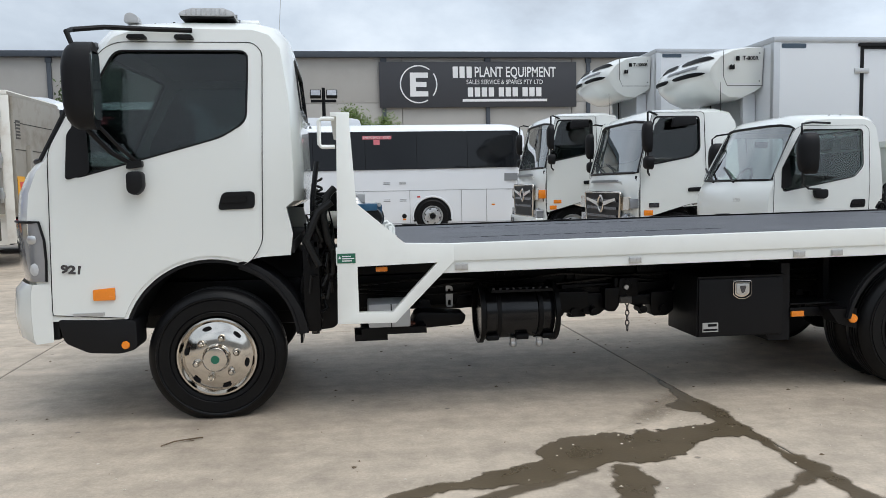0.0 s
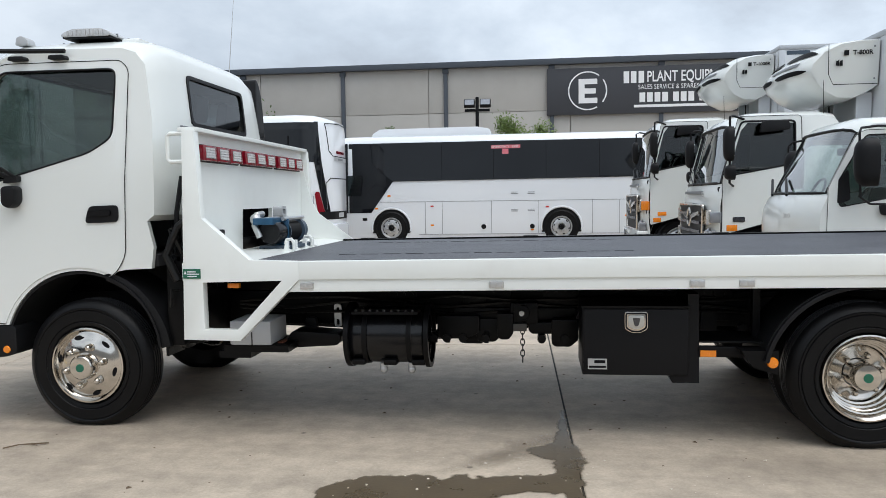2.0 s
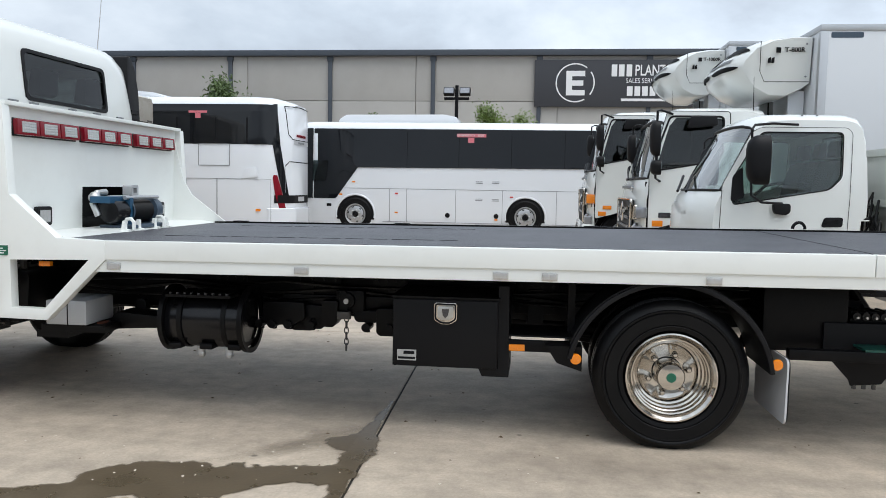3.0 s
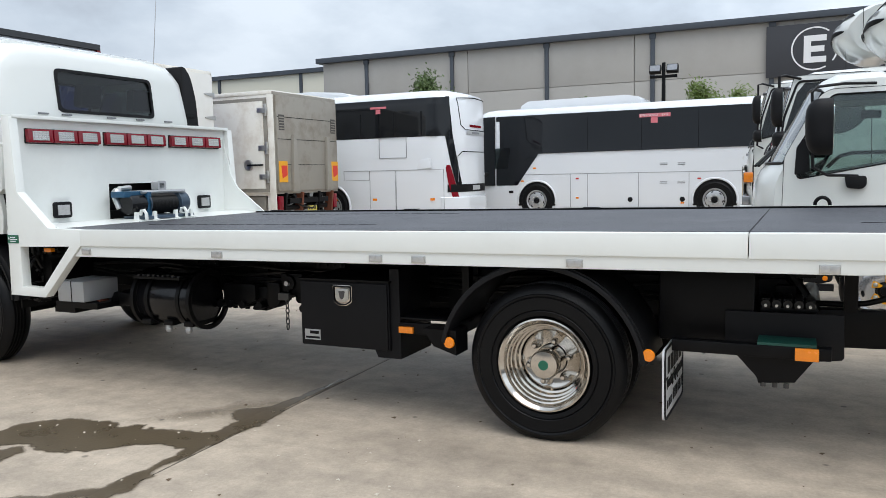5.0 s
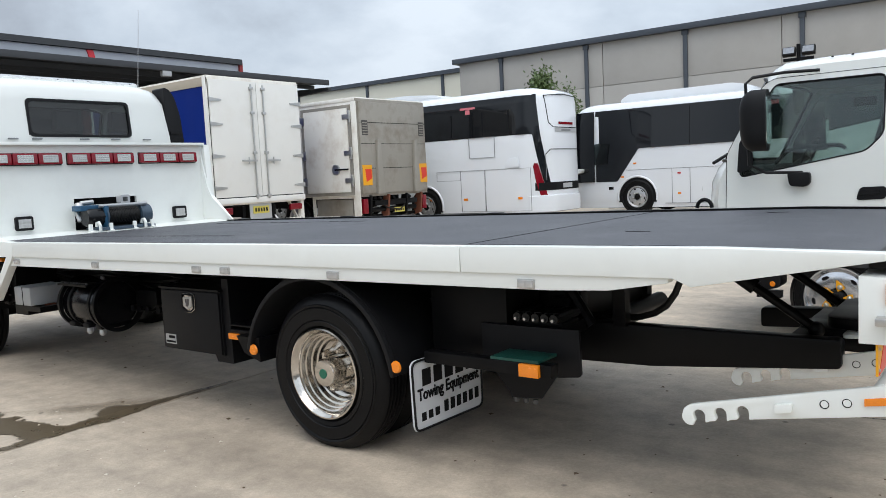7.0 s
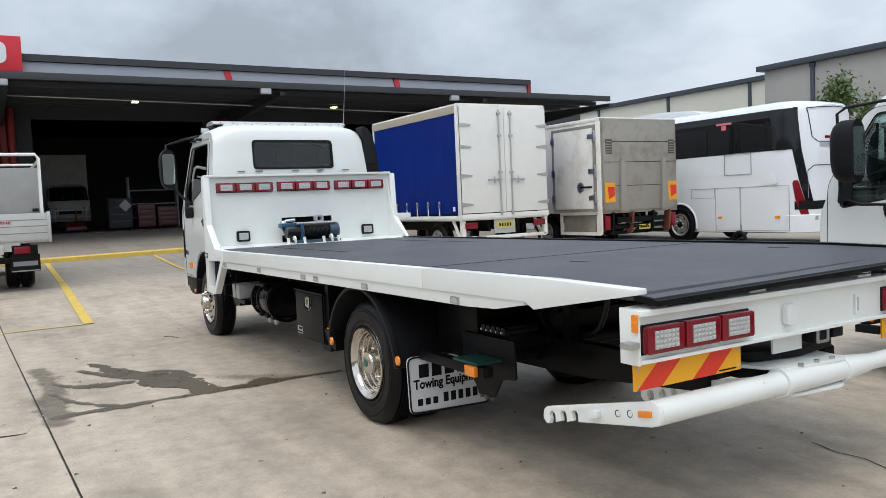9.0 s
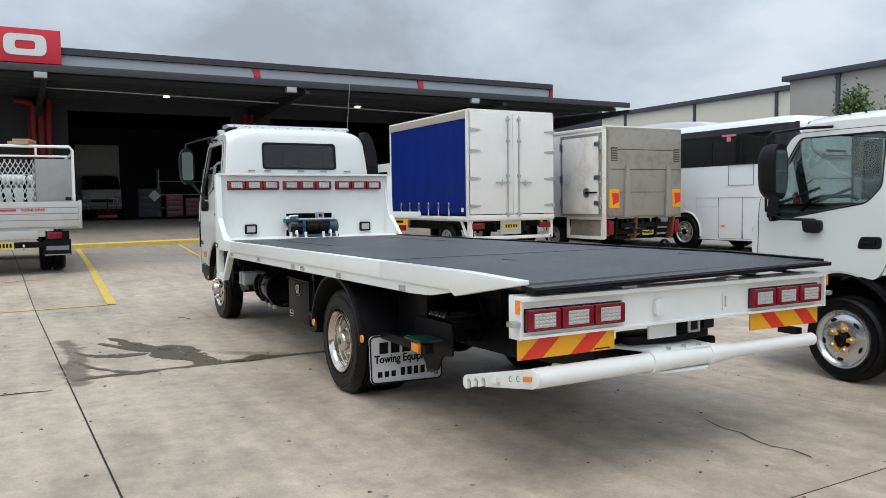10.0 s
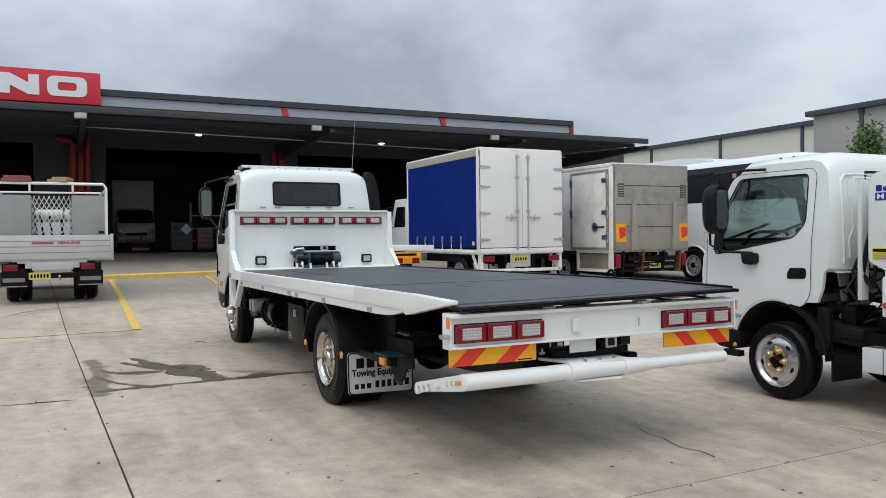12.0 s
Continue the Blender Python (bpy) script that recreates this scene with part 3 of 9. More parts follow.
painted("bay_line", (-4.15, 3.17), (-9.25, 3.28), 0.13, "worn yellow bay line painted on concrete")
painted("bay_line", (-9.35, 3.28), (-15.2, 3.42), 0.11, "worn yellow bay line painted on concrete")
painted("bay_line", (-4.13, 3.1), (-3.82, -4.0), 0.05, "worn thin yellow line painted across the bay")
kerb = Shape()
kerb.grid([[(-15.3 - 0.055 * k + dx, 2.4 + 0.3 * k, rise(-15.3 - 0.055 * k, 2.4 + 0.3 * k) + dz) for dx, dz in ((0.10, -0.1), (0.10, 0.10), (0.07, 0.13), (-0.07, 0.13), (-0.10, 0.10), (-0.10, -0.1))] for k in range(34)])
solid("kerb", kerb, YELLOWLINE, "low yellow painted kerb before the workshop", "kerb", kind="structure")
painted("bay_line", (-15.5, 6.1), (-9.5, 6.0), 0.08, "worn yellow bay line painted on concrete")

# twigs, leaves and grit
rng = random.Random(4)
twig = Shape()
twig.pipe([(-2.25, 3.75, 0.008), (-2.19, 3.80, 0.014), (-2.12, 3.84, 0.010), (-2.05, 3.865, 0.008)], 0.004, 6).pipe([(-2.14, 3.83, 0.010), (-2.09, 3.82, 0.008)], 0.003, 6)
solid("twig", twig, LITTER, "thin dry twig lying on the concrete", "twig")
grit = Shape()
for k in range(420):
    x, y = rng.uniform(-4, 8), rng.uniform(1.2, 7.5)
    r = rng.choice((0.005, 0.007, 0.009, 0.016)) * rng.uniform(0.7, 1.2)
    a = rng.uniform(0, 6.28)
    grit.add([(x + r * math.cos(a), y + r * math.sin(a), 0.003), (x + r * math.cos(a + 2), y + r * math.sin(a + 2), 0.003), (x + r * math.cos(a + 4.1), y + r * math.sin(a + 4.1), 0.003), (x, y, 0.003 + r * 0.4)], [(0, 1, 3), (1, 2, 3), (2, 0, 3)])
tagged(solid("leaf_grit", grit, LITTER, "scattered brown leaf bits and grit on concrete", "litter", smooth=0), kind="stuff")
chip = Shape()
for k in range(130):
    x, y = rng.gauss(0.2, 1.3), rng.uniform(1.7, 3.9)
    r, a = rng.uniform(0.004, 0.013), rng.uniform(0, 6.28)
    chip.add([(x + r * math.cos(a), y + r * math.sin(a), 0.003), (x + r * math.cos(a + 2), y + r * math.sin(a + 2), 0.003), (x + r * math.cos(a + 4.1), y + r * math.sin(a + 4.1), 0.003), (x, y, 0.003 + r * 0.5)], [(0, 1, 3), (1, 2, 3), (2, 0, 3)])
tagged(solid("stone_chips", chip, PALE, "pale stone chips scattered on concrete", "litter", smooth=0), kind="stuff")


# ---------------------------------------------------------------- warehouse behind the coaches
TILTUP = material("grey_tilt_up_concrete", (0.40, 0.385, 0.36), 0.75, vary=0.06, scale=0.25, fine=0.05, fine_scale=20, bump=0.05, bump_scale=20, dirt=(0.30, 0.28, 0.25), dirt_amount=0.35, dirt_scale=0.3)
CREAM = material("cream_tilt_up_concrete", (0.72, 0.69, 0.58), 0.75, vary=0.05, scale=0.25)
DARKTRIM = material("dark_blue_grey_steel", (0.050, 0.060, 0.075), 0.5, vary=0.1, scale=1)
SIGNDARK = material("charcoal_sign_sheet", (0.035, 0.036, 0.042), 0.5, vary=0.08, scale=0.8)
CANOPYDARK = material("dark_steel_sheet", (0.040, 0.042, 0.046), 0.6, vary=0.15, scale=1)
FASCIA = material("pale_grey_fascia_sheet", (0.44, 0.46, 0.50), 0.45, vary=0.06, scale=0.8)
# workshop wall, floor and lining colours are darkened to carry the shade there
SHOPWALL = material("shaded_grey_wall", (0.052, 0.054, 0.060), 0.8, vary=0.1, scale=0.6)
SHOPDARK = material("shaded_workshop_lining", (0.036, 0.037, 0.043), 0.85, vary=0.2, scale=0.5)
REDPAINT = material("red_gloss_paint", (0.66, 0.022, 0.035), 0.4, vary=0.06, scale=3)
REDPIPE = material("red_pipe_paint", (0.28, 0.02, 0.02), 0.5, vary=0.1, scale=3)
LAMPGLOW = material("lit_lamp_panel", (1.0, 0.95, 0.60), 0.4, emit=2.0)

WY, BAY = 50.0, 6.7
hall = thing("warehouse", pose(0, WY, 0), "grey tilt-up concrete warehouse with dark steel trim", "building")
part("wall", Shape().box(-28.9, 69, 0.05, 30, 0, 9.6), TILTUP, hall)


def wall_panel(x0, x1, z0, z1):
    return mesh_of("wall_panel", Shape().box(x0 + 0.03, x1 - 0.02, -0.06, 0.05, z0, z1), TILTUP, 0.012)


# bays without a joint, with one near the first downpipe, and with one near the next
BAYS = [[wall_panel(a, b, z0, z1) for a, b in zip(cuts, cuts[1:]) for z0, z1 in ((0, 6.73), (6.76, 9.6))] for cuts in ((0, BAY), (0, 1.15, BAY), (0, BAY - 1.12, BAY))]
for z0, z1 in ((0, 6.73), (6.76, 9.6)):
    part("wall_panel", Shape().box(-28.9, -25.22, -0.06, 0.05, z0, z1), TILTUP, hall, bevel=0.012)
post_mesh = mesh_of("downpipe", Shape().box(-0.13, 0.13, -0.20, -0.03, 0, 9.62).box(-0.19, 0.19, -0.24, -0.03, 9.25, 9.55), DARKTRIM, 0.02)
for k in range(14):
    x = -25.2 + BAY * k
    for me in BAYS[(0, 1, 2)[k % 3]]:
        share("wall_panel", me, hall, pose(x, 0, 0))
    share("downpipe", post_mesh, hall, pose(x, 0, 0))
part("roof_fascia", Shape().box(-29.3, 69.5, -0.45, 30.2, 9.56, 9.92), DARKTRIM, hall, bevel=0.02)
part("roof", Shape().prism([(0, 9.92), (30.2, 9.92), (15, 11.5)], -29.2, 69.4, "x"), DARKTRIM, hall)

sign = thing("wall_sign", pose(1.30, WY - 0.32, 6.41), "charcoal business sign with white lettering on the warehouse", "sign")
part("board", Shape().box(0, 12.85, 0, 0.08, 0, 2.88), SIGNDARK, sign, bevel=0.02)
ring = Shape()
for a0, a1 in ((-38, 35), (52, 300)):
    ring.prism(arc(2.50, 1.47, 1.20, a0, a1, 30) + arc(2.50, 1.47, 1.12, a1, a0, 30), -0.02, 0.0)
part("logo_ring", ring, WHITEINK, sign)
block = Shape().box(1.95, 2.32, -0.03, 0, 0.70, 2.20).box(2.32, 3.10, -0.03, 0, 0.70, 1.03).box(2.32, 3.10, -0.03, 0, 1.87, 2.20).box(2.32, 3.0, -0.03, 0, 1.29, 1.61)
part("logo_mark", block, WHITEINK, sign)
face = lambda x, z: pose(x, -0.02, z, 90, 0, 0)
for bx in (4.70, 5.14, 5.60):
    part("name_mark", Shape().box(bx, bx + 0.33, -0.025, 0, 1.86, 2.58), WHITEINK, sign)
lettering("heading", "PLANT EQUIPMENT", 0.92, WHITEINK, sign, face(8.78, 2.20), bold=0.012, wide=0.665)
lettering("subheading", "SALES SERVICE & SPARES PTY LTD", 0.41, WHITEINK, sign, face(8.09, 1.59), wide=0.82)
for k in range(10):
    bx = 5.66 + 0.455 * k + (0.2 if k > 3 else 0) + (0.2 if k > 6 else 0)
    part("number_bar", Shape().box(bx, bx + 0.34, -0.025, 0, 0.68, 1.26), WHITEINK, sign)
part("address_bar", Shape().box(5.32, 10.87, -0.025, 0, 0.36, 0.52), WHITEINK, sign)

shed = thing("far_shed", pose(-36, 60, 0), "cream concrete shed with dark roof edge", "building")
part("wall", Shape().box(-34, 4, 0, 20, 0, 10.6), CREAM, shed)
for x in (-31, -21, -11.2, -1.9):
    part("downpipe", Shape().box(x - 0.14, x + 0.14, -0.15, 0, 0, 10.6), DARKTRIM, shed)
part("roof_fascia", Shape().box(-34.3, 1.2, -0.3, 20.2, 10.58, 10.95), DARKTRIM, shed)

# ---------------------------------------------------------------- workshop with its canopy
shop = thing("workshop", pose(-30, 0, 0), "dark workshop with deep steel canopy and roller door openings", "building")
FL = 0.78
openings = [rect(-9.5, 1.2, FL - 0.05, 5.72), rect(4.14, 11.24, FL - 0.05, 5.62), rect(13.13, 20.3, FL - 0.05, 5.62), rect(22.1, 27.4, FL - 0.05, 5.6)]
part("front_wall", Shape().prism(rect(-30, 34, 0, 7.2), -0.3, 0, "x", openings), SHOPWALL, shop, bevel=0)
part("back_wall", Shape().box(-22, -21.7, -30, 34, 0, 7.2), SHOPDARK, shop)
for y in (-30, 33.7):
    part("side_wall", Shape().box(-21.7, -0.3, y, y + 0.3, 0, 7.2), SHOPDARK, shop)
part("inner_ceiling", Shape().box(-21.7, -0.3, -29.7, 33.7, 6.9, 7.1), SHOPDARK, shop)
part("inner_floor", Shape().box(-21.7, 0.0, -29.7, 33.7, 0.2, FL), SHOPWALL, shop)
part("canopy", Shape().prism([(0.0, 6.30), (8.5, 5.98), (8.5, 6.10), (0.0, 6.55)], -30, 28.4), CANOPYDARK, shop)
part("canopy_gutter", Shape().box(8.5, 8.66, -30, 28.45, 5.90, 6.14), CANOPYDARK, shop, bevel=0.02)
purlin = mesh_of("purlin", Shape().box(-0.05, 0.05, -30, 28.3, -0.18, 0), CANOPYDARK)
for k in range(6):
    share("purlin", purlin, shop, pose(1.0 + 1.35 * k, 0, 6.24 - 0.036 * (1.0 + 1.35 * k)))
beam = Shape().prism([(0, 6.10), (8.5, 5.82), (8.5, 5.68), (0, 5.30)], -0.1, 0.1)
beam_mesh = mesh_of("canopy_beam", beam, CANOPYDARK)
column_mesh = mesh_of("canopy_bracket", Shape().box(-0.02, 0.22, -0.32, -0.06, 3.6, 5.75).box(-0.02, 0.22, 0.06, 0.32, 3.6, 5.9).box(0.0, 0.9, -0.1, 0.1, 5.35, 5.65), REDPIPE, 0.02)
for y in (-14, -5, 3.0, 12.15, 21.3, 28.6):
    share("canopy_beam", beam_mesh, shop, pose(0, y, 0))
    share("canopy_bracket", column_mesh, shop, pose(0, y - 0.1, 0), "red painted steel bracket")
part("downpipe", Shape().pipe([(0.35, 3.38, 1.0), (0.35, 3.38, 6.0)], 0.14, 12), REDPIPE, shop, "red painted drainpipe")
part("downpipe", Shape().pipe([(0.35, 2.78, 1.0), (0.35, 2.78, 5.72), (0.35, 2.70, 5.84), (0.35, 2.1, 5.92)], 0.15, 12), REDPIPE, shop, "red painted drainpipe")
fascia = Shape().box(2.8, 3.0, -30, 27.75, 7.06, 7.48)
part("fascia", fascia, FASCIA, shop, bevel=0.02)
part("parapet", Shape().box(2.5, 2.8, -30, 27.7, 6.3, 7.6), CANOPYDARK, shop)
part("roof_edge", Shape().prism([(-0.2, 7.75), (3.15, 7.48), (3.15, 7.74), (-0.2, 8.0)], -30, 27.9), CANOPYDARK, shop)
part("upper_roof", Shape().prism([(-22, 6.9), (2.5, 6.9), (2.5, 7.5), (-22, 8.9)], -30, 27.7), CANOPYDARK, shop)
part("end_flash", Shape().prism([(2.6, 7.0), (3.1, 7.0), (3.1, 7.72), (1.0, 8.08), (1.0, 7.95), (2.6, 7.65)], 27.75, 27.95), REDPIPE, shop)
for y in (11.7, 19.9):
    part("red_bracket", Shape().prism([(y - 0.10, 7.08), (y + 0.16, 7.08), (y + 0.08, 7.46), (y - 0.22, 7.46)], 3.0, 3.06, "x"), REDPAINT, shop, "small red bracket on the fascia")
for y in (7.47, 15.7):
    part("batten_lamp", Shape().box(4.85, 5.10, y - 0.11, y + 0.11, 5.74, 5.78), LAMPGLOW, shop, "lit lamp under the canopy")
for y in (2.89, 11.47, 19.7):
    part("flood_lamp", Shape().box(8.45, 8.65, y - 0.2, y + 0.2, 5.70, 5.91).box(8.45, 8.55, y - 0.05, y + 0.05, 5.88, 6.0), GREYBOX, shop, "grey flood lamp at the canopy edge", bevel=0.03)

brand = thing("roof_sign", pose(-26.85, -9.24, 7.02), "red roof sign with white block shapes", "sign")
part("board", Shape().box(0, 0.25, 0, 13.05, 0, 1.31), REDPAINT, brand, bevel=0.02)
lo, hi = 0.27, 1.08
o = Shape().prism(bent([(11.06, lo), (12.54, lo), (12.54, hi), (11.06, hi)], 0.30, 6), 0.25, 0.28, "x", [bent([(11.45, lo + 0.24), (12.15, lo + 0.24), (12.15, hi - 0.24), (11.45, hi - 0.24)], 0.12, 4)])
part("white_shape", o, WHITEINK, brand)
for q in ([(9.35, lo), (9.74, lo), (9.74, lo + 0.34), (10.39, lo), (10.78, lo), (10.78, hi), (10.39, hi), (10.39, hi - 0.34), (9.74, hi), (9.35, hi)], rect(8.15, 8.75, lo, hi), rect(5.7, 6.3, lo, hi), rect(6.9, 7.5, lo, hi)):
    part("white_shape", Shape().prism(q, 0.25, 0.28, "x"), WHITEINK, brand)

# ---------------------------------------------------------------- yard light and trees
pole = thing("yard_light", pose(-1.92, 34.4, 0), "black yard light pole with two flood lamps", "street lamp")
part("pole", Shape().tube((0, 0, 0), (0, 0, 5.75), 0.10, 0.075, 12), BLACK, pole)
part("arm", Shape().box(-0.55, 0.55, -0.05, 0.05, 5.12, 5.24), BLACK, pole, bevel=0.01)
for x in (-0.34, 0.36):
    lamp_ = part("flood_lamp", Shape().box(-0.24, 0.24, -0.12, 0.1, 0, 0.34), PLASTIC, pole, bevel=0.03)
    lamp_.matrix_basis = pose(x, -0.05, 5.32, -22, 0, 0)
    part("lens", Shape().box(-0.2, 0.2, -0.135, -0.122, 0.05, 0.3), HEADLAMP, lamp_)

conduit = Shape().tube((-25, -6, 6.05), (-25, 26, 5.50), 0.035, n=8)
solid("conduit", conduit, STEEL, "long pale conduit under the canopy roof", "pipe", kind="structure")

BARK = material("tree_bark", (0.12, 0.09, 0.06), 0.9, vary=0.3, scale=12, bump=0.4, bump_scale=30)
LEAF = material("fresh_green_leaf", (0.10, 0.15, 0.025), 0.55, vary=0.35, scale=1.2)
LEAFDARK = material("dark_green_leaf", (0.065, 0.105, 0.025), 0.55, vary=0.35, scale=1.2)


def tree(x, y, h, spread, leaf, seed, label):
    r = random.Random(seed)
    t = thing("tree", pose(x, y, 0), label, "tree")
    trunk = Shape().pipe([(0, 0, 0), (0.05, 0.02, h * 0.3), (-0.03, 0.05, h * 0.6), (0.02, 0, h * 0.95)], 0.07, 8)
    tips = []
    for k in range(16):
        z0 = h * r.uniform(0.4, 0.9)
        a = r.uniform(0, 6.28)
        reach = spread * (1.25 - 1.1 * (z0 / h - 0.4) / 0.6)
        e = Vector((reach * math.cos(a) * r.uniform(0.4, 1), reach * math.sin(a) * r.uniform(0.4, 1), z0 + h * r.uniform(0.04, 0.14)))
        trunk.pipe([(0, 0, z0), e * 0.5 + Vector((0, 0, z0 * 0.5 + 0.1)), e], 0.02, 5)
        tips += [e, e * 0.6 + Vector((0, 0, z0 * 0.4)), e * 0.8 + Vector((0, 0, z0 * 0.2))]
    part("trunk", trunk, BARK, t)
    crown = Shape()
    for c in tips:
        for k in range(85):
            p = c + Vector((r.gauss(0, 0.22), r.gauss(0, 0.22), r.gauss(0, 0.25)))
            u = Vector((r.uniform(-1, 1), r.uniform(-1, 1), r.uniform(-1, 1))).normalized() * r.uniform(0.06, 0.12)
            v = u.orthogonal().normalized() * 0.035
            crown.add([p - u, p + v, p + u, p - v], [(0, 1, 2, 3)])
    tagged(part("crown", crown, leaf, t, smooth=0), kind="stuff")


tree(-0.45, 36.0, 4.75, 1.35, LEAF, 3, "young tree with bright green leaves")
tree(0.75, 36.4, 4.5, 1.2, LEAF, 8, "young tree with bright green leaves")
tree(-9.8, 30.6, 4.3, 0.6, LEAFDARK, 14, "low dark green tree behind the coaches")
tree(-11.1, 30.4, 5.3, 0.6, LEAFDARK, 5, "slim dark green tree behind the coaches")
tree(-7.2, 42, 5.1, 0.8, LEAFDARK, 6, "slim dark green tree behind the coaches")

# unseen plain walls added behind the camera to close the yard and darken reflections
solid("unseen_wall", Shape().box(-45, 75, -30.3, -30, 0, 7.5), TILTUP, "unseen plain grey wall added round the yard to darken reflections", "wall", kind="structure")
solid("unseen_wall", Shape().box(44, 44.3, -30, 53, 0, 6.0), TILTUP, "unseen plain grey wall added round the yard to darken reflections", "wall", kind="structure")


# ---------------------------------------------------------------- parts that several vehicles share
def wheel(parent, x, y, z, r, style, side=-1, rim_metal=None, width=0.215, rim=None, studs=6, markers=False):
    """A wheel whose outer face lies at y; side -1 faces towards -y. Tyre, rim, hub and nuts are pieces of their own."""
    rim_metal = rim_metal or CHROME
    k = r / 0.385 if rim is None else rim / 0.238
    lo, up = 0.232 * k, r

    def wall(f):
        return lo + (up - lo) * f

    prof = [(lo, 0.030), (wall(0.08), 0.004), (wall(0.20), -0.001), (wall(0.23), 0.004), (wall(0.26), -0.001), (wall(0.60), -0.001), (wall(0.62), 0.004), (wall(0.66), -0.001), (wall(0.70), -0.001), (wall(0.72), 0.006), (wall(0.81), 0.014), (wall(0.90), 0.026), (wall(0.97), 0.040)]
    for g in (0.062, 0.088, 0.114, 0.140):
        prof += [(r, g - 0.012), (r - 0.013, g - 0.008), (r - 0.013, g + 0.0), (r, g + 0.004)]
    prof += [(wall(0.99), width - 0.04), (wall(0.90), width - 0.02), (wall(0.64), width), (lo, width - 0.02)]
    s = -side
    flip = Matrix.Diagonal((1, s, 1, 1))
    body = Shape().lathe(prof, 72).moved(flip)
    # the tread lies flat on the ground and the wall bulges a little above it
    body.v = [(vx, vy - s * 0.012 * max(0.0, -vz / r - 0.75) * 4 * (abs(vy) < 0.01), max(vz, -z + 0.001)) for vx, vy, vz in body.v]
    tyre = part("wheel", body, RUBBER, parent, "black truck tyre on its rim")
    tyre.matrix_basis = pose(x, y, z)
    if style == "front":
        rp = [(0.238 * k, 0.020), (0.232 * k, -0.004), (0.222 * k, -0.006), (0.214 * k, 0.012), (0.205 * k, 0.020), (0.192 * k, 0.016), (0.165 * k, 0.000), (0.120 * k, -0.016), (0.082 * k, -0.020), (0.078 * k, -0.024)]
    elif style == "steel":
        rp = [(0.238 * k, 0.020), (0.232 * k, -0.004), (0.222 * k, -0.004), (0.214 * k, 0.014), (0.196 * k, 0.030), (0.180 * k, 0.022), (0.150 * k, 0.010), (0.110 * k, 0.004), (0.075 * k, 0.006), (0.062 * k, 0.02)]
    else:
        rp = [(0.238 * k, 0.020), (0.232 * k, -0.004), (0.224 * k, -0.006), (0.214 * k, 0.006), (0.203 * k, 0.018), (0.200 * k, 0.030), (0.193 * k, 0.034), (0.190 * k, 0.058), (0.184 * k, 0.062), (0.181 * k, 0.090), (0.172 * k, 0.094), (0.168 * k, 0.118), (0.158 * k, 0.122), (0.152 * k, 0.140), (0.140 * k, 0.148), (0.080 * k, 0.150)]
    part("rim", Shape().lathe(rp, 48).moved(flip), rim_metal, tyre, "bright steel rim")
    flat = -0.018 if style == "front" else (0.006 if style == "steel" else 0.150)
    if style == "front":
        hp = [(0.080 * k, flat - 0.004), (0.076 * k, flat - 0.050), (0.066 * k, flat - 0.062), (0.030 * k, flat - 0.066), (0.0, flat - 0.066)]
        top = flat - 0.066
    elif style == "steel":
        hp = [(0.062 * k, 0.03), (0.058 * k, -0.010), (0.040 * k, -0.022), (0.036 * k, -0.045), (0.0, -0.048)]
        top = -0.048
    else:
        hp = [(0.076 * k, 0.150), (0.074 * k, 0.022), (0.066 * k, 0.006), (0.03 * k, 0.0), (0.0, 0.0)]
        top = 0.0
    part("hub", Shape().lathe(hp, 32).moved(flip), rim_metal if style != "steel" else BLACK, tyre)
    if style != "steel":
        part("hub_badge", Shape().lathe([(0.026 * k, top + 0.002), (0.024 * k, top - 0.004), (0.0, top - 0.004)], 20).moved(flip), GREEN, tyre, "round green badge")
    nut = Shape()
    ln = 0.045 if style != "rear" else 0.075
    nut.lathe([(0.023 * k, 0.0), (0.022 * k, -ln * 0.45), (0.018 * k, -ln * 0.8), (0.010 * k, -ln), (0.0, -ln * 1.03)], 12)
    nut_mesh = mesh_of("nut", nut.moved(flip), rim_metal if style != "steel" else STEEL)
    bolt_r = {"front": 0.120, "steel": 0.088, "rear": 0.105}[style] * k
    for i in range(studs):
        a = radians(74 + 360 / studs * i)
        share("nut", nut_mesh, tyre, pose(bolt_r * math.cos(a), s * (flat + 0.002), bolt_r * math.sin(a)))
    if markers:
        tip = mesh_of("nut_marker", Shape().prism([(-0.030, -0.026), (0.030, -0.026), (0.030, 0.0), (0.006, 0.060), (-0.006, 0.060), (-0.030, 0.0)], -0.024, -0.018).moved(flip), YELLOW)
        for i in range(studs):
            a = radians(74 + 360 / studs * i)
            share("nut_marker", tip, tyre, pose(bolt_r * math.cos(a), s * flat, bolt_r * math.sin(a), 0, 72 * i + (30 if i % 2 else -25)), "yellow nut marker")
    hole = Shape().lathe([(0.026 * k, 0.0), (0.020 * k, 0.004), (0.0, 0.004)], 14)
    hole.v = [(vx * 1.05, vy, vz * 0.5) for vx, vy, vz in hole.v]
    hole_mesh = mesh_of("hand_hole", hole.moved(flip), INK)
    hr, hd = {"front": (0.178 * k, -0.004), "steel": (0.166 * k, 0.008), "rear": (0.166 * k, 0.126)}[style]
    for i in range(studs if style != "rear" else 0):
        a = radians(360 / studs * i + 47)
        share("hand_hole", hole_mesh, tyre, pose(hr * math.cos(a), s * hd, hr * math.sin(a), 0, 90 - math.degrees(a)))
    return tyre


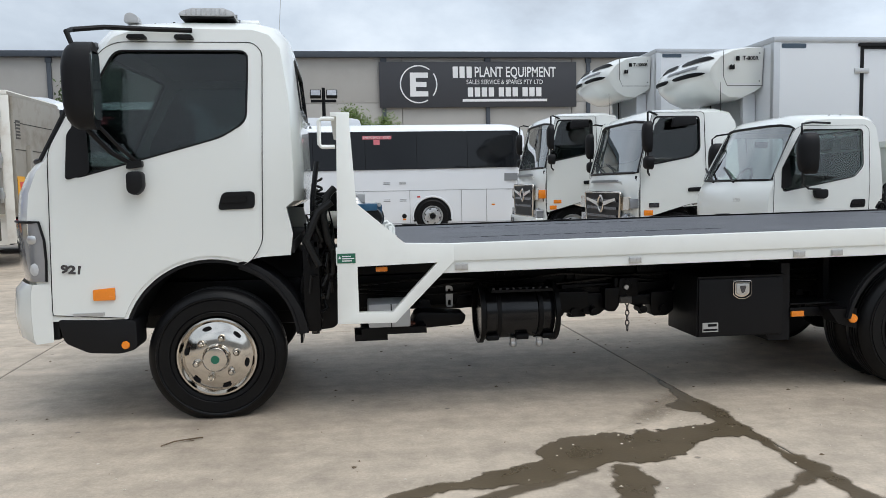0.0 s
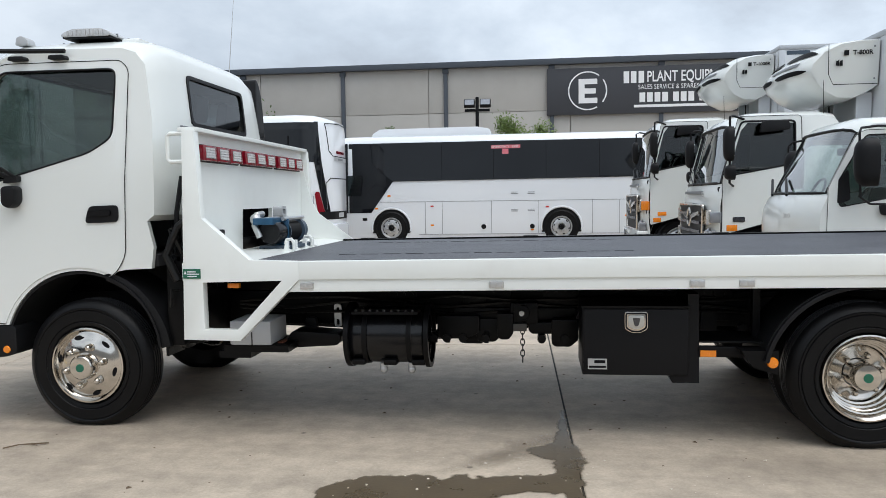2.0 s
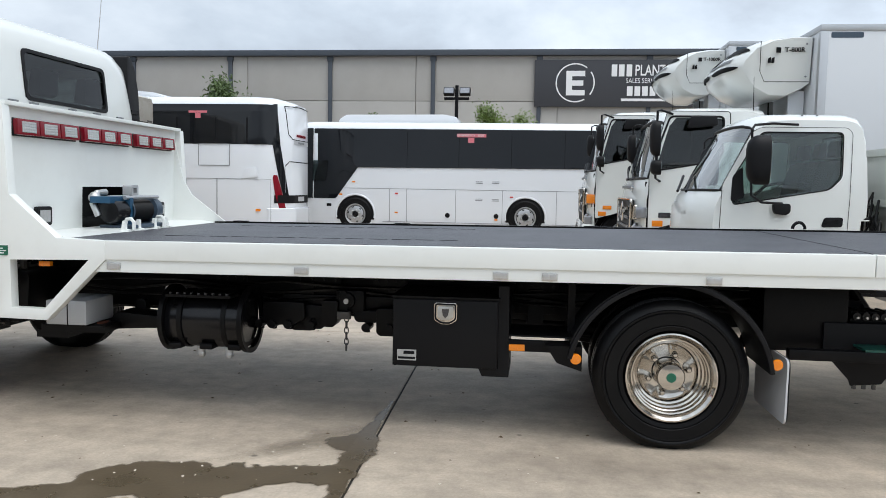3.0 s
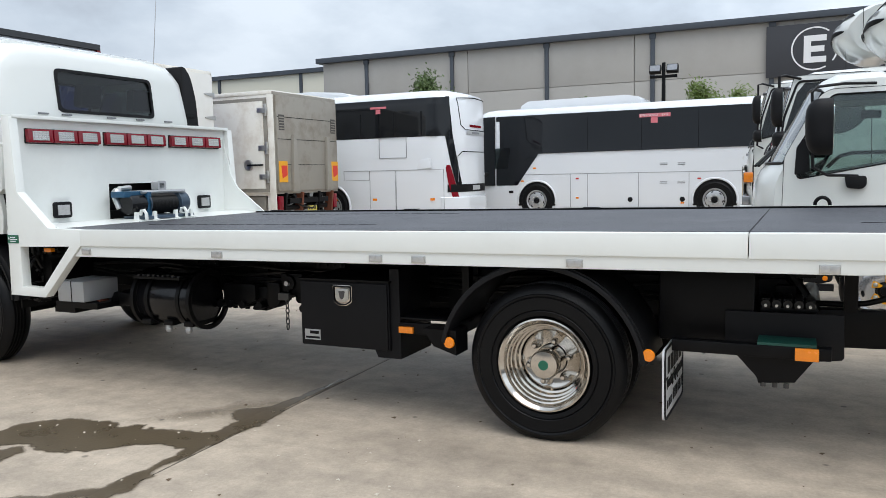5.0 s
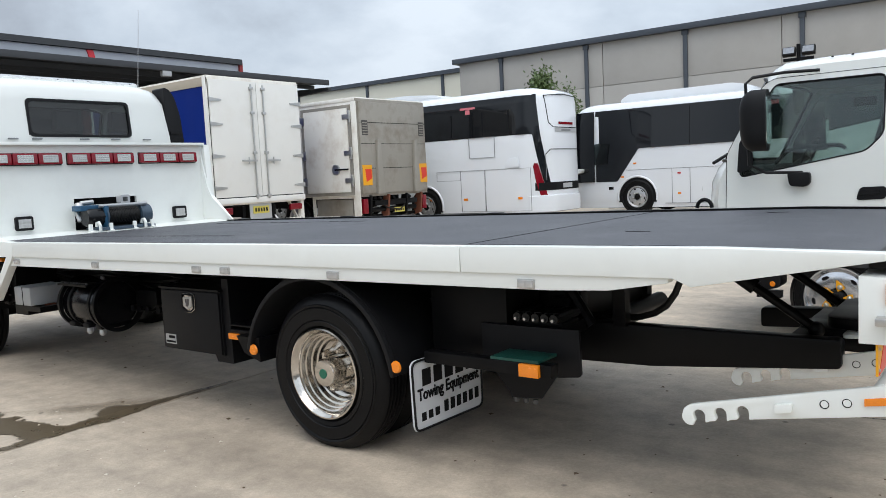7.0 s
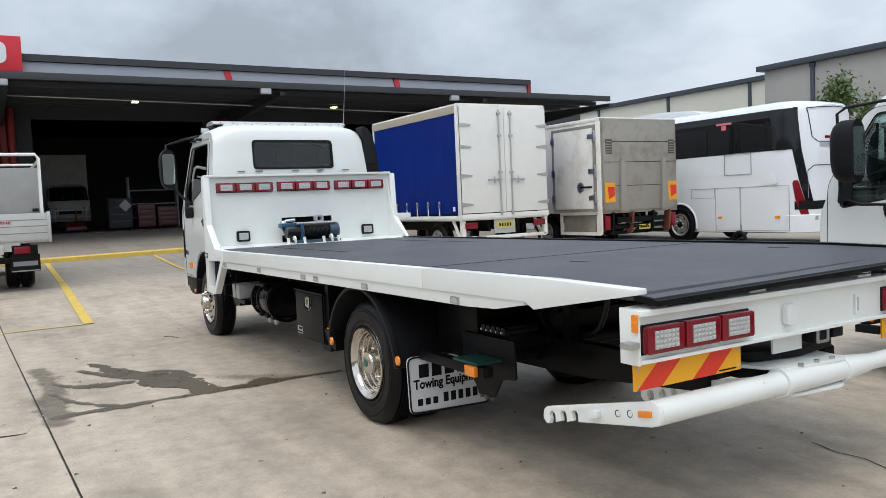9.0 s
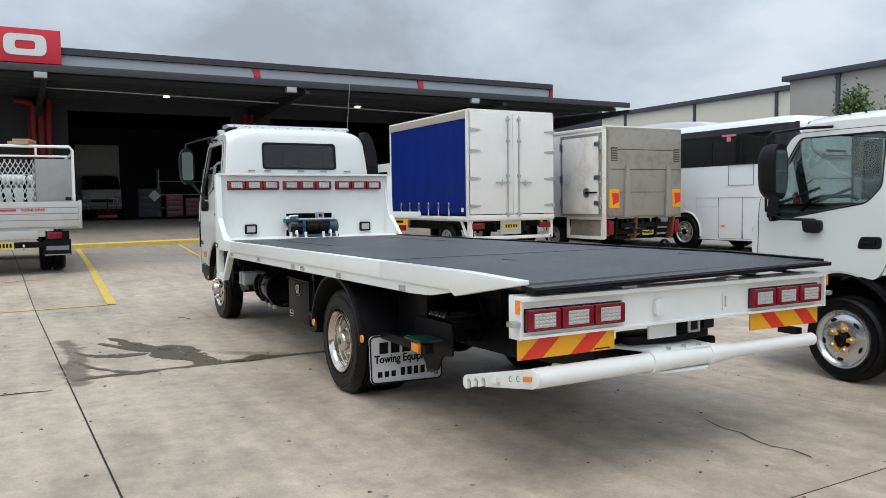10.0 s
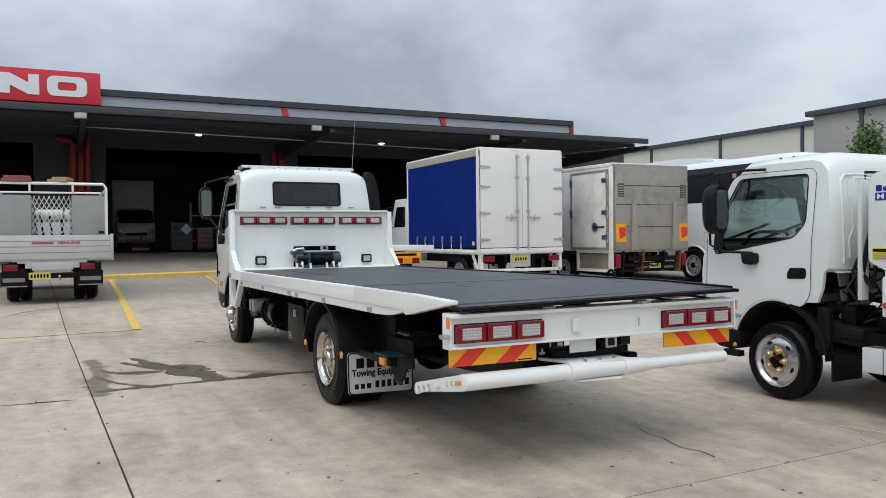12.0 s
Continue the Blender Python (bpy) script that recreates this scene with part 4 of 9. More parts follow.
def mirror_head(parent, x, y, z, w, d, h, name="door_mirror"):
    """A rounded mirror shell with its glass at the rear."""
    s = Shape()
    rows = []
    for i in range(15):
        t = 0.5 - 0.5 * math.cos(math.pi * i / 14)
        zz = z - h / 2 + h * t
        f = max(0.25, (1 - abs(2 * t - 1) ** 3.6) ** 0.45) * (0.93 + 0.07 * t)
        rows.append([(x + d * (-0.5 * math.cos(a) * f if math.cos(a) > 0 else 0.42 * min(1.0, 4 * abs(math.cos(a)))), y + w / 2 * math.sin(a) * f, zz) for a in [2 * math.pi * k / 16 for k in range(17)]])
    s.grid(rows)
    s.add([rows[0][k] for k in range(16)], [tuple(range(16))]).add([rows[-1][k] for k in range(16)], [tuple(range(16))])
    ob = part(name, s, PLASTIC, parent, "black plastic door mirror", smooth=50)
    part("mirror_glass", Shape().prism(bent([(y - w * 0.34, z - h * 0.39), (y + w * 0.34, z - h * 0.39), (y + w * 0.34, z + h * 0.39), (y - w * 0.34, z + h * 0.39)], 0.04), x + d * 0.415, x + d * 0.45, "x"), MIRROR, ob)
    return ob


SIDE_WINDOW = ((-0.735, 1.44), (0.085, 1.665), (0.232, 1.755), (0.252, 2.165), (-0.49, 2.165), (-0.74, 1.72))


def light_cab(root, lamp_top=1.20, pane=None, back=0.0, opening=SIDE_WINDOW, handle=(0.0, 0.0), nose=0.0, screen=None, skirt=0.0):
    """The tilting cab of a light truck; front axle at x 0, near side at -y; back lengthens it behind the door."""
    HW = 0.95
    prof = [(-1.20, 0.84, 1.0), (-1.23, 1.00, 1.0), (-1.235, 1.20, 1.0), (-1.22, 1.36, 1.0), (-1.16, 1.48, 0.95), (-1.10, 1.545, 0.9), (-0.72, 2.24, 0.62), (-0.62, 2.325, 0.5), (-0.45, 2.365, 0.2), (-0.1, 2.378, 0), (0.28, 2.375, 0), (0.42, 2.345, 0), (0.480, 2.27, 0), (0.495, 2.17, 0), (0.525, 1.87, 0), (0.54, 1.45, 0), (0.535, 1.29, 0), (0.49, 1.255, 0)]
    prof = [(x + (back if x > 0.2 else 0.0) + (nose if x < -0.6 else 0.0), z, f) for x, z, f in prof]
    us = [-1, -0.985, -0.95, -0.88, -0.74, -0.52, -0.26, 0, 0.26, 0.52, 0.74, 0.88, 0.95, 0.985, 1]

    def hw(z):
        return HW if z < 1.5 else HW - 0.075 * (z - 1.5) / 0.8

    def at(p, u):
        x, z, f = p
        a = abs(u)
        z2 = z - (0.085 * a ** 9 if z > 2.0 else 0.0)
        x2 = x + f * 0.24 * a ** 3.0 - (0.045 * a ** 8 if x > 0.38 + back else 0)
        return (x2, u * hw(z2), z2)

    rows = [[at(p, u) for u in us] for p in prof]
    wind = lambda i, j: (i == 5 and 2 <= j <= 11)
    rear_hole = lambda i, j: (i == 13 and 5 <= j <= 8)
    shell = part("cab_shell", Shape().grid(rows, lambda i, j: wind(i, j) or rear_hole(i, j)), WHITE, root, "white painted cab shell", smooth=40)
    part("windscreen", Shape().grid([[(x - 0.002, y, z) for x, y, z in rows[i][2:13]] for i in (5, 6)]), screen or SCREEN, root)
    rw = [[(x - 0.006, y, z) for x, y, z in rows[i][5:10]] for i in (13, 14)]
    part("rear_window", Shape().grid(rw), PRIVACY, root)
    ya, yb = rows[13][5][1], rows[13][9][1]
    part("window_seal", Shape().prism(rect(ya - 0.015, yb + 0.015, 1.855, 2.185, 0.05), -0.004, 0.008, "x", [rect(ya + 0.008, yb - 0.008, 1.878, 2.162, 0.05)], bend=lambda x, y, z: (x + back + 0.495 + (2.17 - z) * 0.1, y, z)), PLASTIC, root)
    edge = [(p[0] - 0.004, p[1], p[2] + 0.003) for p in rows[5][2:13]] + [(p[0] - 0.004, p[1], p[2] + 0.003) for p in reversed(rows[6][2:13])]
    part("windscreen_seal", Shape().pipe(edge, 0.016, 8, True), PLASTIC, root)
    # sides
    side_top = [(at(p, 1)[0], at(p, 1)[2]) for p in prof]
    arch = arc(0.0, 0.455, 0.505, 72, 160, 14)
    side = side_top + [(0.425 + back + skirt, 1.10), (0.375 + back + 1.6 * skirt, 0.972), (0.30 + 0.5 * back, 0.965)] + arch + [(-0.96, 0.628)]
    window = bent(opening, 0.05)
    door = bent([(-0.885, 0.640), (-0.865, 1.60), (-0.57, 2.165), (-0.48, 2.215), (0.285 + back, 2.215), (0.335 + back, 2.16), (0.305 + back, 1.05), (0.235 + back, 0.935)], 0.05, 3)
    hx, hz = handle
    low = arc(0.0, 0.455, 0.525, 66, 160, 12)
    door = door[2:] + low
    for s in (-1, 1):
        lean = lambda x, y, z: (x, y - s * (hw(0) - hw(z)), z)
        part("cab_side", Shape().prism(side, s * (HW - 0.035), s * HW, holes=[window], bend=lean), WHITE, root)
        ring = []
        edge_ = [door[-1]] + door[:-len(low)]
        for (xa, za), (xb, zb) in zip(edge_, edge_[1:]):
            n_ = max(1, int(math.hypot(xb - xa, zb - za) / 0.04))
            ring += [lean(xa + (xb - xa) * k / n_, s * (HW + 0.0062), za + (zb - za) * k / n_) for k in range(n_)]
        part("door_gap", Shape().pipe(ring, 0.0026, 5), INK, root)
        dr = part("door", Shape().prism(door, s * (HW - 0.015), s * (HW + 0.006), holes=[window], bend=lean), WHITE, root, "white cab door")
        part("window_glass", Shape().prism(window, s * (HW - 0.022), s * (HW - 0.018), bend=lean), pane or GLASS, dr)
        ringv = [lean(x, s * (HW + 0.004), z) for x, z in window]
        part("window_seal", Shape().pipe(ringv, 0.0065, 6, True), PLASTIC, dr)
        part("quarter_panel", Shape().prism(bent([(-0.775, 1.43), (-0.64, 1.47), (-0.66, 1.80), (-0.76, 1.70)], 0.03), s * (HW + 0.001), s * (HW + 0.012), bend=lean), PLASTIC, dr)
        part("handle_cup", Shape().prism(bent([(hx + 0.055, hz + 1.245), (hx + 0.268, hz + 1.252), (hx + 0.270, hz + 1.352), (hx + 0.085, hz + 1.348)], 0.03), s * (HW + 0.004), s * (HW + 0.012)), PLASTIC, dr)
        part("handle", Shape().prism(bent([(hx + 0.075, hz + 1.285), (hx + 0.225, hz + 1.288), (hx + 0.225, hz + 1.325), (hx + 0.085, hz + 1.322)], 0.015), s * (HW + 0.012), s * (HW + 0.026)), GLOSSBLACK, dr)
    # front: grille panel, lamps, bumper
    def on_front(z, u, out=0.0):
        for p, q in zip(prof[:5], prof[1:6]):
            if z <= q[1]:
                break
        t = (z - p[1]) / (q[1] - p[1])
        x, y, _ = at((p[0] + (q[0] - p[0]) * t, z, p[2] + (q[2] - p[2]) * t), u)
        return (x - out, y, z)

    grille = Shape().grid([[on_front(z, u, 0.008) for u in (-0.55, -0.3, 0, 0.3, 0.55)] for z in (0.86, 0.96, 1.06)])
    part("grille", grille, PLASTIC, root)
    for s in (-1, 1):
        lamp, back_ = [], []
        for f, xe in ((0.0, -0.905), (0.35, -0.90), (0.7, -0.905), (1.0, -0.93)):
            z = 0.86 + (lamp_top - 0.86) * f
            lamp.append([on_front(z, s * u, 0.014) for u in (0.62, 0.76, 0.88, 0.95)] + [(-0.985, s * 0.957, z), (xe, s * 0.962, z)])
        part("headlamp", Shape().grid(lamp), HEADLAMP, root, "clear headlamp cluster", smooth=60)
        part("lamp_rim", Shape().pipe([lamp[0][5], lamp[1][5], lamp[2][5], lamp[3][5], lamp[3][4], lamp[3][3], lamp[3][2], lamp[3][1]], 0.008, 6), PLASTIC, root)
        part("lamp_reflector", Shape().ball((-0.97, s * 0.945, lamp_top - 0.10), 0.035, 12, (1, 0.6, 1)), ALLOY, root)
        part("lamp_turn_cell", Shape().ball((-0.965, s * 0.95, 0.93), 0.03, 12, (1, 0.5, 1.5)), CLEAR, root)
    bump = []
    for z, o in ((0.50, 0.0), (0.53, 0.045), (0.66, 0.065), (0.80, 0.05), (0.845, 0.01)):
        bump.append([(at((-1.22 + nose, z, 1.0), u)[0] - o * (1 if abs(u) < 0.97 else 0.3), u * (HW + 0.005), z) for u in us])
    bumper = Shape().grid(bump)
    for s in (-1, 1):
        q = 0 if s < 0 else -1
        col = [r[q] for r in bump]
        bumper.add(col + [(-0.885, s * 0.955, z) for z in (0.845, 0.80, 0.66, 0.53, 0.51)], [tuple(range(10))])
    part("bumper", bumper, WHITE, root, "white front bumper", smooth=50)
    part("bumper_backing", Shape().box(-0.90, -0.86, -0.93, 0.93, 0.52, 0.86), PLASTIC, root)
    for s in (-1, 1):
        step = Shape().prism(bent([(-0.865, 0.64), (-0.43, 0.62), (-0.43, 0.45), (-0.52, 0.425), (-0.70, 0.435), (-0.83, 0.50)], 0.03), s * 0.72, s * 0.952)
        part("entry_step", step, PLASTIC, root, bevel=0.008)
        part("indicator", Shape().prism(bent([(-0.655, 0.742), (-0.535, 0.742), (-0.535, 0.815), (-0.655, 0.805)], 0.008), s * 0.957, s * 0.972), AMBER, root, "amber side indicator", bevel=0.004)
        part("reflector", Shape().lathe([(0.024, 0.0), (0.020, -0.008), (0.0, -0.010)], 18).moved(Matrix.Translation((-0.495, s * 0.953, 0.475)) @ Matrix.Diagonal((1, -s, 1, 1))), AMBER, root, "round amber reflector")
        guard = Shape()
        ga = arc(0.0, 0.42, 0.50, 8, 72, 10)
        gb = arc(0.0, 0.42, 0.56, 72, 8, 10)
        guard.prism(ga + gb, s * 0.60, s * 0.93)
        part("mudguard", guard, PLASTIC, root, bevel=0.006)
        part("mud_flap", Shape().box(0.50, 0.515, s * 0.66, s * 0.88, 0.43, 0.52), RUBBER, root)
        inner = Shape().prism(arc(0.0, 0.455, 0.50, 5, 175, 20) + arc(0.0, 0.455, 0.485, 175, 5, 20), s * 0.50, s * 0.94)
        part("wheel_arch_liner", inner, PLASTIC, root)
    # inside
    part("cab_floor", Shape().box(-1.0, 0.48, -0.9, 0.9, 0.98, 1.05), SEAT, root)
    part("dashboard", Shape().prism(bent([(-0.92, 1.05), (-0.66, 1.05), (-0.62, 1.40), (-0.74, 1.50), (-0.92, 1.48)], 0.05), -0.86, 0.86), PLASTIC, root)
    for y, w in ((-0.58, 0.25), (-0.08, 0.2), (0.48, 0.27)):
        st = part("seat", Shape().prism(bent([(-0.25, 1.05), (0.30, 1.05), (0.30, 1.32), (-0.25, 1.36)], 0.06), y - w, y + w), SEAT, root, "dark cloth seat", bevel=0.02)
        part("backrest", Shape().prism(bent([(0.16, 1.30), (0.32, 1.30), (0.42, 1.88), (0.32, 1.90)], 0.05), y - w, y + w), SEAT, st, bevel=0.03)
        part("headrest", Shape().prism(bent([(0.33, 1.92), (0.42, 1.92), (0.44, 2.10), (0.36, 2.10)], 0.03), y - w * 0.5, y + w * 0.5), SEAT, st, bevel=0.02)
    wheel_rim = [(0.48 + 0.19 * math.cos(a), 0.19 * math.sin(a)) for a in [2 * math.pi * k / 24 for k in range(24)]]
    sw = Shape().pipe([(-0.50 + 0.5 * q * 0.8, p, 1.56 + 0.85 * q) for p, q in wheel_rim], 0.016, 8, True)
    sw.pipe([(-0.72, 0.48, 1.40), (-0.50, 0.48, 1.56)], 0.03, 8)
    part("steering_wheel", sw, PLASTIC, root)
    part("roof_lining", Shape().box(-0.5, 0.42, -0.8, 0.8, 2.22, 2.24), SEATLIGHT, root)
    return at


# ---------------------------------------------------------------- the white tilt-tray tow truck
truck = thing("tow_truck", pose(-2.0, 5.15, 0), "white tilt-tray tow truck with black deck and wheel lift", "truck")
light_cab(truck, skirt=0.055)
# mirrors, horn, roof fittings
for s in (-1, 1):
    mirror_head(truck, -0.60, s * 1.17, 1.93, 0.20, 0.19, 0.46)
    arm = Shape().pipe([(-0.05, s * 0.92, 2.275), (-0.30, s * 0.93, 2.28), (-0.52, s * 0.95, 2.285), (-0.66, s * 1.06, 2.25), (-0.66, s * 1.16, 2.22), (-0.62, s * 1.17, 2.12)], 0.014, 8)
    part("mirror_arm", arm, PLASTIC, truck)
    arm = Shape().pipe([(-0.40, s * 0.965, 1.515), (-0.50, s * 1.02, 1.58), (-0.62, s * 1.14, 1.74)], 0.014, 8)
    part("mirror_strut", arm, PLASTIC, truck)
    arm = Shape().pipe([(-0.36, s * 0.965, 1.515), (-0.44, s * 1.05, 1.60), (-0.56, s * 1.14, 1.76)], 0.011, 8)
    part("mirror_strut", arm, PLASTIC, truck)
    part("mirror_foot", Shape().prism(bent([(-0.435, 1.49), (-0.345, 1.50), (-0.345, 1.535), (-0.42, 1.535)], 0.01), s * 0.955, s * 1.0), PLASTIC, truck)
    part("blind_spot_mirror", Shape().prism(bent([(-0.43, 1.475), (-0.335, 1.475), (-0.335, 1.375), (-0.38, 1.335), (-0.43, 1.36)], 0.03), s * 0.955, s * 1.04), PLASTIC, truck, bevel=0.02)
    for x in (-0.36, -0.10):
        part("mirror_clamp", Shape().prism(bent([(x - 0.055, 2.228), (x + 0.055, 2.228), (x + 0.045, 2.252), (x - 0.045, 2.252)], 0.01), s * 0.875, s * 0.935), PLASTIC, truck, bevel=0.006)
part("camera_pod", Shape().prism(bent([(-0.46, 2.345), (-0.37, 2.345), (-0.38, 2.385), (-0.42, 2.405), (-0.45, 2.395)], 0.015), -0.79, -0.71), GREYBOX, truck, "grey camera pod on the roof", bevel=0.01)

beacon = part("light_bar", Shape().prism(bent([(-0.13, 2.382), (0.16, 2.382), (0.18, 2.391), (0.165, 2.410), (0.11, 2.430), (-0.07, 2.430), (-0.13, 2.410), (-0.15, 2.391)], 0.012), -0.80, 0.80), CLEAR, truck, "clear LED beacon bar across the roof", bevel=0.012)
for k in range(9):
    x = -0.10 + 0.028 * k
    part("lens_rib", Shape().box(x - 0.005, x + 0.005, -0.806, -0.798, 2.388, 2.424 - 0.5 * (x - 0.02) ** 2), LED, beacon)
for k in range(11):
    part("lens_joint", Shape().box(0.150, 0.182, -0.72 + 0.144 * k - 0.004, -0.72 + 0.144 * k + 0.004, 2.388, 2.408), SEATLIGHT, beacon)
part("base", Shape().prism(bent([(-0.14, 2.374), (0.17, 2.374), (0.17, 2.386), (-0.14, 2.386)], 0.005), -0.795, 0.795), PLASTIC, beacon, bevel=0.004)
for y in (-0.45, 0.45):
    part("foot", Shape().box(-0.06, 0.08, y - 0.04, y + 0.04, 2.34, 2.376), PLASTIC, beacon)
for k in range(5):
    part("roof_rivet", Shape().ball((-0.30 + 0.11 * k, -0.70, 2.352 + 0.008 * k), 0.008, 8), PLASTIC, truck)
mast = Shape().tube((0.30, 0.72, 2.30), (0.36, 0.76, 3.1), 0.004, 0.002, 6)
part("aerial", mast, STEEL, truck, "thin whip aerial")
for k in range(9):
    y = -0.64 + 0.16 * k
    part("roof_rib", Shape().prism(bent([(y - 0.079, 2.325), (y + 0.079, 2.325), (y + 0.072, 2.386 - 0.06 * abs(y) ** 6), (y - 0.072, 2.386 - 0.06 * abs(y) ** 6)], 0.03), 0.20, 0.31, "x"), WHITE, truck, bevel=0.01)
for y in (-0.42, 0.0, 0.3, 0.62, -0.62):
    part("rear_vent", Shape().box(0.535, 0.552, y - 0.04, y + 0.04, 1.83, 1.842), SEATLIGHT, truck)

# air intake behind the far rear corner of the cab
intake = Shape().prism(bent([(0.90, 1.20), (1.09, 1.20), (1.10, 1.80), (1.075, 2.08), (1.02, 2.27), (0.96, 2.345), (0.90, 2.36)], 0.05), 0.26, 0.455, "x")
snork = part("air_intake", intake, PLASTIC, truck, "black plastic air intake", bevel=0.03)
for k in range(6):
    part("louvre", Shape().box(0.455, 0.467, 0.94, 1.06, 1.55 + 0.07 * k, 1.58 + 0.07 * k), PLASTIC, snork)

# model badge and small plates
lettering("model_badge", "921", 0.060, BADGE, truck, pose(-0.765, -0.960, 0.922, 90, 0, 0) @ Matrix(((1, 0.25, 0, 0), (0, 1, 0, 0), (0, 0, 1, 0), (0, 0, 0, 1))), "dark chrome model number", bold=0.003, wide=1.3)
part("info_plate", Shape().box(-0.77, -0.60, -0.965, -0.957, 0.655, 0.672), ALLOY, truck)

for ob in truck.children:
    ob.location.x -= 0.028
for sy in (-1, 1):
    wheel(truck, -0.015, sy * 0.925, 0.377, 0.402, "front", sy, rim=0.238)
    wheel(truck, 4.45, sy * 1.035, 0.385, 0.402, "rear", sy, rim=0.240)
    wheel(truck, 4.45, sy * 0.79, 0.385, 0.402, "rear", sy, ALLOY, rim=0.240)


def led_shape(hx, hz, y, nx, nz):
    """A lamp window: a thin plate with rows of small faceted LED cells proud of it."""
    s = Shape().box(-hx, hx, y, y + 0.006, -hz, hz)
    dx, dz = 2 * hx / nx, 2 * hz / nz
    for i in range(nx):
        for j in range(nz):
            x, z = -hx + dx * (i + 0.5), -hz + dz * (j + 0.5)
            a, b = dx * 0.44, dz * 0.44
            s.add([(x - a, y - 0.0004, z - b), (x + a, y - 0.0004, z - b), (x + a, y - 0.0004, z + b), (x - a, y - 0.0004, z + b), (x, y - 0.006, z)], [(0, 1, 4), (1, 2, 4), (2, 3, 4), (3, 0, 4)])
    return s


# ---- deck with its side rails
def top(x):
    return 1.012 + 0.008 * x


for s in (-1, 1):
    y0, y1 = (-1.11, -1.045) if s < 0 else (1.045, 1.11)
    up = [(0.70, top(0.7)), (5.385, top(5.385)), (5.385, 0.945), (0.70, 0.915)]
    rail = part("side_rail", Shape().prism(up, y0, y1), TRAYWHITE, truck, "white steel side rail", bevel=0.005)
    up2 = [(5.389, top(5.39)), (6.45, top(6.45)), (6.965, top(6.965) - 0.012), (6.965, top(6.965) - 0.034), (6.36, 0.925), (6.30, 0.953), (5.389, 0.945)]
    part("rail_end", Shape().prism(up2, y0, y1), TRAYWHITE, rail, bevel=0.005)
    lowr = [(1.391, 0.925), (6.28, 0.962), (6.28, 0.935), (6.05, 0.897), (5.8, 0.886), (1.318, 0.849)]
    part("lower_flange", Shape().prism(lowr, y0 + (0.012 if s < 0 else 0), y1 - (0.012 if s > 0 else 0)), TRAYWHITE, rail, bevel=0.004)
    if s < 0:
        for x in (1.43, 2.494, 3.558, 3.81, 4.628, 5.70):
            zc = 0.885 + 0.0055 * (x - 1.43)
            mk = part("marker_lamp", Shape().prism(rect(x - 0.040, x + 0.040, zc - 0.019, zc + 0.019), y0 + 0.004, y0 + 0.013), STEEL, rail, "small clear side marker lamp", bevel=0.004)
            part("lens", led_shape(0.035, 0.0145, 0, 2, 1).moved(pose(x, y0 + 0.001, zc)), LED, mk)
def sag(x, y, z):
    """The tail of the deck droops a little on the near side."""
    return (x, y, z - 0.028 * max(0.0, (x - 6.3) / 0.7) * (1.05 - y) / 2.1)


deck = part("deck", Shape().prism([(0.93, top(0.93) + 0.002), (6.3, top(6.3) + 0.002), (7.0, top(7.0) - 0.018), (7.0, top(7.0) - 0.04), (6.3, top(6.3) - 0.05), (0.93, top(0.93) - 0.05)], -1.044, 1.044, bend=sag), DECK, truck, "dark grey coated steel deck")
part("deck_edge", Shape().prism([(1.1, top(1.1) + 0.014), (6.3, top(6.3) + 0.014), (6.98, top(6.98) - 0.006), (6.98, top(6.98) - 0.02), (1.1, top(1.1) + 0.0)], 1.03, 1.075), BLACK, deck, "black raised edge strip")
part("tail_lip", Shape().prism([(6.90, top(6.9) - 0.012), (7.02, top(7.0) - 0.026), (7.02, top(7.0) - 0.045), (6.90, top(6.9) - 0.04)], -1.05, 1.09, bend=sag), BLACK, deck, "black tail edge")
slot = mesh_of("lash_slot", Shape().box(-0.055, 0.055, -0.011, 0.011, 0.0, 0.0015), INK)
for y in (-0.62, 0.62):
    for k in range(13):
        x = 1.55 + 0.14 * k
        share("lash_slot", slot, deck, pose(x, y, top(x) + 0.002))
for x, y in ((6.2, 0.75), (5.9, -0.45)):
    share("lash_slot", slot, deck, pose(x, y, top(x) + 0.002, 0, 0, 12))
part("deck_joint", Shape().prism(rect(5.384, 5.390, -1.04, 1.04), top(5.4) + 0.002, top(5.4) + 0.0035, "z"), INK, deck)
hook = Shape().pipe([(5.70 + 0.045 * math.cos(a), 1.05, top(5.7) + 0.02 + 0.05 * math.sin(a)) for a in [math.pi * k / 10 for k in range(11)]], 0.012, 8)
part("tie_loop", hook, BLACK, deck, "black tie-down loop")
for x in (1.25, 2.6, 4.1):
    part("stake_cap", Shape().box(x, x + 0.12, 1.045, 1.10, top(x) + 0.004, top(x) + 0.02), BLACK, deck, bevel=0.004)

# ---- headboard with its lamps and winch
for s in (-1, 1):
    ya, yb = (-1.112, -1.05) if s < 0 else (1.05, 1.112)
    post = [(0.70, 0.575), (1.035, 0.570), (1.385, 0.918), (1.385, top(1.3)), (1.10, top(1.0) + 0.012), (0.825, 1.27), (0.795, 1.772), (0.725, 1.772)]
    cut = [(0.825, 0.635), (1.02, 0.632), (1.288, 0.915), (0.822, 0.905)]
    part("headboard_post", Shape().prism(post, ya, yb, holes=[cut]), TRAYWHITE, truck, "white headboard post with triangular foot", bevel=0.004)


def board_x(z):
    return 0.755 - (1.775 - z) * 0.015 / 0.755


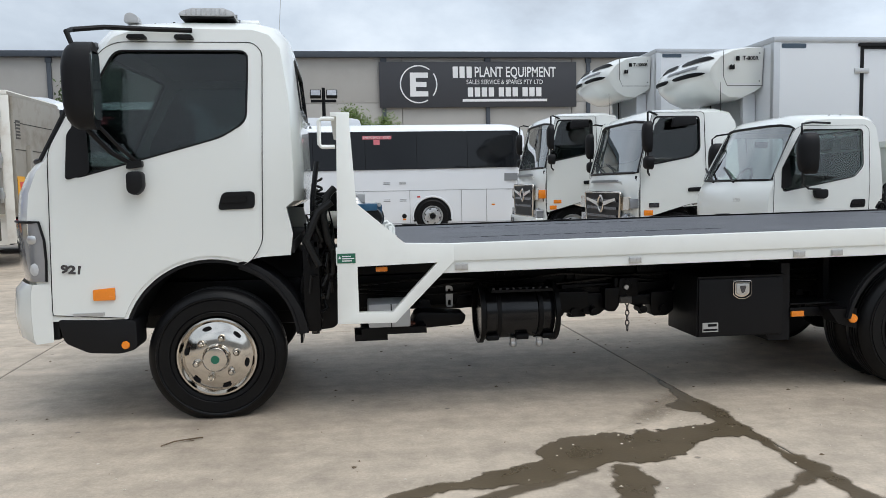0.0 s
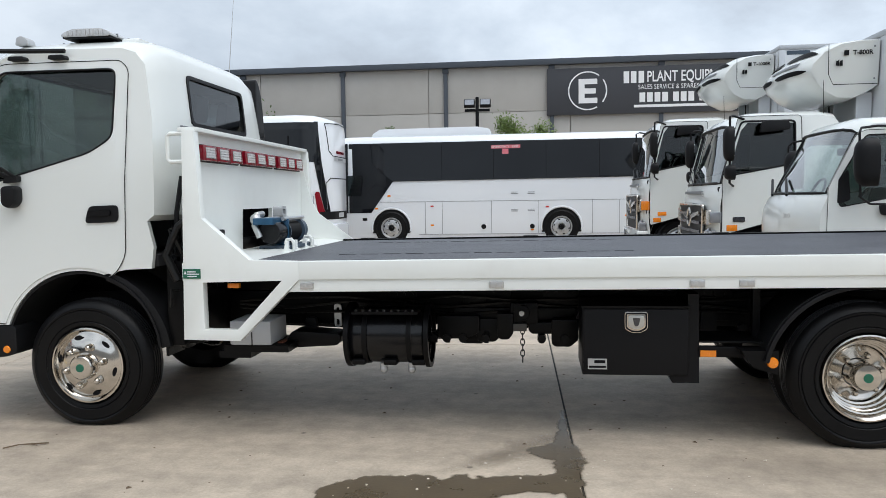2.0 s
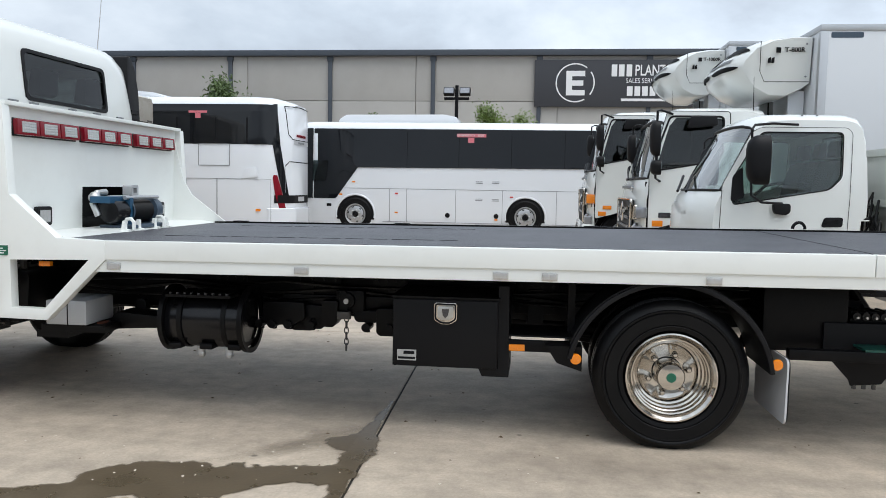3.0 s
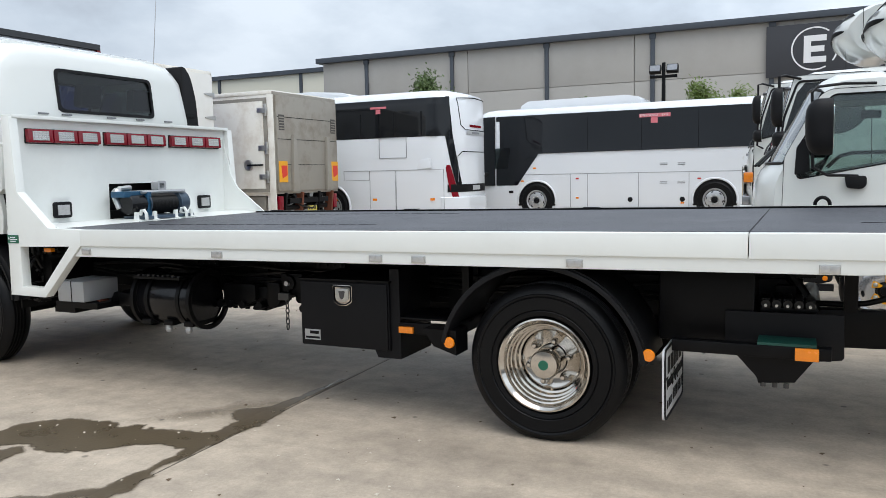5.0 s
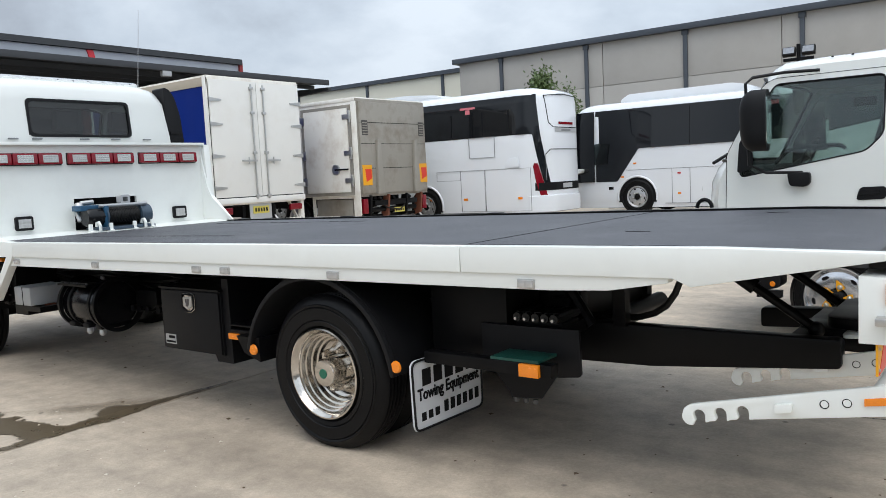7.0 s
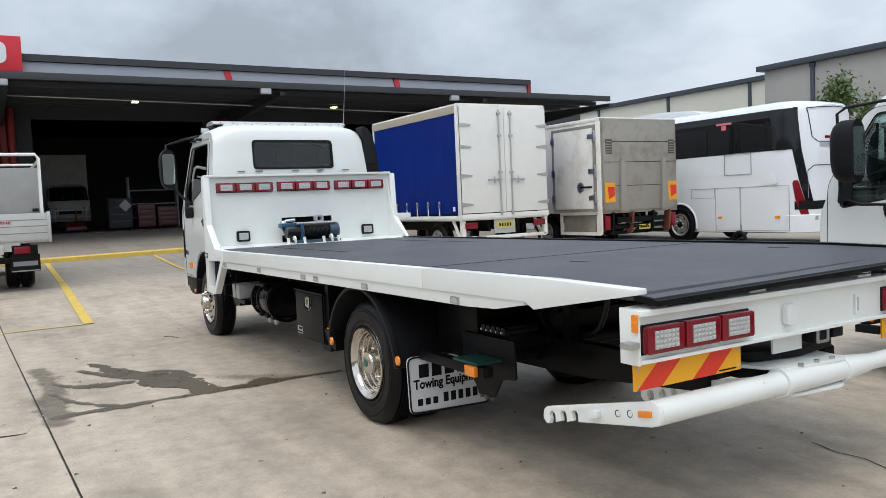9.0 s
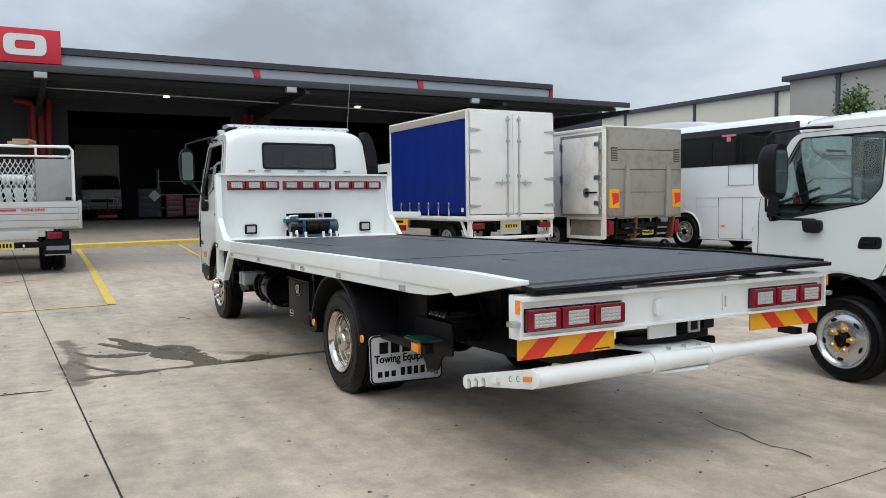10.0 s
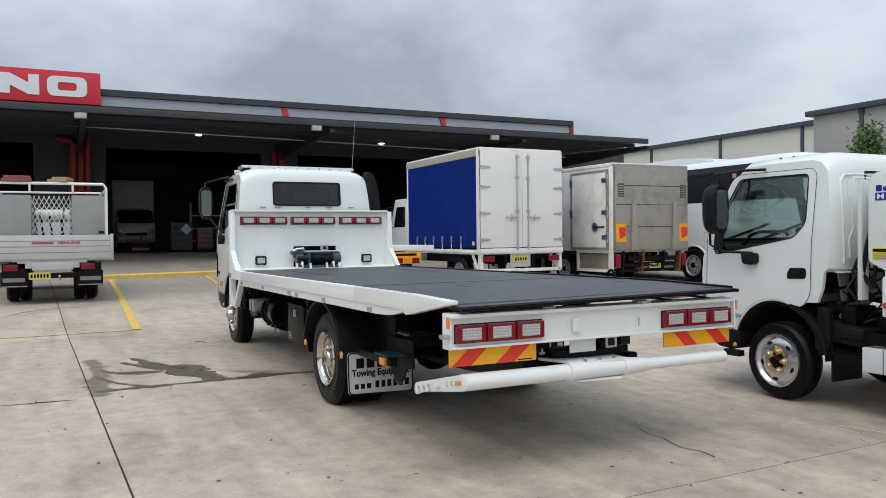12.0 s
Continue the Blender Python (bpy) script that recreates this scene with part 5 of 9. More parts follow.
hole = rect(-0.27, 0.31, 1.03, 1.31)
hb = Shape().prism(rect(-1.05, 1.05, 1.02, 1.775), -0.03, 0.0, "x", [hole], bend=lambda x, y, z: (x + board_x(z), y * (1 + 0.03 * (1.775 - z)), z))
board = part("headboard", hb, TRAYWHITE, truck, "white steel headboard", bevel=0)
part("top_shelf", Shape().box(0.69, 0.80, -1.09, 1.06, 1.765, 1.79), TRAYWHITE, board, bevel=0.004)
part("winch_recess", Shape().box(0.54, 0.57, -0.32, 0.36, 1.0, 1.36).box(0.57, 0.725, -0.30, -0.285, 1.02, 1.33).box(0.57, 0.725, 0.325, 0.34, 1.02, 1.33), BLACK, board)
for s in (-1, 1):
    part("gusset", Shape().prism([(board_x(1.2), 1.19), (1.12, top(1.1) + 0.004), (board_x(1.02), top(1) + 0.004)] if s < 0 else [(board_x(1.70), 1.70), (0.795, 1.52), (0.835, 1.36), (0.90, 1.25), (1.20, top(1.2) + 0.004), (board_x(1.02), top(1) + 0.004)], s * 1.03, s * 1.045), TRAYWHITE, board)
part("foot_plate", Shape().prism([(0.74, top(1) + 0.004), (1.10, top(1) + 0.004), (1.0, top(1) + 0.02), (0.74, top(1) + 0.02)], -1.04, 1.04), TRAYWHITE, board)


def tail_lamp(parent, centre, length, height, depth, m):
    """A red lamp of three cells, each with a clear LED window, on a black backing."""
    lamp = part("tail_lamp", Shape().box(-length / 2, length / 2, 0, depth * 0.5, -height / 2, height / 2), PLASTIC, parent, "red three-cell LED lamp", bevel=0.006)
    lamp.matrix_basis = m
    w = length / 3
    cell = mesh_of("red_cell", Shape().prism(rect(-w / 2 + 0.004, w / 2 - 0.004, -height / 2 + 0.006, height / 2 - 0.006, 0.012), -depth, 0.004), RED, 0.006)
    win = mesh_of("led_window", led_shape(w * 0.31, height * 0.30, -depth - 0.003, 6, 4), LED)
    for i in (-1, 0, 1):
        share("red_cell", cell, lamp, pose(i * w, 0, 0))
        share("led_window", win, lamp, pose(i * w, 0, 0))
    return lamp


for yc in (-0.665, -0.005, 0.665):
    tail_lamp(board, 0, 0.615, 0.105, 0.03, pose(board_x(1.655) + 0.008, yc, 1.652, 0, 0, 90) @ pose(0, 0, 0, -3, 0, 0))
for yc in (-0.71, 0.75):
    wl_ = part("work_lamp", Shape().prism(bent([(yc - 0.072, 1.075), (yc + 0.072, 1.075), (yc + 0.072, 1.19), (yc - 0.072, 1.19)], 0.02), board_x(1.13), board_x(1.13) + 0.028, "x"), PLASTIC, board, "square work lamp in black rim", bevel=0.006)
    part("lens", led_shape(0.05, 0.036, 0, 3, 2).moved(pose(board_x(1.13) + 0.032, yc, 1.132, 0, 0, 90)), LED, wl_)
part("grab_loop", Shape().pipe([(0.715, -1.08, 1.755), (0.64, -1.08, 1.755), (0.625, -1.08, 1.74), (0.625, -1.08, 1.61), (0.64, -1.08, 1.595), (0.715, -1.08, 1.595)], 0.012, 8), TRAYWHITE, truck)

winch = part("winch", Shape().box(0.90, 1.13, -0.24, 0.28, 1.035, 1.06), WINCHGREY, truck, "blue electric winch on the deck", bevel=0.006)
winch.location.x = -0.06
zc, xc = 1.15, 1.0
yt = Matrix.Translation((xc, 0, zc))
part("motor", Shape().lathe([(0.0, -0.30), (0.07, -0.30), (0.08, -0.28), (0.08, -0.14), (0.0, -0.14)], 24).moved(yt), GLOSSBLACK, winch, "black motor housing")
part("gear_case", Shape().lathe([(0.0, 0.20), (0.085, 0.20), (0.09, 0.22), (0.085, 0.29), (0.04, 0.31), (0.0, 0.31)], 24).moved(yt), WINCHGREY, winch)
part("drum", Shape().lathe([(0.095, -0.14), (0.095, -0.125), (0.05, -0.12), (0.05, 0.18), (0.095, 0.185), (0.095, 0.20)], 28).moved(yt), WINCHGREY, winch)
part("rope", Shape().lathe([(0.05 + 0.022 + (0.006 if k % 2 else 0.0), -0.11 + 0.0075 * k) for k in range(39)], 24).moved(yt), HOSE, winch)
part("tie_bar", Shape().tube((1.06, -0.2, 1.24), (1.06, 0.25, 1.24), 0.014, n=10).tube((0.94, -0.2, 1.24), (0.94, 0.25, 1.24), 0.014, n=10), ALLOY, winch)
for y in (-0.33, -0.15, 0.07, 0.24):
    part("bracket", Shape().prism([(1.05, 1.022), (1.165, 1.022), (1.165, 1.034), (1.135, 1.040), (1.135, 1.095), (1.115, 1.095), (1.105, 1.040), (1.05, 1.034)], y - 0.004, y + 0.024), TRAYWHITE, winch, "white winch bracket", bevel=0.002)
for y in (-0.25, 0.17):
    part("hook_plate", Shape().pipe([(1.15, y, 1.03), (1.15, y, 1.08), (1.13, y, 1.105), (1.10, y, 1.10), (1.09, y, 1.07)], 0.013, 8), TRAYWHITE, winch)
part("cable_guide", Shape().prism(bent([(0.06, 1.245), (0.15, 1.245), (0.15, 1.325), (0.06, 1.325)], 0.02), 0.90, 0.97, "x", [bent([(0.08, 1.265), (0.13, 1.265), (0.13, 1.305), (0.08, 1.305)], 0.01)]), GREYBOX, winch)
part("solenoid", Shape().pipe([(0.93, -0.30, 1.12), (0.90, -0.31, 1.20), (0.90, -0.26, 1.27), (0.90, -0.16, 1.275)], 0.022, 10).ball((0.90, -0.29, 1.24), 0.04), STEEL, winch)
part("blue_manifold", Shape().box(0.90, 1.04, -0.35, -0.15, 1.205, 1.25).box(0.98, 1.08, -0.16, -0.12, 1.05, 1.24), WINCHBLUE, winch, bevel=0.006)

# green towing decal and amber marker on the near post
dec = part("decal", Shape().box(0.708, 0.812, -1.117, -1.112, 0.928, 0.983), GREEN, truck, "green decal with pale writing")
for k, w in ((0, 0.05), (1, 0.07), (2, 0.055)):
    part("writing_bar", Shape().box(0.735, 0.735 + w, -1.1185, -1.117, 0.964 - 0.013 * k, 0.970 - 0.013 * k), WHITEINK, dec)
part("writing_bar", Shape().prism([(0.714, 0.953), (0.730, 0.953), (0.722, 0.971)], -1.1185, -1.117), WHITEINK, dec)
part("side_marker", Shape().box(0.93, 1.0, -1.02, -0.99, 0.862, 0.89), AMBER, truck, "amber side marker", bevel=0.004)

# ---- chassis and what hangs from it
for s in (-1, 1):
    part("chassis_rail", Shape().box(-1.0, 5.60, s * 0.40 - 0.035, s * 0.40 + 0.035, 0.56, 0.775), BLACK, truck, bevel=0.006)
    part("subframe_rail", Shape().box(0.62, 5.66, s * 0.42 - 0.04, s * 0.42 + 0.04, 0.785, 0.93), BLACK, truck, bevel=0.006)
for k in range(12):
    x = 1.0 + 0.44 * k
    part("deck_bearer", Shape().box(x, x + 0.06, -1.03, 1.03, top(x) - 0.12, top(x) - 0.052), BLACK, truck)
for x, z0, z1 in ((0.6, 0.5, 0.9), (2.3, 0.5, 0.75), (3.7, 0.5, 0.75), (5.48, 0.5, 0.75)):
    part("cross_member", Shape().box(x, x + 0.09, -0.5, 0.5, z0, z1), BLACK, truck)
drv = Shape().prism(bent([(-0.6, 0.45), (0.7, 0.45), (1.0, 0.52), (1.6, 0.50), (1.62, 0.72), (0.7, 0.95), (-0.6, 0.95)], 0.06), -0.28, 0.28)
part("engine_and_gearbox", drv, BLACK, truck, bevel=0.03)
part("drive_shaft", Shape().tube((1.6, 0, 0.58), (4.3, 0, 0.44), 0.05, n=14), BLACK, truck)
part("front_axle", Shape().tube((0, -0.75, 0.36), (0, 0.75, 0.36), 0.055, n=12), BLACK, truck)
rear_axle = Shape().tube((4.45, -0.85, 0.39), (4.45, 0.85, 0.39), 0.075, n=14).ball((4.45, 0.0, 0.39), 0.19, 16)
part("rear_axle", rear_axle, BLACK, truck)
for s in (-1, 1):
    leaf = Shape()
    for k in range(4):
        leaf.pipe([(3.75 + 0.12 * k, s * 0.42, 0.50 - 0.022 * k), (4.45, s * 0.42, 0.45 - 0.022 * k), (5.15 - 0.12 * k, s * 0.42, 0.50 - 0.022 * k)], 0.016, 6)
    part("leaf_spring", leaf, BLACK, truck)
# engine bay clutter behind the cab
rr = random.Random(12)
for k in range(52):
    y0, z0 = rr.uniform(-0.93, -0.35), rr.uniform(0.75, 1.34)
    x0 = rr.uniform(0.53, 0.67)
    run = [(x0, y0, z0)]
    for j in range(5):
        x0 = min(0.68, max(0.50, x0 + rr.uniform(-0.05, 0.05)))
        y0 = min(-0.3, max(-0.94, y0 + rr.uniform(-0.09, 0.09)))
        z0 = z0 + rr.uniform(-0.15, 0.03)
        run.append((x0, y0, max(0.48, z0)))
    part("hose", Shape().pipe(run, rr.choice((0.005, 0.007, 0.010, 0.014)), 6), HOSE, truck)
for k in range(26):
    x0, y0, z0 = rr.uniform(0.48, 0.64), rr.uniform(-0.90, -0.4), rr.uniform(0.46, 1.15)
    fit_ = part("valve_fitting", Shape().box(x0, x0 + rr.uniform(0.02, 0.06), y0, y0 + rr.uniform(0.03, 0.10), z0, z0 + rr.uniform(0.03, 0.08)), rr.choice((HOSE, GLOSSBLACK, DULLSTEEL)), truck, bevel=0.004)
    part("union_nut", Shape().tube((x0, y0 - 0.012, z0 + 0.02), (x0 + 0.03, y0 - 0.012, z0 + 0.02), 0.010, n=6), rr.choice((STEEL, DULLSTEEL, GLOSSBLACK)), fit_)
part("white_duct", Shape().tube((0.60, -0.62, 1.16), (0.72, -0.60, 1.16), 0.055, n=16), OLDWHITE, truck, "pale duct behind the cab")
part("loop_hose", Shape().pipe([(0.70, -0.90, 0.95), (0.655, -0.92, 1.05), (0.63, -0.92, 1.20), (0.66, -0.92, 1.32), (0.70, -0.90, 1.36)], 0.022, 10), HOSE, truck)
part("breather_pipe", Shape().pipe([(0.56, -0.88, 0.80), (0.57, -0.88, 1.30), (0.60, -0.86, 1.52)], 0.016, 8), GLOSSBLACK, truck)
coil = Shape().pipe([(0.60 + 0.025 * math.cos(a), -0.80 + 0.025 * math.sin(a), 1.42 - 0.012 * a / 1.2) for a in [0.5 * k for k in range(70)]], 0.008, 5)
part("coiled_hose", coil, HOSE, truck)
part("loop_hose", Shape().pipe([(0.60, -0.95, 0.90), (0.53, -0.95, 1.05), (0.60, -0.93, 1.22), (0.68, -0.93, 1.28)], 0.025, 8), HOSE, truck)
part("rear_panel_support", Shape().box(0.56, 0.62, -0.9, 0.9, 1.0, 1.10).box(0.50, 0.60, -0.9, -0.82, 0.5, 1.05), BLACK, truck, bevel=0.01)
part("lower_block", Shape().prism(bent([(0.46, 0.48), (0.70, 0.50), (0.72, 0.80), (0.48, 0.85)], 0.05), -0.80, -0.45), BLACK, truck, bevel=0.01)

bat = part("battery_box", Shape().box(0.885, 1.14, -0.90, -0.60, 0.505, 0.650), GREYBOX, truck, "pale grey battery box", bevel=0.012)
part("seam", Shape().box(1.020, 1.026, -0.903, -0.898, 0.505, 0.650), INK, bat)
part("cradle", Shape().box(0.84, 1.24, -0.88, -0.5, 0.46, 0.50).box(0.80, 1.0, -0.86, -0.6, 0.42, 0.46), BLACK, bat)
part("rusty_bracket", Shape().box(1.145, 1.18, -0.80, -0.72, 0.45, 0.51), RUST, truck, bevel=0.006)
part("exhaust", Shape().prism(bent([(1.15, 0.45), (1.5, 0.47), (1.52, 0.54), (1.2, 0.56)], 0.03), -0.70, -0.5), BLACK, truck, bevel=0.03)
eye = part("tow_link", Shape().prism(bent([(1.417, 0.55), (1.463, 0.55), (1.463, 0.69), (1.417, 0.70)], 0.018), -0.475, -0.46, "y", [bent([(1.430, 0.56), (1.450, 0.56), (1.450, 0.60), (1.430, 0.60)], 0.008), bent([(1.430, 0.64), (1.450, 0.64), (1.450, 0.675), (1.430, 0.675)], 0.008)]), ALLOY, truck, "pierced steel bracket")

tank = part("air_tank", Shape().lathe([(0.0, 0.0), (0.16, 0.0), (0.168, 0.012), (0.168, 0.445), (0.16, 0.457), (0.0, 0.457)], 36).moved(pose(1.60, -0.72, 0.548, 0, 0, -90)), GLOSSBLACK, truck, "gloss black round tank")
for x in (1.595, 1.70, 1.965, 2.07):
    part("strap", Shape().lathe([(0.168, 0), (0.176 + (0.02 if x in (1.595, 2.07) else 0), 0), (0.176 + (0.02 if x in (1.595, 2.07) else 0), 0.028), (0.168, 0.028)], 36).moved(pose(x - 0.014, -0.72, 0.548, 0, 0, -90)), BLACK, tank)
part("guard_strip", Shape().box(1.64, 2.03, -0.93, -0.80, 0.698, 0.713), BLACK, tank)
bolt_mesh = mesh_of("bolt", Shape().tube((0, 0, 0), (0, 0, 0.010), 0.009, n=8), DULLSTEEL)
for k in range(9):
    share("bolt", bolt_mesh, tank, pose(1.66 + 0.042 * k, -0.90, 0.713))
for x in (1.80, 1.97):
    part("drain_valve", Shape().tube((x, -0.80, 0.39), (x, -0.80, 0.35), 0.022, n=10).ball((x, -0.80, 0.352), 0.026), ALLOY, tank)
for x in (1.66, 1.85, 2.02):
    part("tank_foot", Shape().box(x - 0.04, x + 0.04, -0.86, -0.6, 0.385, 0.42), BLACK, tank, bevel=0.01)

box = part("tool_box", Shape().box(2.965, 3.545, -0.945, -0.50, 0.365, 0.745), BOXBLACK, truck, "black steel tool box", bevel=0.006)
part("lid", Shape().box(2.972, 3.538, -0.958, -0.945, 0.372, 0.737), BOXBLACK, box, bevel=0.004)
part("lip", Shape().box(2.96, 3.555, -0.965, -0.50, 0.746, 0.756), BLACK, box)
lt = part("latch", Shape().prism(bent([(3.195, 0.725), (3.322, 0.725), (3.322, 0.63), (3.285, 0.607), (3.232, 0.607), (3.195, 0.63)], 0.015), -0.966, -0.958), CHROME, box, bevel=0.003)
part("paddle", Shape().prism(bent([(3.215, 0.705), (3.302, 0.705), (3.302, 0.645), (3.27, 0.63), (3.245, 0.63), (3.215, 0.645)], 0.012), -0.972, -0.966), STEEL, lt, bevel=0.002)
part("keyhole", Shape().prism(bent([(3.238, 0.692), (3.280, 0.692), (3.272, 0.655), (3.262, 0.645), (3.254, 0.645), (3.246, 0.655)], 0.006), -0.974, -0.972), BADGE, lt)
part("latch_rim", Shape().pipe([(px, -0.970, pz) for px, pz in bent([(3.203, 0.717), (3.314, 0.717), (3.314, 0.636), (3.28, 0.615), (3.237, 0.615), (3.203, 0.636)], 0.012)], 0.004, 6, True), INK, lt)
stk = part("sticker", Shape().box(2.995, 3.10, -0.961, -0.958, 0.40, 0.46), ALLOY, box, "pale maker sticker with dark bars")
part("sticker_bar", Shape().box(3.03, 3.09, -0.9625, -0.961, 0.435, 0.452), INK, stk)
part("sticker_bar", Shape().box(3.0, 3.095, -0.9625, -0.961, 0.408, 0.420), INK, stk)
part("end_plate", Shape().prism([(3.542, 0.82), (3.60, 0.82), (3.605, 0.322), (3.46, 0.322), (3.44, 0.364), (3.547, 0.364)], -0.93, -0.55), BOXBLACK, box)

bar = part("side_bar", Shape().box(3.60, 3.98, -0.94, -0.90, 0.47, 0.53).box(3.60, 3.98, -0.94, -0.6, 0.55, 0.56), BLACK, truck, bevel=0.004)
part("amber_marker", Shape().box(3.605, 3.69, -0.955, -0.938, 0.475, 0.51), AMBER, bar, "amber side marker", bevel=0.003)
part("hanger", Shape().box(3.92, 3.96, -0.80, -0.74, 0.53, 0.90), BLACK, bar)

FLAPWHITE = material("white_flap_sheet", (0.60, 0.61, 0.63), 0.4, vary=0.05, scale=8)
for s in (-1, 1):
    out = arc(4.43, 0.36, 0.53, 168, 8, 24)
    ins = arc(4.43, 0.36, 0.505, 8, 168, 24)
    fd = part("rear_mudguard", Shape().prism(out + ins, s * 0.60, s * 1.075), PLASTIC, truck, "black plastic rear mudguard", bevel=0.006)
    part("rib", Shape().prism(arc(4.43, 0.36, 0.537, 160, 14, 24) + arc(4.43, 0.36, 0.53, 14, 160, 24), s * 1.03, s * 1.05), PLASTIC, fd)
    for x, z in ((3.957, 0.468), (4.963, 0.482)):
        part("round_reflector", Shape().lathe([(0.030, 0.0), (0.026, -0.010), (0.0, -0.012)], 18).moved(Matrix.Translation((x, s * 1.062, z)) @ Matrix.Diagonal((1, -s, 1, 1))), AMBER, fd, "round amber reflector")
    part("hanger", Shape().prism([(3.86, 0.44), (3.99, 0.40), (3.99, 0.53), (3.80, 0.53)], s * 0.9, s * 1.05), BLACK, fd)
    flap = part("mud_flap", Shape().prism(bent([(s * 1.03, 0.165), (s * 0.47, 0.15), (s * 0.47, 0.50), (s * 1.04, 0.505)], 0.04), 5.02, 5.03, "x"), FLAPWHITE, truck, "white mudflap with black border and lettering", bevel=0.0)
    part("face_sheet", Shape().prism(bent([(s * 1.015, 0.181), (s * 0.487, 0.168), (s * 0.487, 0.485), (s * 1.023, 0.49)], 0.04), 5.0305, 5.0335, "x"), FLAPWHITE, flap)
    part("border", Shape().pipe([(5.032, y_, z_) for y_, z_ in bent([(s * 1.025, 0.170), (s * 0.475, 0.155), (s * 0.475, 0.496), (s * 1.035, 0.50)], 0.04)], 0.006, 6, True), PLASTIC, flap)
    for c0 in ((0.0,) if s < 0 else (1.51,)):
        rear_face = lambda y, z: pose(5.036, y, z, 90, 0, 90)
        for k in range(5):
            y = c0 - 0.965 + 0.088 * k
            part("name_bar", Shape().box(5.034, 5.0355, y, y + 0.066, 0.375, 0.455), INK, flap)
        lettering("caption", "Towing Equipment", 0.078, INK, flap, rear_face(c0 - 0.755, 0.335), bold=0.002, wide=0.84)
        for k in range(9):
            y = c0 - 0.98 + 0.052 * k + (0.02 if k > 2 else 0)
            part("number_bar", Shape().box(5.034, 5.0355, y, y + 0.034, 0.21, 0.250 if k < 3 else 0.266), INK, flap)

# valve bench and step behind the rear wheel
st = part("control_step", Shape().box(5.05, 5.72, -0.962, -0.90, 0.490, 0.545), BLACK, truck, "black control step with hand levers", bevel=0.005)
part("tread", Shape().box(5.42, 5.66, -0.960, -0.76, 0.546, 0.558), GREENPAINT, st, "dark green step plate")
part("amber_marker", Shape().box(5.575, 5.670, -0.985, -0.962, 0.490, 0.545), AMBER, st, "amber side marker", bevel=0.003)
part("side_plate", Shape().prism([(5.27, 0.49), (5.27, 0.665), (5.77, 0.668), (5.775, 0.475), (5.765, 0.463), (5.65, 0.448), (5.575, 0.345), (5.42, 0.330), (5.41, 0.36), (5.31, 0.47)], -0.80, -0.785), BOXBLACK, st, bevel=0.003)
part("bench", Shape().box(5.30, 5.64, -0.785, -0.46, 0.60, 0.655), BLACK, st)
part("valve_block", Shape().box(5.42, 5.66, -0.74, -0.58, 0.656, 0.68), BLACK, st, bevel=0.005)
for k in range(5):
    x = 5.445 + 0.047 * k
    part("valve", Shape().tube((x, -0.77, 0.70), (x, -0.55, 0.70), 0.021, n=10).box(x - 0.018, x + 0.018, -0.74, -0.62, 0.68, 0.722), HOSE, st)
    part("valve_pin", Shape().tube((x, -0.785, 0.695), (x, -0.77, 0.695), 0.007, n=8), STEEL, st)
for k in range(3):
    part("stud", Shape().tube((5.44 + 0.05 * k, -0.790, 0.335), (5.44 + 0.05 * k, -0.790, 0.315), 0.012, n=8), DULLSTEEL, st)
part("hydraulic_tank", Shape().box(4.96, 5.40, -0.78, -0.47, 0.50, 0.86), BLACK, st, bevel=0.02)

plate_bolt = mesh_of("bolt", Shape().tube((0, 0, 0), (0, 0, 0.010), 0.010, n=8), BLACK)
# plates, brackets, pump and safety chain along the chassis
for x, w, z0, z1 in ((2.25, 0.30, 0.60, 0.80), (2.75, 0.22, 0.62, 0.80), (3.62, 0.26, 0.60, 0.80), (1.75, 0.2, 0.68, 0.84)):
    mp_ = part("mount_plate", Shape().box(x, x + w, -0.47, -0.455, z0, z1), BLACK, truck, bevel=0.004)
    for i in range(4):
        for j in range(3):
            share("bolt", plate_bolt, mp_, pose(x + w * (i + 0.5) / 4, -0.472, z0 + (z1 - z0) * (j + 0.5) / 3, 90, 0, 0))
pump = part("hydraulic_pump", Shape().box(2.55, 2.72, -0.58, -0.42, 0.58, 0.72).tube((2.62, -0.60, 0.66), (2.62, -0.42, 0.66), 0.05, n=14), BLACK, truck, bevel=0.01)
part("pump_cap", Shape().tube((2.62, -0.62, 0.66), (2.62, -0.60, 0.66), 0.016, n=10), ALLOY, pump)
for k in range(26):
    x0 = 1.2 + 4.3 * rr.random()
    z0, y0 = rr.uniform(0.44, 0.66), rr.uniform(-0.62, -0.45)
    w_, h_ = rr.uniform(0.05, 0.16), rr.uniform(0.05, 0.16)
    part("bracket", Shape().prism(bent([(x0, z0), (x0 + w_, z0), (x0 + w_ * 0.8, z0 + h_), (x0 + w_ * 0.2, z0 + h_)], 0.02), y0, y0 + 0.05), BLACK, truck, bevel=0.004)
for z_, r_ in ((0.70, 0.012), (0.66, 0.009), (0.74, 0.010)):
    part("air_line", Shape().pipe([(0.8 + 0.35 * k, -0.50 - 0.03 * math.sin(k * 1.7), z_ + 0.02 * math.sin(k * 2.3 + z_ * 40)) for k in range(14)], r_, 6), HOSE, truck)
link = Shape().pipe([(0.012 * math.cos(a), 0, 0.022 * math.sin(a)) for a in [2 * math.pi * k / 10 for k in range(10)]], 0.004, 5, True)
link_mesh = mesh_of("chain_link", link, DULLSTEEL)
for x in (2.625,):
    for k in range(6):
        share("chain_link", link_mesh, truck, pose(x, -0.62, 0.555 - 0.034 * k, 0, 0, 90 * (k % 2)))
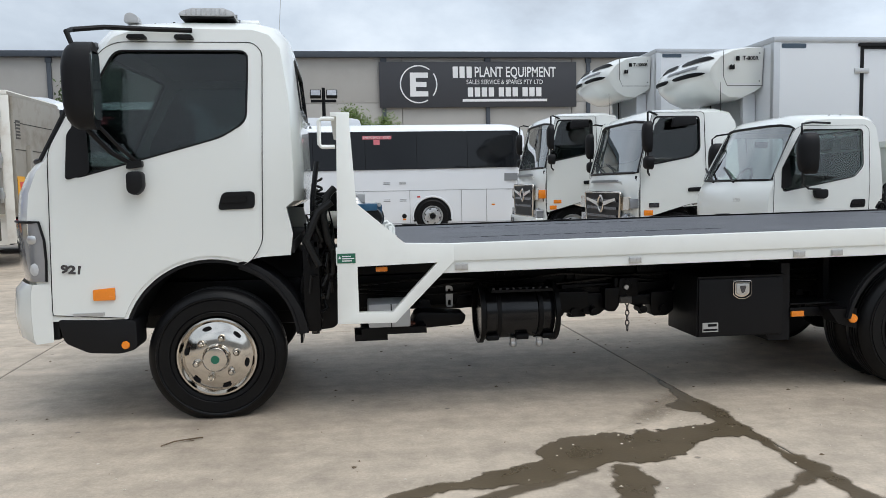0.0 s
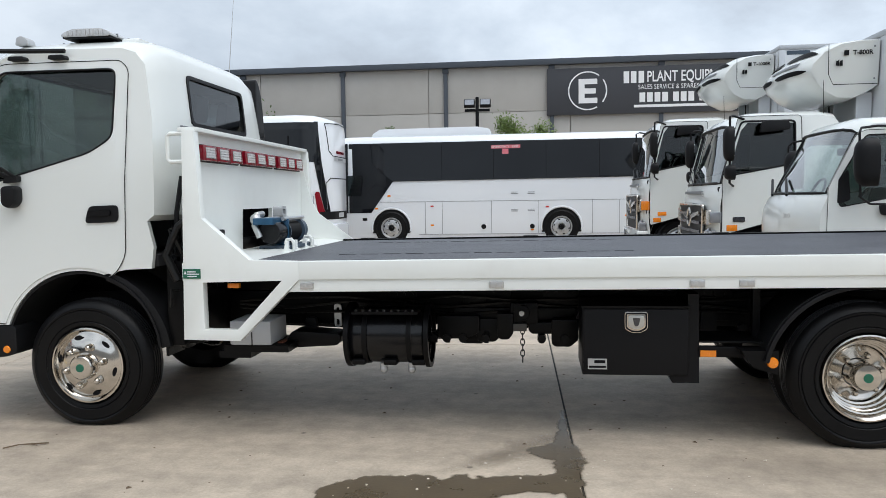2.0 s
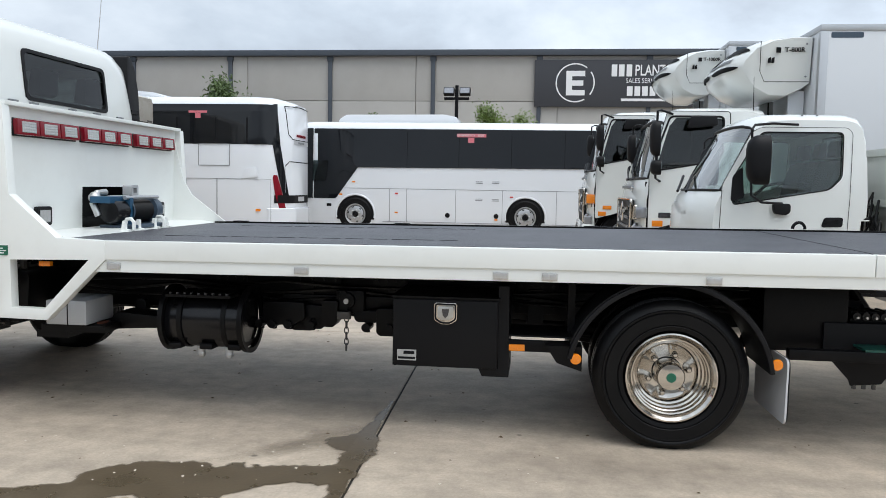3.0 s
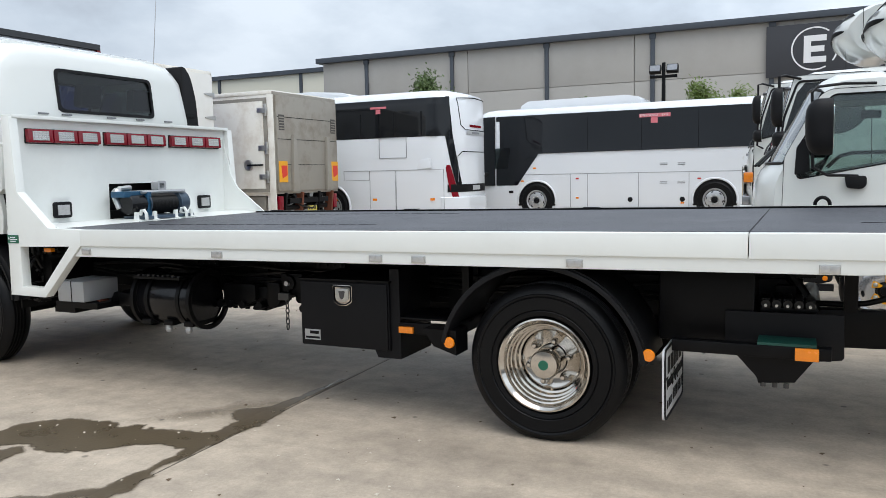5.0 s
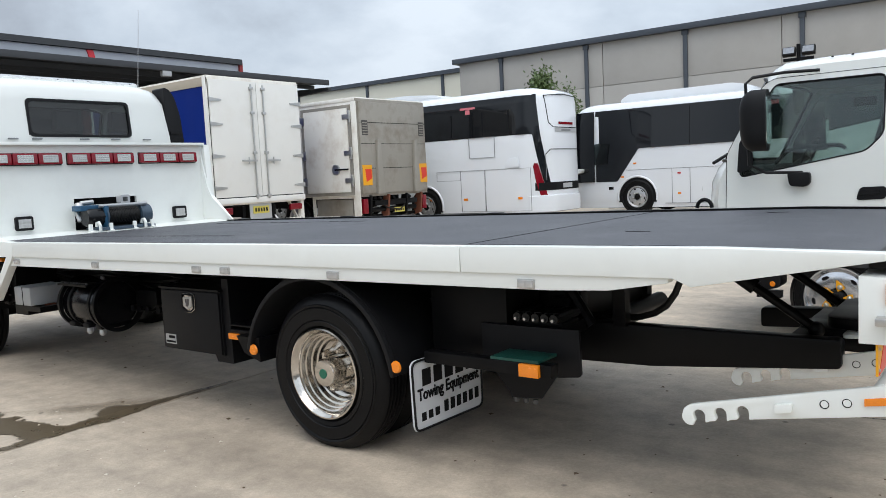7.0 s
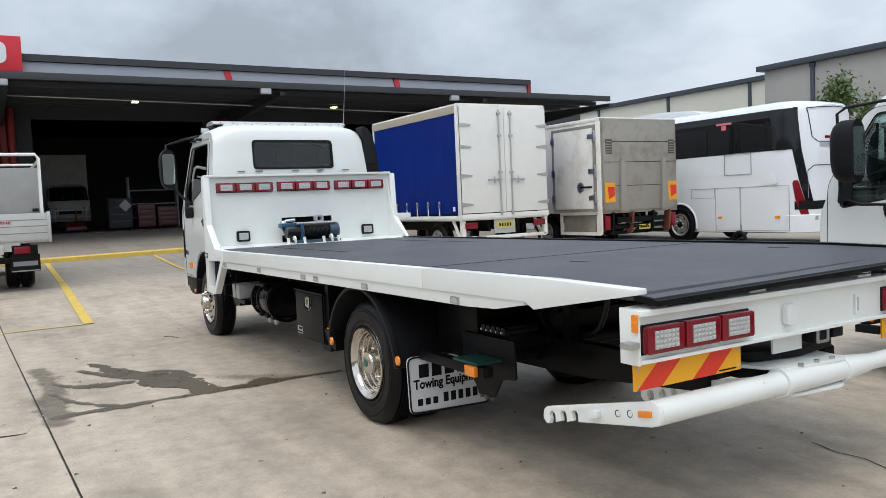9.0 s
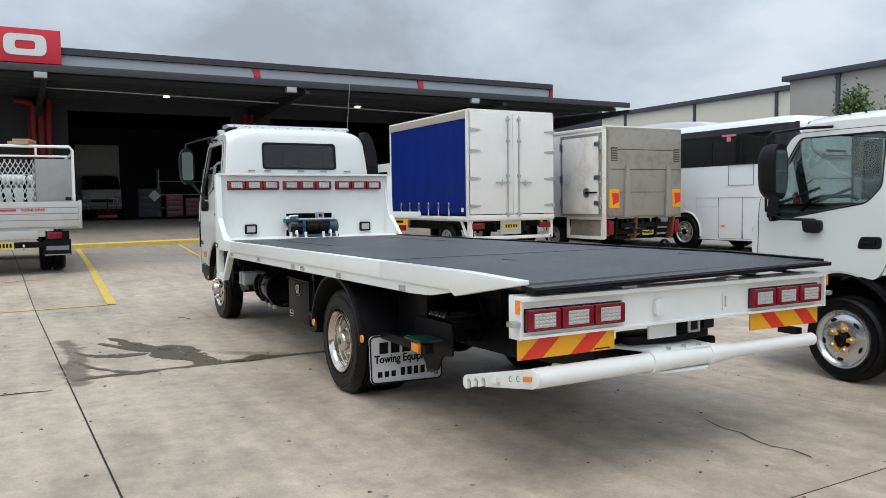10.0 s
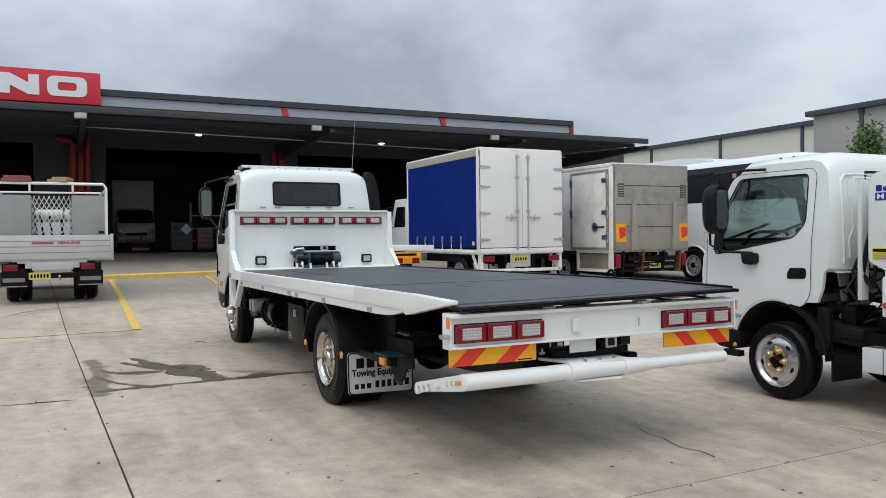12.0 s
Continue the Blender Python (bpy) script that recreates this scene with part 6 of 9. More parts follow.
for x, w, z0, z1, y in ((2.10, 0.26, 0.50, 0.64, -0.60), (2.34, 0.16, 0.475, 0.62, -0.56), (2.47, 0.10, 0.50, 0.66, -0.62), (2.66, 0.20, 0.53, 0.60, -0.58), (2.80, 0.16, 0.455, 0.62, -0.60), (2.20, 0.75, 0.60, 0.68, -0.52)):
    part("frame_bracket", Shape().prism(bent([(x, z0 + 0.02), (x + 0.02, z0), (x + w * 0.7, z0), (x + w, z0 + 0.04), (x + w, z1), (x, z1)], 0.012), y, y + 0.12), BLACK, truck, bevel=0.006)
for x in (2.08, 2.16, 2.26, 2.40, 2.74, 2.88):
    part("pipe_union", Shape().tube((x, -0.62, 0.505), (x, -0.50, 0.505), 0.026, n=10).tube((x, -0.56, 0.47), (x, -0.56, 0.54), 0.016, n=8), BLACK, truck)
part("chain_plate", Shape().box(2.57, 2.65, -0.64, -0.60, 0.555, 0.60), DULLSTEEL, truck, bevel=0.004)

# tilt arms, cross tube and tail frame
tail = Shape().tube((5.64, -0.45, 0.60), (5.64, 0.45, 0.60), 0.045, n=12)
tail.box(5.78, 5.84, -0.48, -0.42, 0.63, 0.94)
tail.tube((5.46, -0.45, 0.92), (5.66, -0.45, 0.62), 0.028, n=8)
tail.prism([(5.66, 0.95), (6.32, 0.985), (6.16, 0.90), (5.98, 0.865), (5.66, 0.90)], -0.47, -0.43).prism([(5.66, 0.95), (6.32, 0.985), (6.16, 0.90), (5.98, 0.865), (5.66, 0.90)], 0.43, 0.47)
part("tail_frame", tail, BLACK, truck, bevel=0.0)
for y in (-0.3, 0.3):
    part("hydraulic_ram", Shape().tube((6.16, y, 0.95), (6.36, y, 0.81), 0.034, n=12).tube((6.36, y, 0.81), (6.60, y, 0.645), 0.020, n=10).ball((6.60, y, 0.645), 0.035, 10), BLACK, truck)
part("ram_hose", Shape().pipe([(6.10, -0.45, 0.93), (6.09, -0.445, 0.86), (6.06, -0.44, 0.79), (6.015, -0.43, 0.73), (5.955, -0.415, 0.69), (5.88, -0.40, 0.665), (5.78, -0.38, 0.652), (5.62, -0.36, 0.65)], 0.015, 8), HOSE, truck)
part("lift_beam", Shape().prism(bent([(5.25, 0.44), (5.95, 0.455), (6.72, 0.525), (6.72, 0.64), (5.25, 0.635)], 0.02), -0.46, -0.38), BLACK, truck, bevel=0.008)
part("far_lift_beam", Shape().prism(bent([(6.2, 0.50), (6.72, 0.525), (6.72, 0.62), (6.2, 0.60)], 0.02), 0.38, 0.46), BLACK, truck, bevel=0.008)
part("beam_tie", Shape().box(6.50, 6.60, -0.36, 0.36, 0.53, 0.62), BLACK, truck, bevel=0.006)

# ---- rear lamp bar
lb = part("lamp_bar", Shape().box(6.90, 6.945, -1.10, 1.09, 0.785, 0.957), TRAYWHITE, truck, "white rear lamp bar", bevel=0.004)
part("top_flange", Shape().prism([(6.88, 0.984), (6.985, 0.978), (6.985, 0.956), (6.88, 0.960)], -1.105, 1.095), TRAYWHITE, lb, bevel=0.003)
part("bottom_flange", Shape().box(6.90, 6.965, -1.10, 1.09, 0.775, 0.79), TRAYWHITE, lb, bevel=0.003)
for s in (-1, 1):
    part("end_plate", Shape().box(6.88, 6.975, s * 1.10 - 0.006, s * 1.10 + 0.006, 0.775, 0.976), TRAYWHITE, lb, bevel=0.003)
    tail_lamp(lb, 0, 0.60, 0.115, 0.03, pose(6.95, s * 0.765, 0.862, 0, 0, 90))
    part("end_marker", Shape().box(6.955, 6.98, s * 1.107, s * 1.120, 0.90, 0.965), AMBER, lb, "amber end marker", bevel=0.003)
    cl = part("corner_lamp", Shape().box(6.93, 6.985, s * 1.106, s * 1.155, 0.84, 0.866), STEEL, lb, bevel=0.006)
    chev = part("chevron_board", Shape().box(6.925, 6.932, min(s * 0.50, s * 1.09), max(s * 0.50, s * 1.09), 0.672, 0.775), YELLOW, lb, "red and yellow chevron board")
    lo_, hi_ = (-1.09, -0.50) if s < 0 else (0.50, 1.09)
    for k in range(2):
        a0, b0, dd = (lo_ + 0.015 + 0.295 * k, lo_ + 0.14 + 0.295 * k, 0.115) if s < 0 else (lo_ + 0.185 + 0.285 * k, lo_ + 0.295 + 0.285 * k, -0.105)
        q = [(a0, 0.6725), (b0, 0.6725), (b0 + dd, 0.7745), (a0 + dd, 0.7745)]
        part("red_stripe", Shape().prism(q, 6.932, 6.9335, "x"), REDSHEET, chev)
    for y_ in (lo_ + 0.02, hi_ - 0.02):
        for z_ in (0.688, 0.755):
            part("rivet", Shape().lathe([(0.006, 0.0), (0.004, -0.003), (0.0, -0.003)], 8).moved(pose(6.9335, y_, z_, 0, 0, 90)), ALLOY, chev)
    part("maker_bar", Shape().box(6.932, 6.9332, hi_ - 0.13, hi_ - 0.03, 0.680, 0.686), INK, chev)
part("plate_lamp", Shape().prism(bent([(-0.255, 0.825), (-0.195, 0.825), (-0.195, 0.90), (-0.21, 0.915), (-0.24, 0.915), (-0.255, 0.90)], 0.015), 6.946, 6.975, "x"), WHITEINK, lb, bevel=0.006)
part("slot_plate", Shape().prism(rect(0.255, 0.292, 0.815, 0.905), 6.946, 6.955, "x", [rect(0.266, 0.281, 0.83, 0.89)]), TRAYWHITE, lb)
part("slot_back", Shape().prism(rect(0.262, 0.285, 0.825, 0.895), 6.9455, 6.948, "x"), STEEL, lb)
for y in (-0.42, 0.32):
    part("hinge_lug", Shape().box(6.89, 6.96, y - 0.05, y + 0.05, 0.980, 0.992), TRAYWHITE, lb, bevel=0.004)
for y in (0.52, 0.86):
    part("hinge_arm", Shape().prism([(6.70, 1.005), (6.96, 0.990), (6.96, 0.983), (6.70, 0.99)], y - 0.03, y + 0.03), DULLSTEEL, lb)
part("plate_board", Shape().box(6.85, 6.86, -0.20, 0.0, 0.68, 0.765), TRAYWHITE, lb)
cam_ = part("rear_camera", Shape().box(6.80, 6.90, 0.04, 0.14, 0.70, 0.78).box(6.80, 6.90, 0.17, 0.25, 0.71, 0.78), PLASTIC, lb, bevel=0.01)
part("camera_bezel", Shape().prism(rect(0.045, 0.135, 0.70, 0.775, 0.01), 6.90, 6.905, "x", [rect(0.062, 0.118, 0.712, 0.762, 0.008)]), ALLOY, cam_)

# ---- wheel lift, stowed across the tail
BX, BZ = 6.945, 0.580
lift = part("wheel_lift", Shape().tube((BX, -1.005, BZ), (BX, -0.27, BZ), 0.050, n=24), TRAYWHITE, truck, "white wheel lift crossbar")
part("inner_tube", Shape().tube((BX, 0.12, BZ), (BX, 1.02, BZ), 0.038, n=20), TRAYWHITE, lift)
part("collar", Shape().tube((BX, -0.285, BZ), (BX, -0.255, BZ), 0.062, n=24), TRAYWHITE, lift)
part("sleeve", Shape().tube((BX, -0.255, BZ), (BX, 0.13, BZ + 0.004), 0.055, n=20), TRAYWHITE, lift)
part("sleeve_flange", Shape().tube((BX, 0.13, BZ), (BX, 0.16, BZ), 0.062, n=20), TRAYWHITE, lift)
part("neck", Shape().tube((BX, 0.16, BZ), (BX, 0.34, BZ), 0.058, 0.043, n=20), TRAYWHITE, lift)
for y in (-0.16, -0.05, 0.06):
    part("hub_bolt", Shape().tube((BX + 0.02, y, BZ + 0.058), (BX + 0.02, y, BZ + 0.072), 0.012, n=6), STEEL, lift)
part("pivot_plate", Shape().prism(bent([(6.70, -0.36), (BX + 0.02, -0.24), (BX + 0.045, 0.15), (6.72, 0.20)], 0.05), BZ + 0.045, BZ + 0.060, "z"), TRAYWHITE, lift, bevel=0.004)
part("lower_pivot_plate", Shape().prism(bent([(6.76, -0.24), (BX + 0.02, -0.22), (BX + 0.05, 0.13), (6.76, 0.16)], 0.05), BZ - 0.068, BZ - 0.054, "z"), TRAYWHITE, lift, bevel=0.004)
part("boom", Shape().box(6.50, 6.88, -0.16, 0.06, 0.53, 0.625), BLACK, lift, bevel=0.008)
part("boom_head", Shape().prism(bent([(6.62, -0.24), (6.80, -0.30), (6.86, 0.0), (6.80, 0.34), (6.62, 0.26)], 0.06), 0.645, 0.69, "z"), BLACK, lift, bevel=0.006)
claw = [(6.298, 0.466), (6.315, 0.480), (6.34, 0.488), (6.52, 0.530), (6.90, 0.618), (6.945, 0.630), (6.985, 0.615), (6.993, 0.58), (6.985, 0.545), (6.95, 0.530), (6.54, 0.459)]
for k in range(3):
    bx = 6.528 - 0.076 * k
    zo = 0.457 - 0.017 * k
    claw += [(bx, zo)] + arc(bx - 0.022, zo + 0.024, 0.021, 0, 215, 12) + arc(bx - 0.048, zo + 0.003, 0.011, 30, -60, 5) + [(bx - 0.060, zo - 0.010)]
claw = claw[:-1] + arc(6.322, 0.437, 0.031, -70, -185, 8)
for y in (-1.012, -0.42):
    cl = part("claw_arm", Shape().prism(claw, y - 0.011, y + 0.011), TRAYWHITE, lift, "white notched claw arm", bevel=0.003)
    part("claw_web", Shape().prism([(6.58, 0.472), (6.93, 0.545), (6.93, 0.555), (6.58, 0.482)], y + 0.011, y + 0.05), TRAYWHITE, cl)
    part("amber_marker", Shape().prism([(6.885, 0.556), (6.952, 0.568), (6.952, 0.592), (6.885, 0.580)], y - 0.020, y - 0.011), AMBER, cl, "amber claw marker", bevel=0.002)
    part("catch_wedge", Shape().prism(bent([(6.615, 0.497), (6.672, 0.508), (6.672, 0.538), (6.615, 0.527)], 0.008), y - 0.035, y - 0.011), TRAYWHITE, cl, bevel=0.004)
    for x, z in ((6.768, 0.545), (6.835, 0.558)):
        part("pin_hole", Shape().lathe([(0.015, -0.001), (0.010, 0.0015), (0.0, 0.0015)], 14).moved(Matrix.Translation((x, y - 0.0115, z))), INK, cl)


# ---------------------------------------------------------------- medium truck cab, front at x 0
def medium_cab(root, hw, roof, zb=0.62):
    """A square medium-duty cab: near side at -y, front face at x 0."""
    k = roof / 2.5
    prof = [(0.03, zb), (0.0, 0.85 * k), (0.0, 1.20 * k), (0.03, 1.42 * k), (0.07, 1.50 * k), (0.27, 2.30 * k), (0.36, 2.41 * k), (0.60, 2.48 * k), (1.45, 2.50 * k), (1.66, 2.46 * k), (1.74, 2.34 * k), (1.78, 1.5 * k), (1.76, 1.0)]
    us = [-1, -0.98, -0.93, -0.85, -0.6, -0.3, 0, 0.3, 0.6, 0.85, 0.93, 0.98, 1]

    def at(p, u):
        x, z = p
        a = abs(u)
        front = x < 0.5
        x2 = x + (0.14 * a ** 5 if front else -0.03 * a ** 8)
        z2 = z - (0.10 * a ** 6 if z > 2.2 * k else 0)
        w = hw - max(0, z2 - 1.4 * k) * 0.07
        return (x2, u * w, z2)

    rows = [[at(p, u) for u in us] for p in prof]
    part("cab_shell", Shape().grid(rows, lambda i, j: i == 4 and 2 <= j <= 9), WHITE, root, "white cab shell", smooth=40)
    part("windscreen", Shape().grid([[(x - 0.002, y, z) for x, y, z in rows[i][2:11]] for i in (4, 5)]), SCREEN, root)
    edge = [(p[0] - 0.004, p[1], p[2]) for p in rows[4][2:11]] + [(p[0] - 0.004, p[1], p[2]) for p in reversed(rows[5][2:11])]
    part("windscreen_seal", Shape().pipe(edge, 0.022, 6, True), PLASTIC, root)
    top_ = [(at(p, 1)[0], at(p, 1)[2]) for p in prof]
    side = top_ + [(1.30, 1.0), (1.15, 1.02)] + arc(0.72, 0.50, 0.58, 60, 172, 10) + [(0.15, zb)]
    window = bent([(0.24, 1.60 * k), (0.98, 1.73 * k), (1.12, 1.83 * k), (1.12, 2.33 * k), (0.42, 2.33 * k), (0.27, 1.90 * k)], 0.06)
    door = bent([(0.16, 0.80), (0.16, 1.55 * k), (0.38, 2.40 * k), (1.20, 2.40 * k), (1.22, 1.05), (0.95, 1.02)], 0.05, 3)
    for s in (-1, 1):
        lean = lambda x, y, z: (x, y - s * max(0, z - 1.4 * k) * 0.07, z)
        part("cab_side", Shape().prism(side, s * (hw - 0.035), s * hw, holes=[window], bend=lean), WHITE, root)
        part("rear_quarter", Shape().prism([(1.19, 1.0), (1.735, 1.0), (1.75, 1.5 * k), (1.71, 2.22 * k), (1.62, 2.345 * k), (1.45, 2.39 * k), (1.19, 2.39 * k)], s * (hw - 0.034), s * (hw + 0.003), bend=lean), WHITE, root, bevel=0.004)
        ring = []
        for (xa, za), (xb, zb) in zip(door, door[1:] + door[:1]):
            n_ = max(1, int(math.hypot(xb - xa, zb - za) / 0.05))
            ring += [lean(xa + (xb - xa) * k / n_, s * (hw + 0.008), za + (zb - za) * k / n_) for k in range(n_)]
        part("door_gap", Shape().pipe(ring, 0.0045, 5, True), INK, root)
        d = part("door", Shape().prism(door, s * (hw - 0.02), s * (hw + 0.008), holes=[window], bend=lean), WHITE, root, "white cab door")
        part("window_glass", Shape().prism(window, s * (hw - 0.022), s * (hw - 0.018), bend=lean), PRIVACY, d)
        part("window_seal", Shape().pipe([lean(x, s * (hw + 0.005), z) for x, z in window], 0.014, 6, True), PLASTIC, d)
        part("handle", Shape().prism(bent([(0.92, 1.20 * k), (1.16, 1.20 * k), (1.16, 1.27 * k), (0.92, 1.26 * k)], 0.02), s * (hw + 0.006), s * (hw + 0.02)), PLASTIC, d, bevel=0.004)
        part("indicator", Shape().box(0.22, 0.36, s * (hw + 0.004), s * (hw + 0.02), 0.86, 0.94), AMBER, root, "amber side indicator", bevel=0.004)
        mm = mirror_head(root, 0.20, s * (hw + 0.16), 2.02 * k, 0.19, 0.15, 0.46)
        m2 = mirror_head(root, 0.22, s * (hw + 0.16), 1.64 * k, 0.18, 0.15, 0.20, "blind_spot_mirror")
        arm = Shape().pipe([(0.45, s * (hw - 0.06), 2.36 * k), (0.28, s * (hw + 0.05), 2.40 * k), (0.22, s * (hw + 0.15), 2.38 * k), (0.22, s * (hw + 0.16), 1.50 * k), (0.3, s * (hw + 0.02), 1.46 * k)], 0.016, 8)
        part("mirror_arm", arm, PLASTIC, root)
        part("headlamp", Shape().prism(bent([(s * hw * 0.62, 0.66), (s * hw * 0.95, 0.68), (s * hw * 0.95, 0.86), (s * hw * 0.70, 0.84)], 0.03), -0.02, 0.10, "x"), HEADLAMP, root, "clear headlamp")
        part("corner_lamp", Shape().box(0.0, 0.20, min(s * hw * 0.72, s * hw * 0.998), max(s * hw * 0.72, s * hw * 0.998), 0.96 * k, 1.11 * k), AMBER if roof > 2.6 else HEADLAMP, root, "corner lamp beside the grille", bevel=0.02)
        part("lamp_surround", Shape().prism(bent([(s * hw * 0.70, 0.93 * k), (s * hw * 0.985, 0.94 * k), (s * hw * 0.985, 1.14 * k), (s * hw * 0.72, 1.13 * k)], 0.03), -0.012, 0.02, "x"), CHROME, root)
        part("fog_lamp", Shape().lathe([(0.0, -0.02), (0.05, -0.015), (0.06, 0.0)], 16).moved(pose(-0.062, s * hw * 0.80, 0.56, 0, 0, -90)), HEADLAMP, root)
        part("bumper_recess", Shape().prism(bent([(s * hw * 0.66, 0.48), (s * hw * 0.93, 0.48), (s * hw * 0.93, 0.64), (s * hw * 0.66, 0.64)], 0.03), -0.063, -0.058, "x"), PLASTIC, root)
        part("mudguard", Shape().prism(arc(0.72, 0.50, 0.56, 10, 60, 8) + arc(0.72, 0.50, 0.60, 60, 10, 8), s * 0.8, s * (hw - 0.02)), PLASTIC, root)
        wheel(root, 0.72, s * (hw - 0.06), 0.47, 0.47, "steel", s, ALLOY, 0.27)
    part("grille", Shape().prism(bent([(-hw * 0.66, 0.70), (hw * 0.66, 0.70), (hw * 0.72, 1.20 * k), (-hw * 0.72, 1.20 * k)], 0.04), -0.022, 0.01, "x"), PLASTIC, root)
    for z in (0.80, 0.93, 1.05):
        part("grille_bar", Shape().prism(bent([(-hw * 0.62, z * k), (hw * 0.62, z * k), (hw * 0.62, (z + 0.045) * k), (-hw * 0.62, (z + 0.045) * k)], 0.02), -0.05, -0.02, "x"), BADGE, root, "dark chrome grille bar")
    rim_ = bent([(-hw * 0.67, 0.71), (hw * 0.67, 0.71), (hw * 0.73, 1.205 * k), (-hw * 0.73, 1.205 * k)], 0.05)
    part("grille_surround", Shape().pipe([(-0.026, y_, z_) for y_, z_ in rim_], 0.020, 8, True), CHROME, root, "bright grille surround")
    for q_ in (-1, 1):
        part("grille_wing", Shape().prism([(q_ * 0.12, 0.98 * k), (q_ * hw * 0.60, 1.08 * k), (q_ * hw * 0.60, 1.12 * k), (q_ * 0.12, 1.05 * k)], -0.060, -0.045, "x"), CHROME, root)
    part("emblem", Shape().lathe([(0.10, 0.0), (0.125, -0.012), (0.15, 0.0)], 24).moved(pose(-0.055, 0, 1.02 * k, 0, 0, -90)), CHROME, root, "bright oval emblem")
    part("bumper", Shape().prism(bent([(-hw * 0.97, 0.42), (hw * 0.97, 0.42), (hw * 0.97, 0.70), (-hw * 0.97, 0.70)], 0.05), -0.06, 0.14, "x"), WHITE, root, "white front bumper", bevel=0.02)
    part("cowl_slot", Shape().prism(bent([(-hw * 0.55, 1.36 * k), (hw * 0.55, 1.36 * k), (hw * 0.50, 1.40 * k), (-hw * 0.50, 1.40 * k)], 0.02), 0.0, 0.03, "x"), SEATLIGHT, root)
    for s in (-1, 1):
        part("round_headlamp", Shape().lathe([(0.0, -0.05), (0.07, -0.04), (0.10, -0.01), (0.115, 0.0), (0.115, 0.03)], 20).moved(pose(0.02, s * hw * 0.80, 0.78, 0, 0, -90)), HEADLAMP, root, "round clear headlamp")
        part("door_plate", Shape().prism(bent([(0.30, 0.98), (0.46, 0.98), (0.46, 1.05), (0.30, 1.05)], 0.01), s * (hw + 0.006), s * (hw + 0.016)), AMBER if roof > 2.6 else BADGE, root, bevel=0.003)
        part("visor_mirror", Shape().prism(bent([(0.62, 2.16 * k), (1.02, 2.20 * k), (1.00, 2.32 * k), (0.66, 2.32 * k)], 0.04), s * (hw + 0.02), s * (hw + 0.10)), PLASTIC, root, "black plastic kerb mirror", bevel=0.02)
    part("seat_cover", Shape().prism(bent([(1.02, 1.40), (1.08, 1.40), (1.22, 2.20), (1.14, 2.20)], 0.02), -hw + 0.2, hw - 0.2), GREYBOX, root, "pale cover over the seats")
    part("aerial", Shape().tube((1.52, -hw + 0.16, 2.36 * k), (1.50, -hw + 0.14, 2.36 * k + 0.5), 0.006, 0.003, 6), PLASTIC, root)
    for y in (-0.5, 0.1):
        part("wiper", Shape().pipe([(0.03, y, 1.49 * k), (0.05, y + 0.25, 1.58 * k), (0.09, y + 0.62, 1.66 * k)], 0.012, 6), PLASTIC, root)
    part("cab_floor", Shape().box(0.1, 1.55, -hw + 0.05, hw - 0.05, 1.02, 1.10), SEAT, root)
    part("dashboard", Shape().box(0.12, 0.42, -hw + 0.06, hw - 0.06, 1.1, 1.46 * k), PLASTIC, root, bevel=0.04)
    for y in (-0.62, 0.62):
        st_ = part("seat", Shape().box(0.62, 1.15, y - 0.26, y + 0.26, 1.1, 1.45), SEATLIGHT, root, bevel=0.05)
        part("backrest", Shape().prism(bent([(1.08, 1.4), (1.22, 1.4), (1.32, 2.12), (1.22, 2.12)], 0.05), y - 0.25, y + 0.25), SEATLIGHT, st_, bevel=0.03)
    part("chassis", Shape().box(0.2, 8.5, -0.45, -0.36, 0.6, 0.85).box(0.2, 8.5, 0.36, 0.45, 0.6, 0.85), BLACK, root)


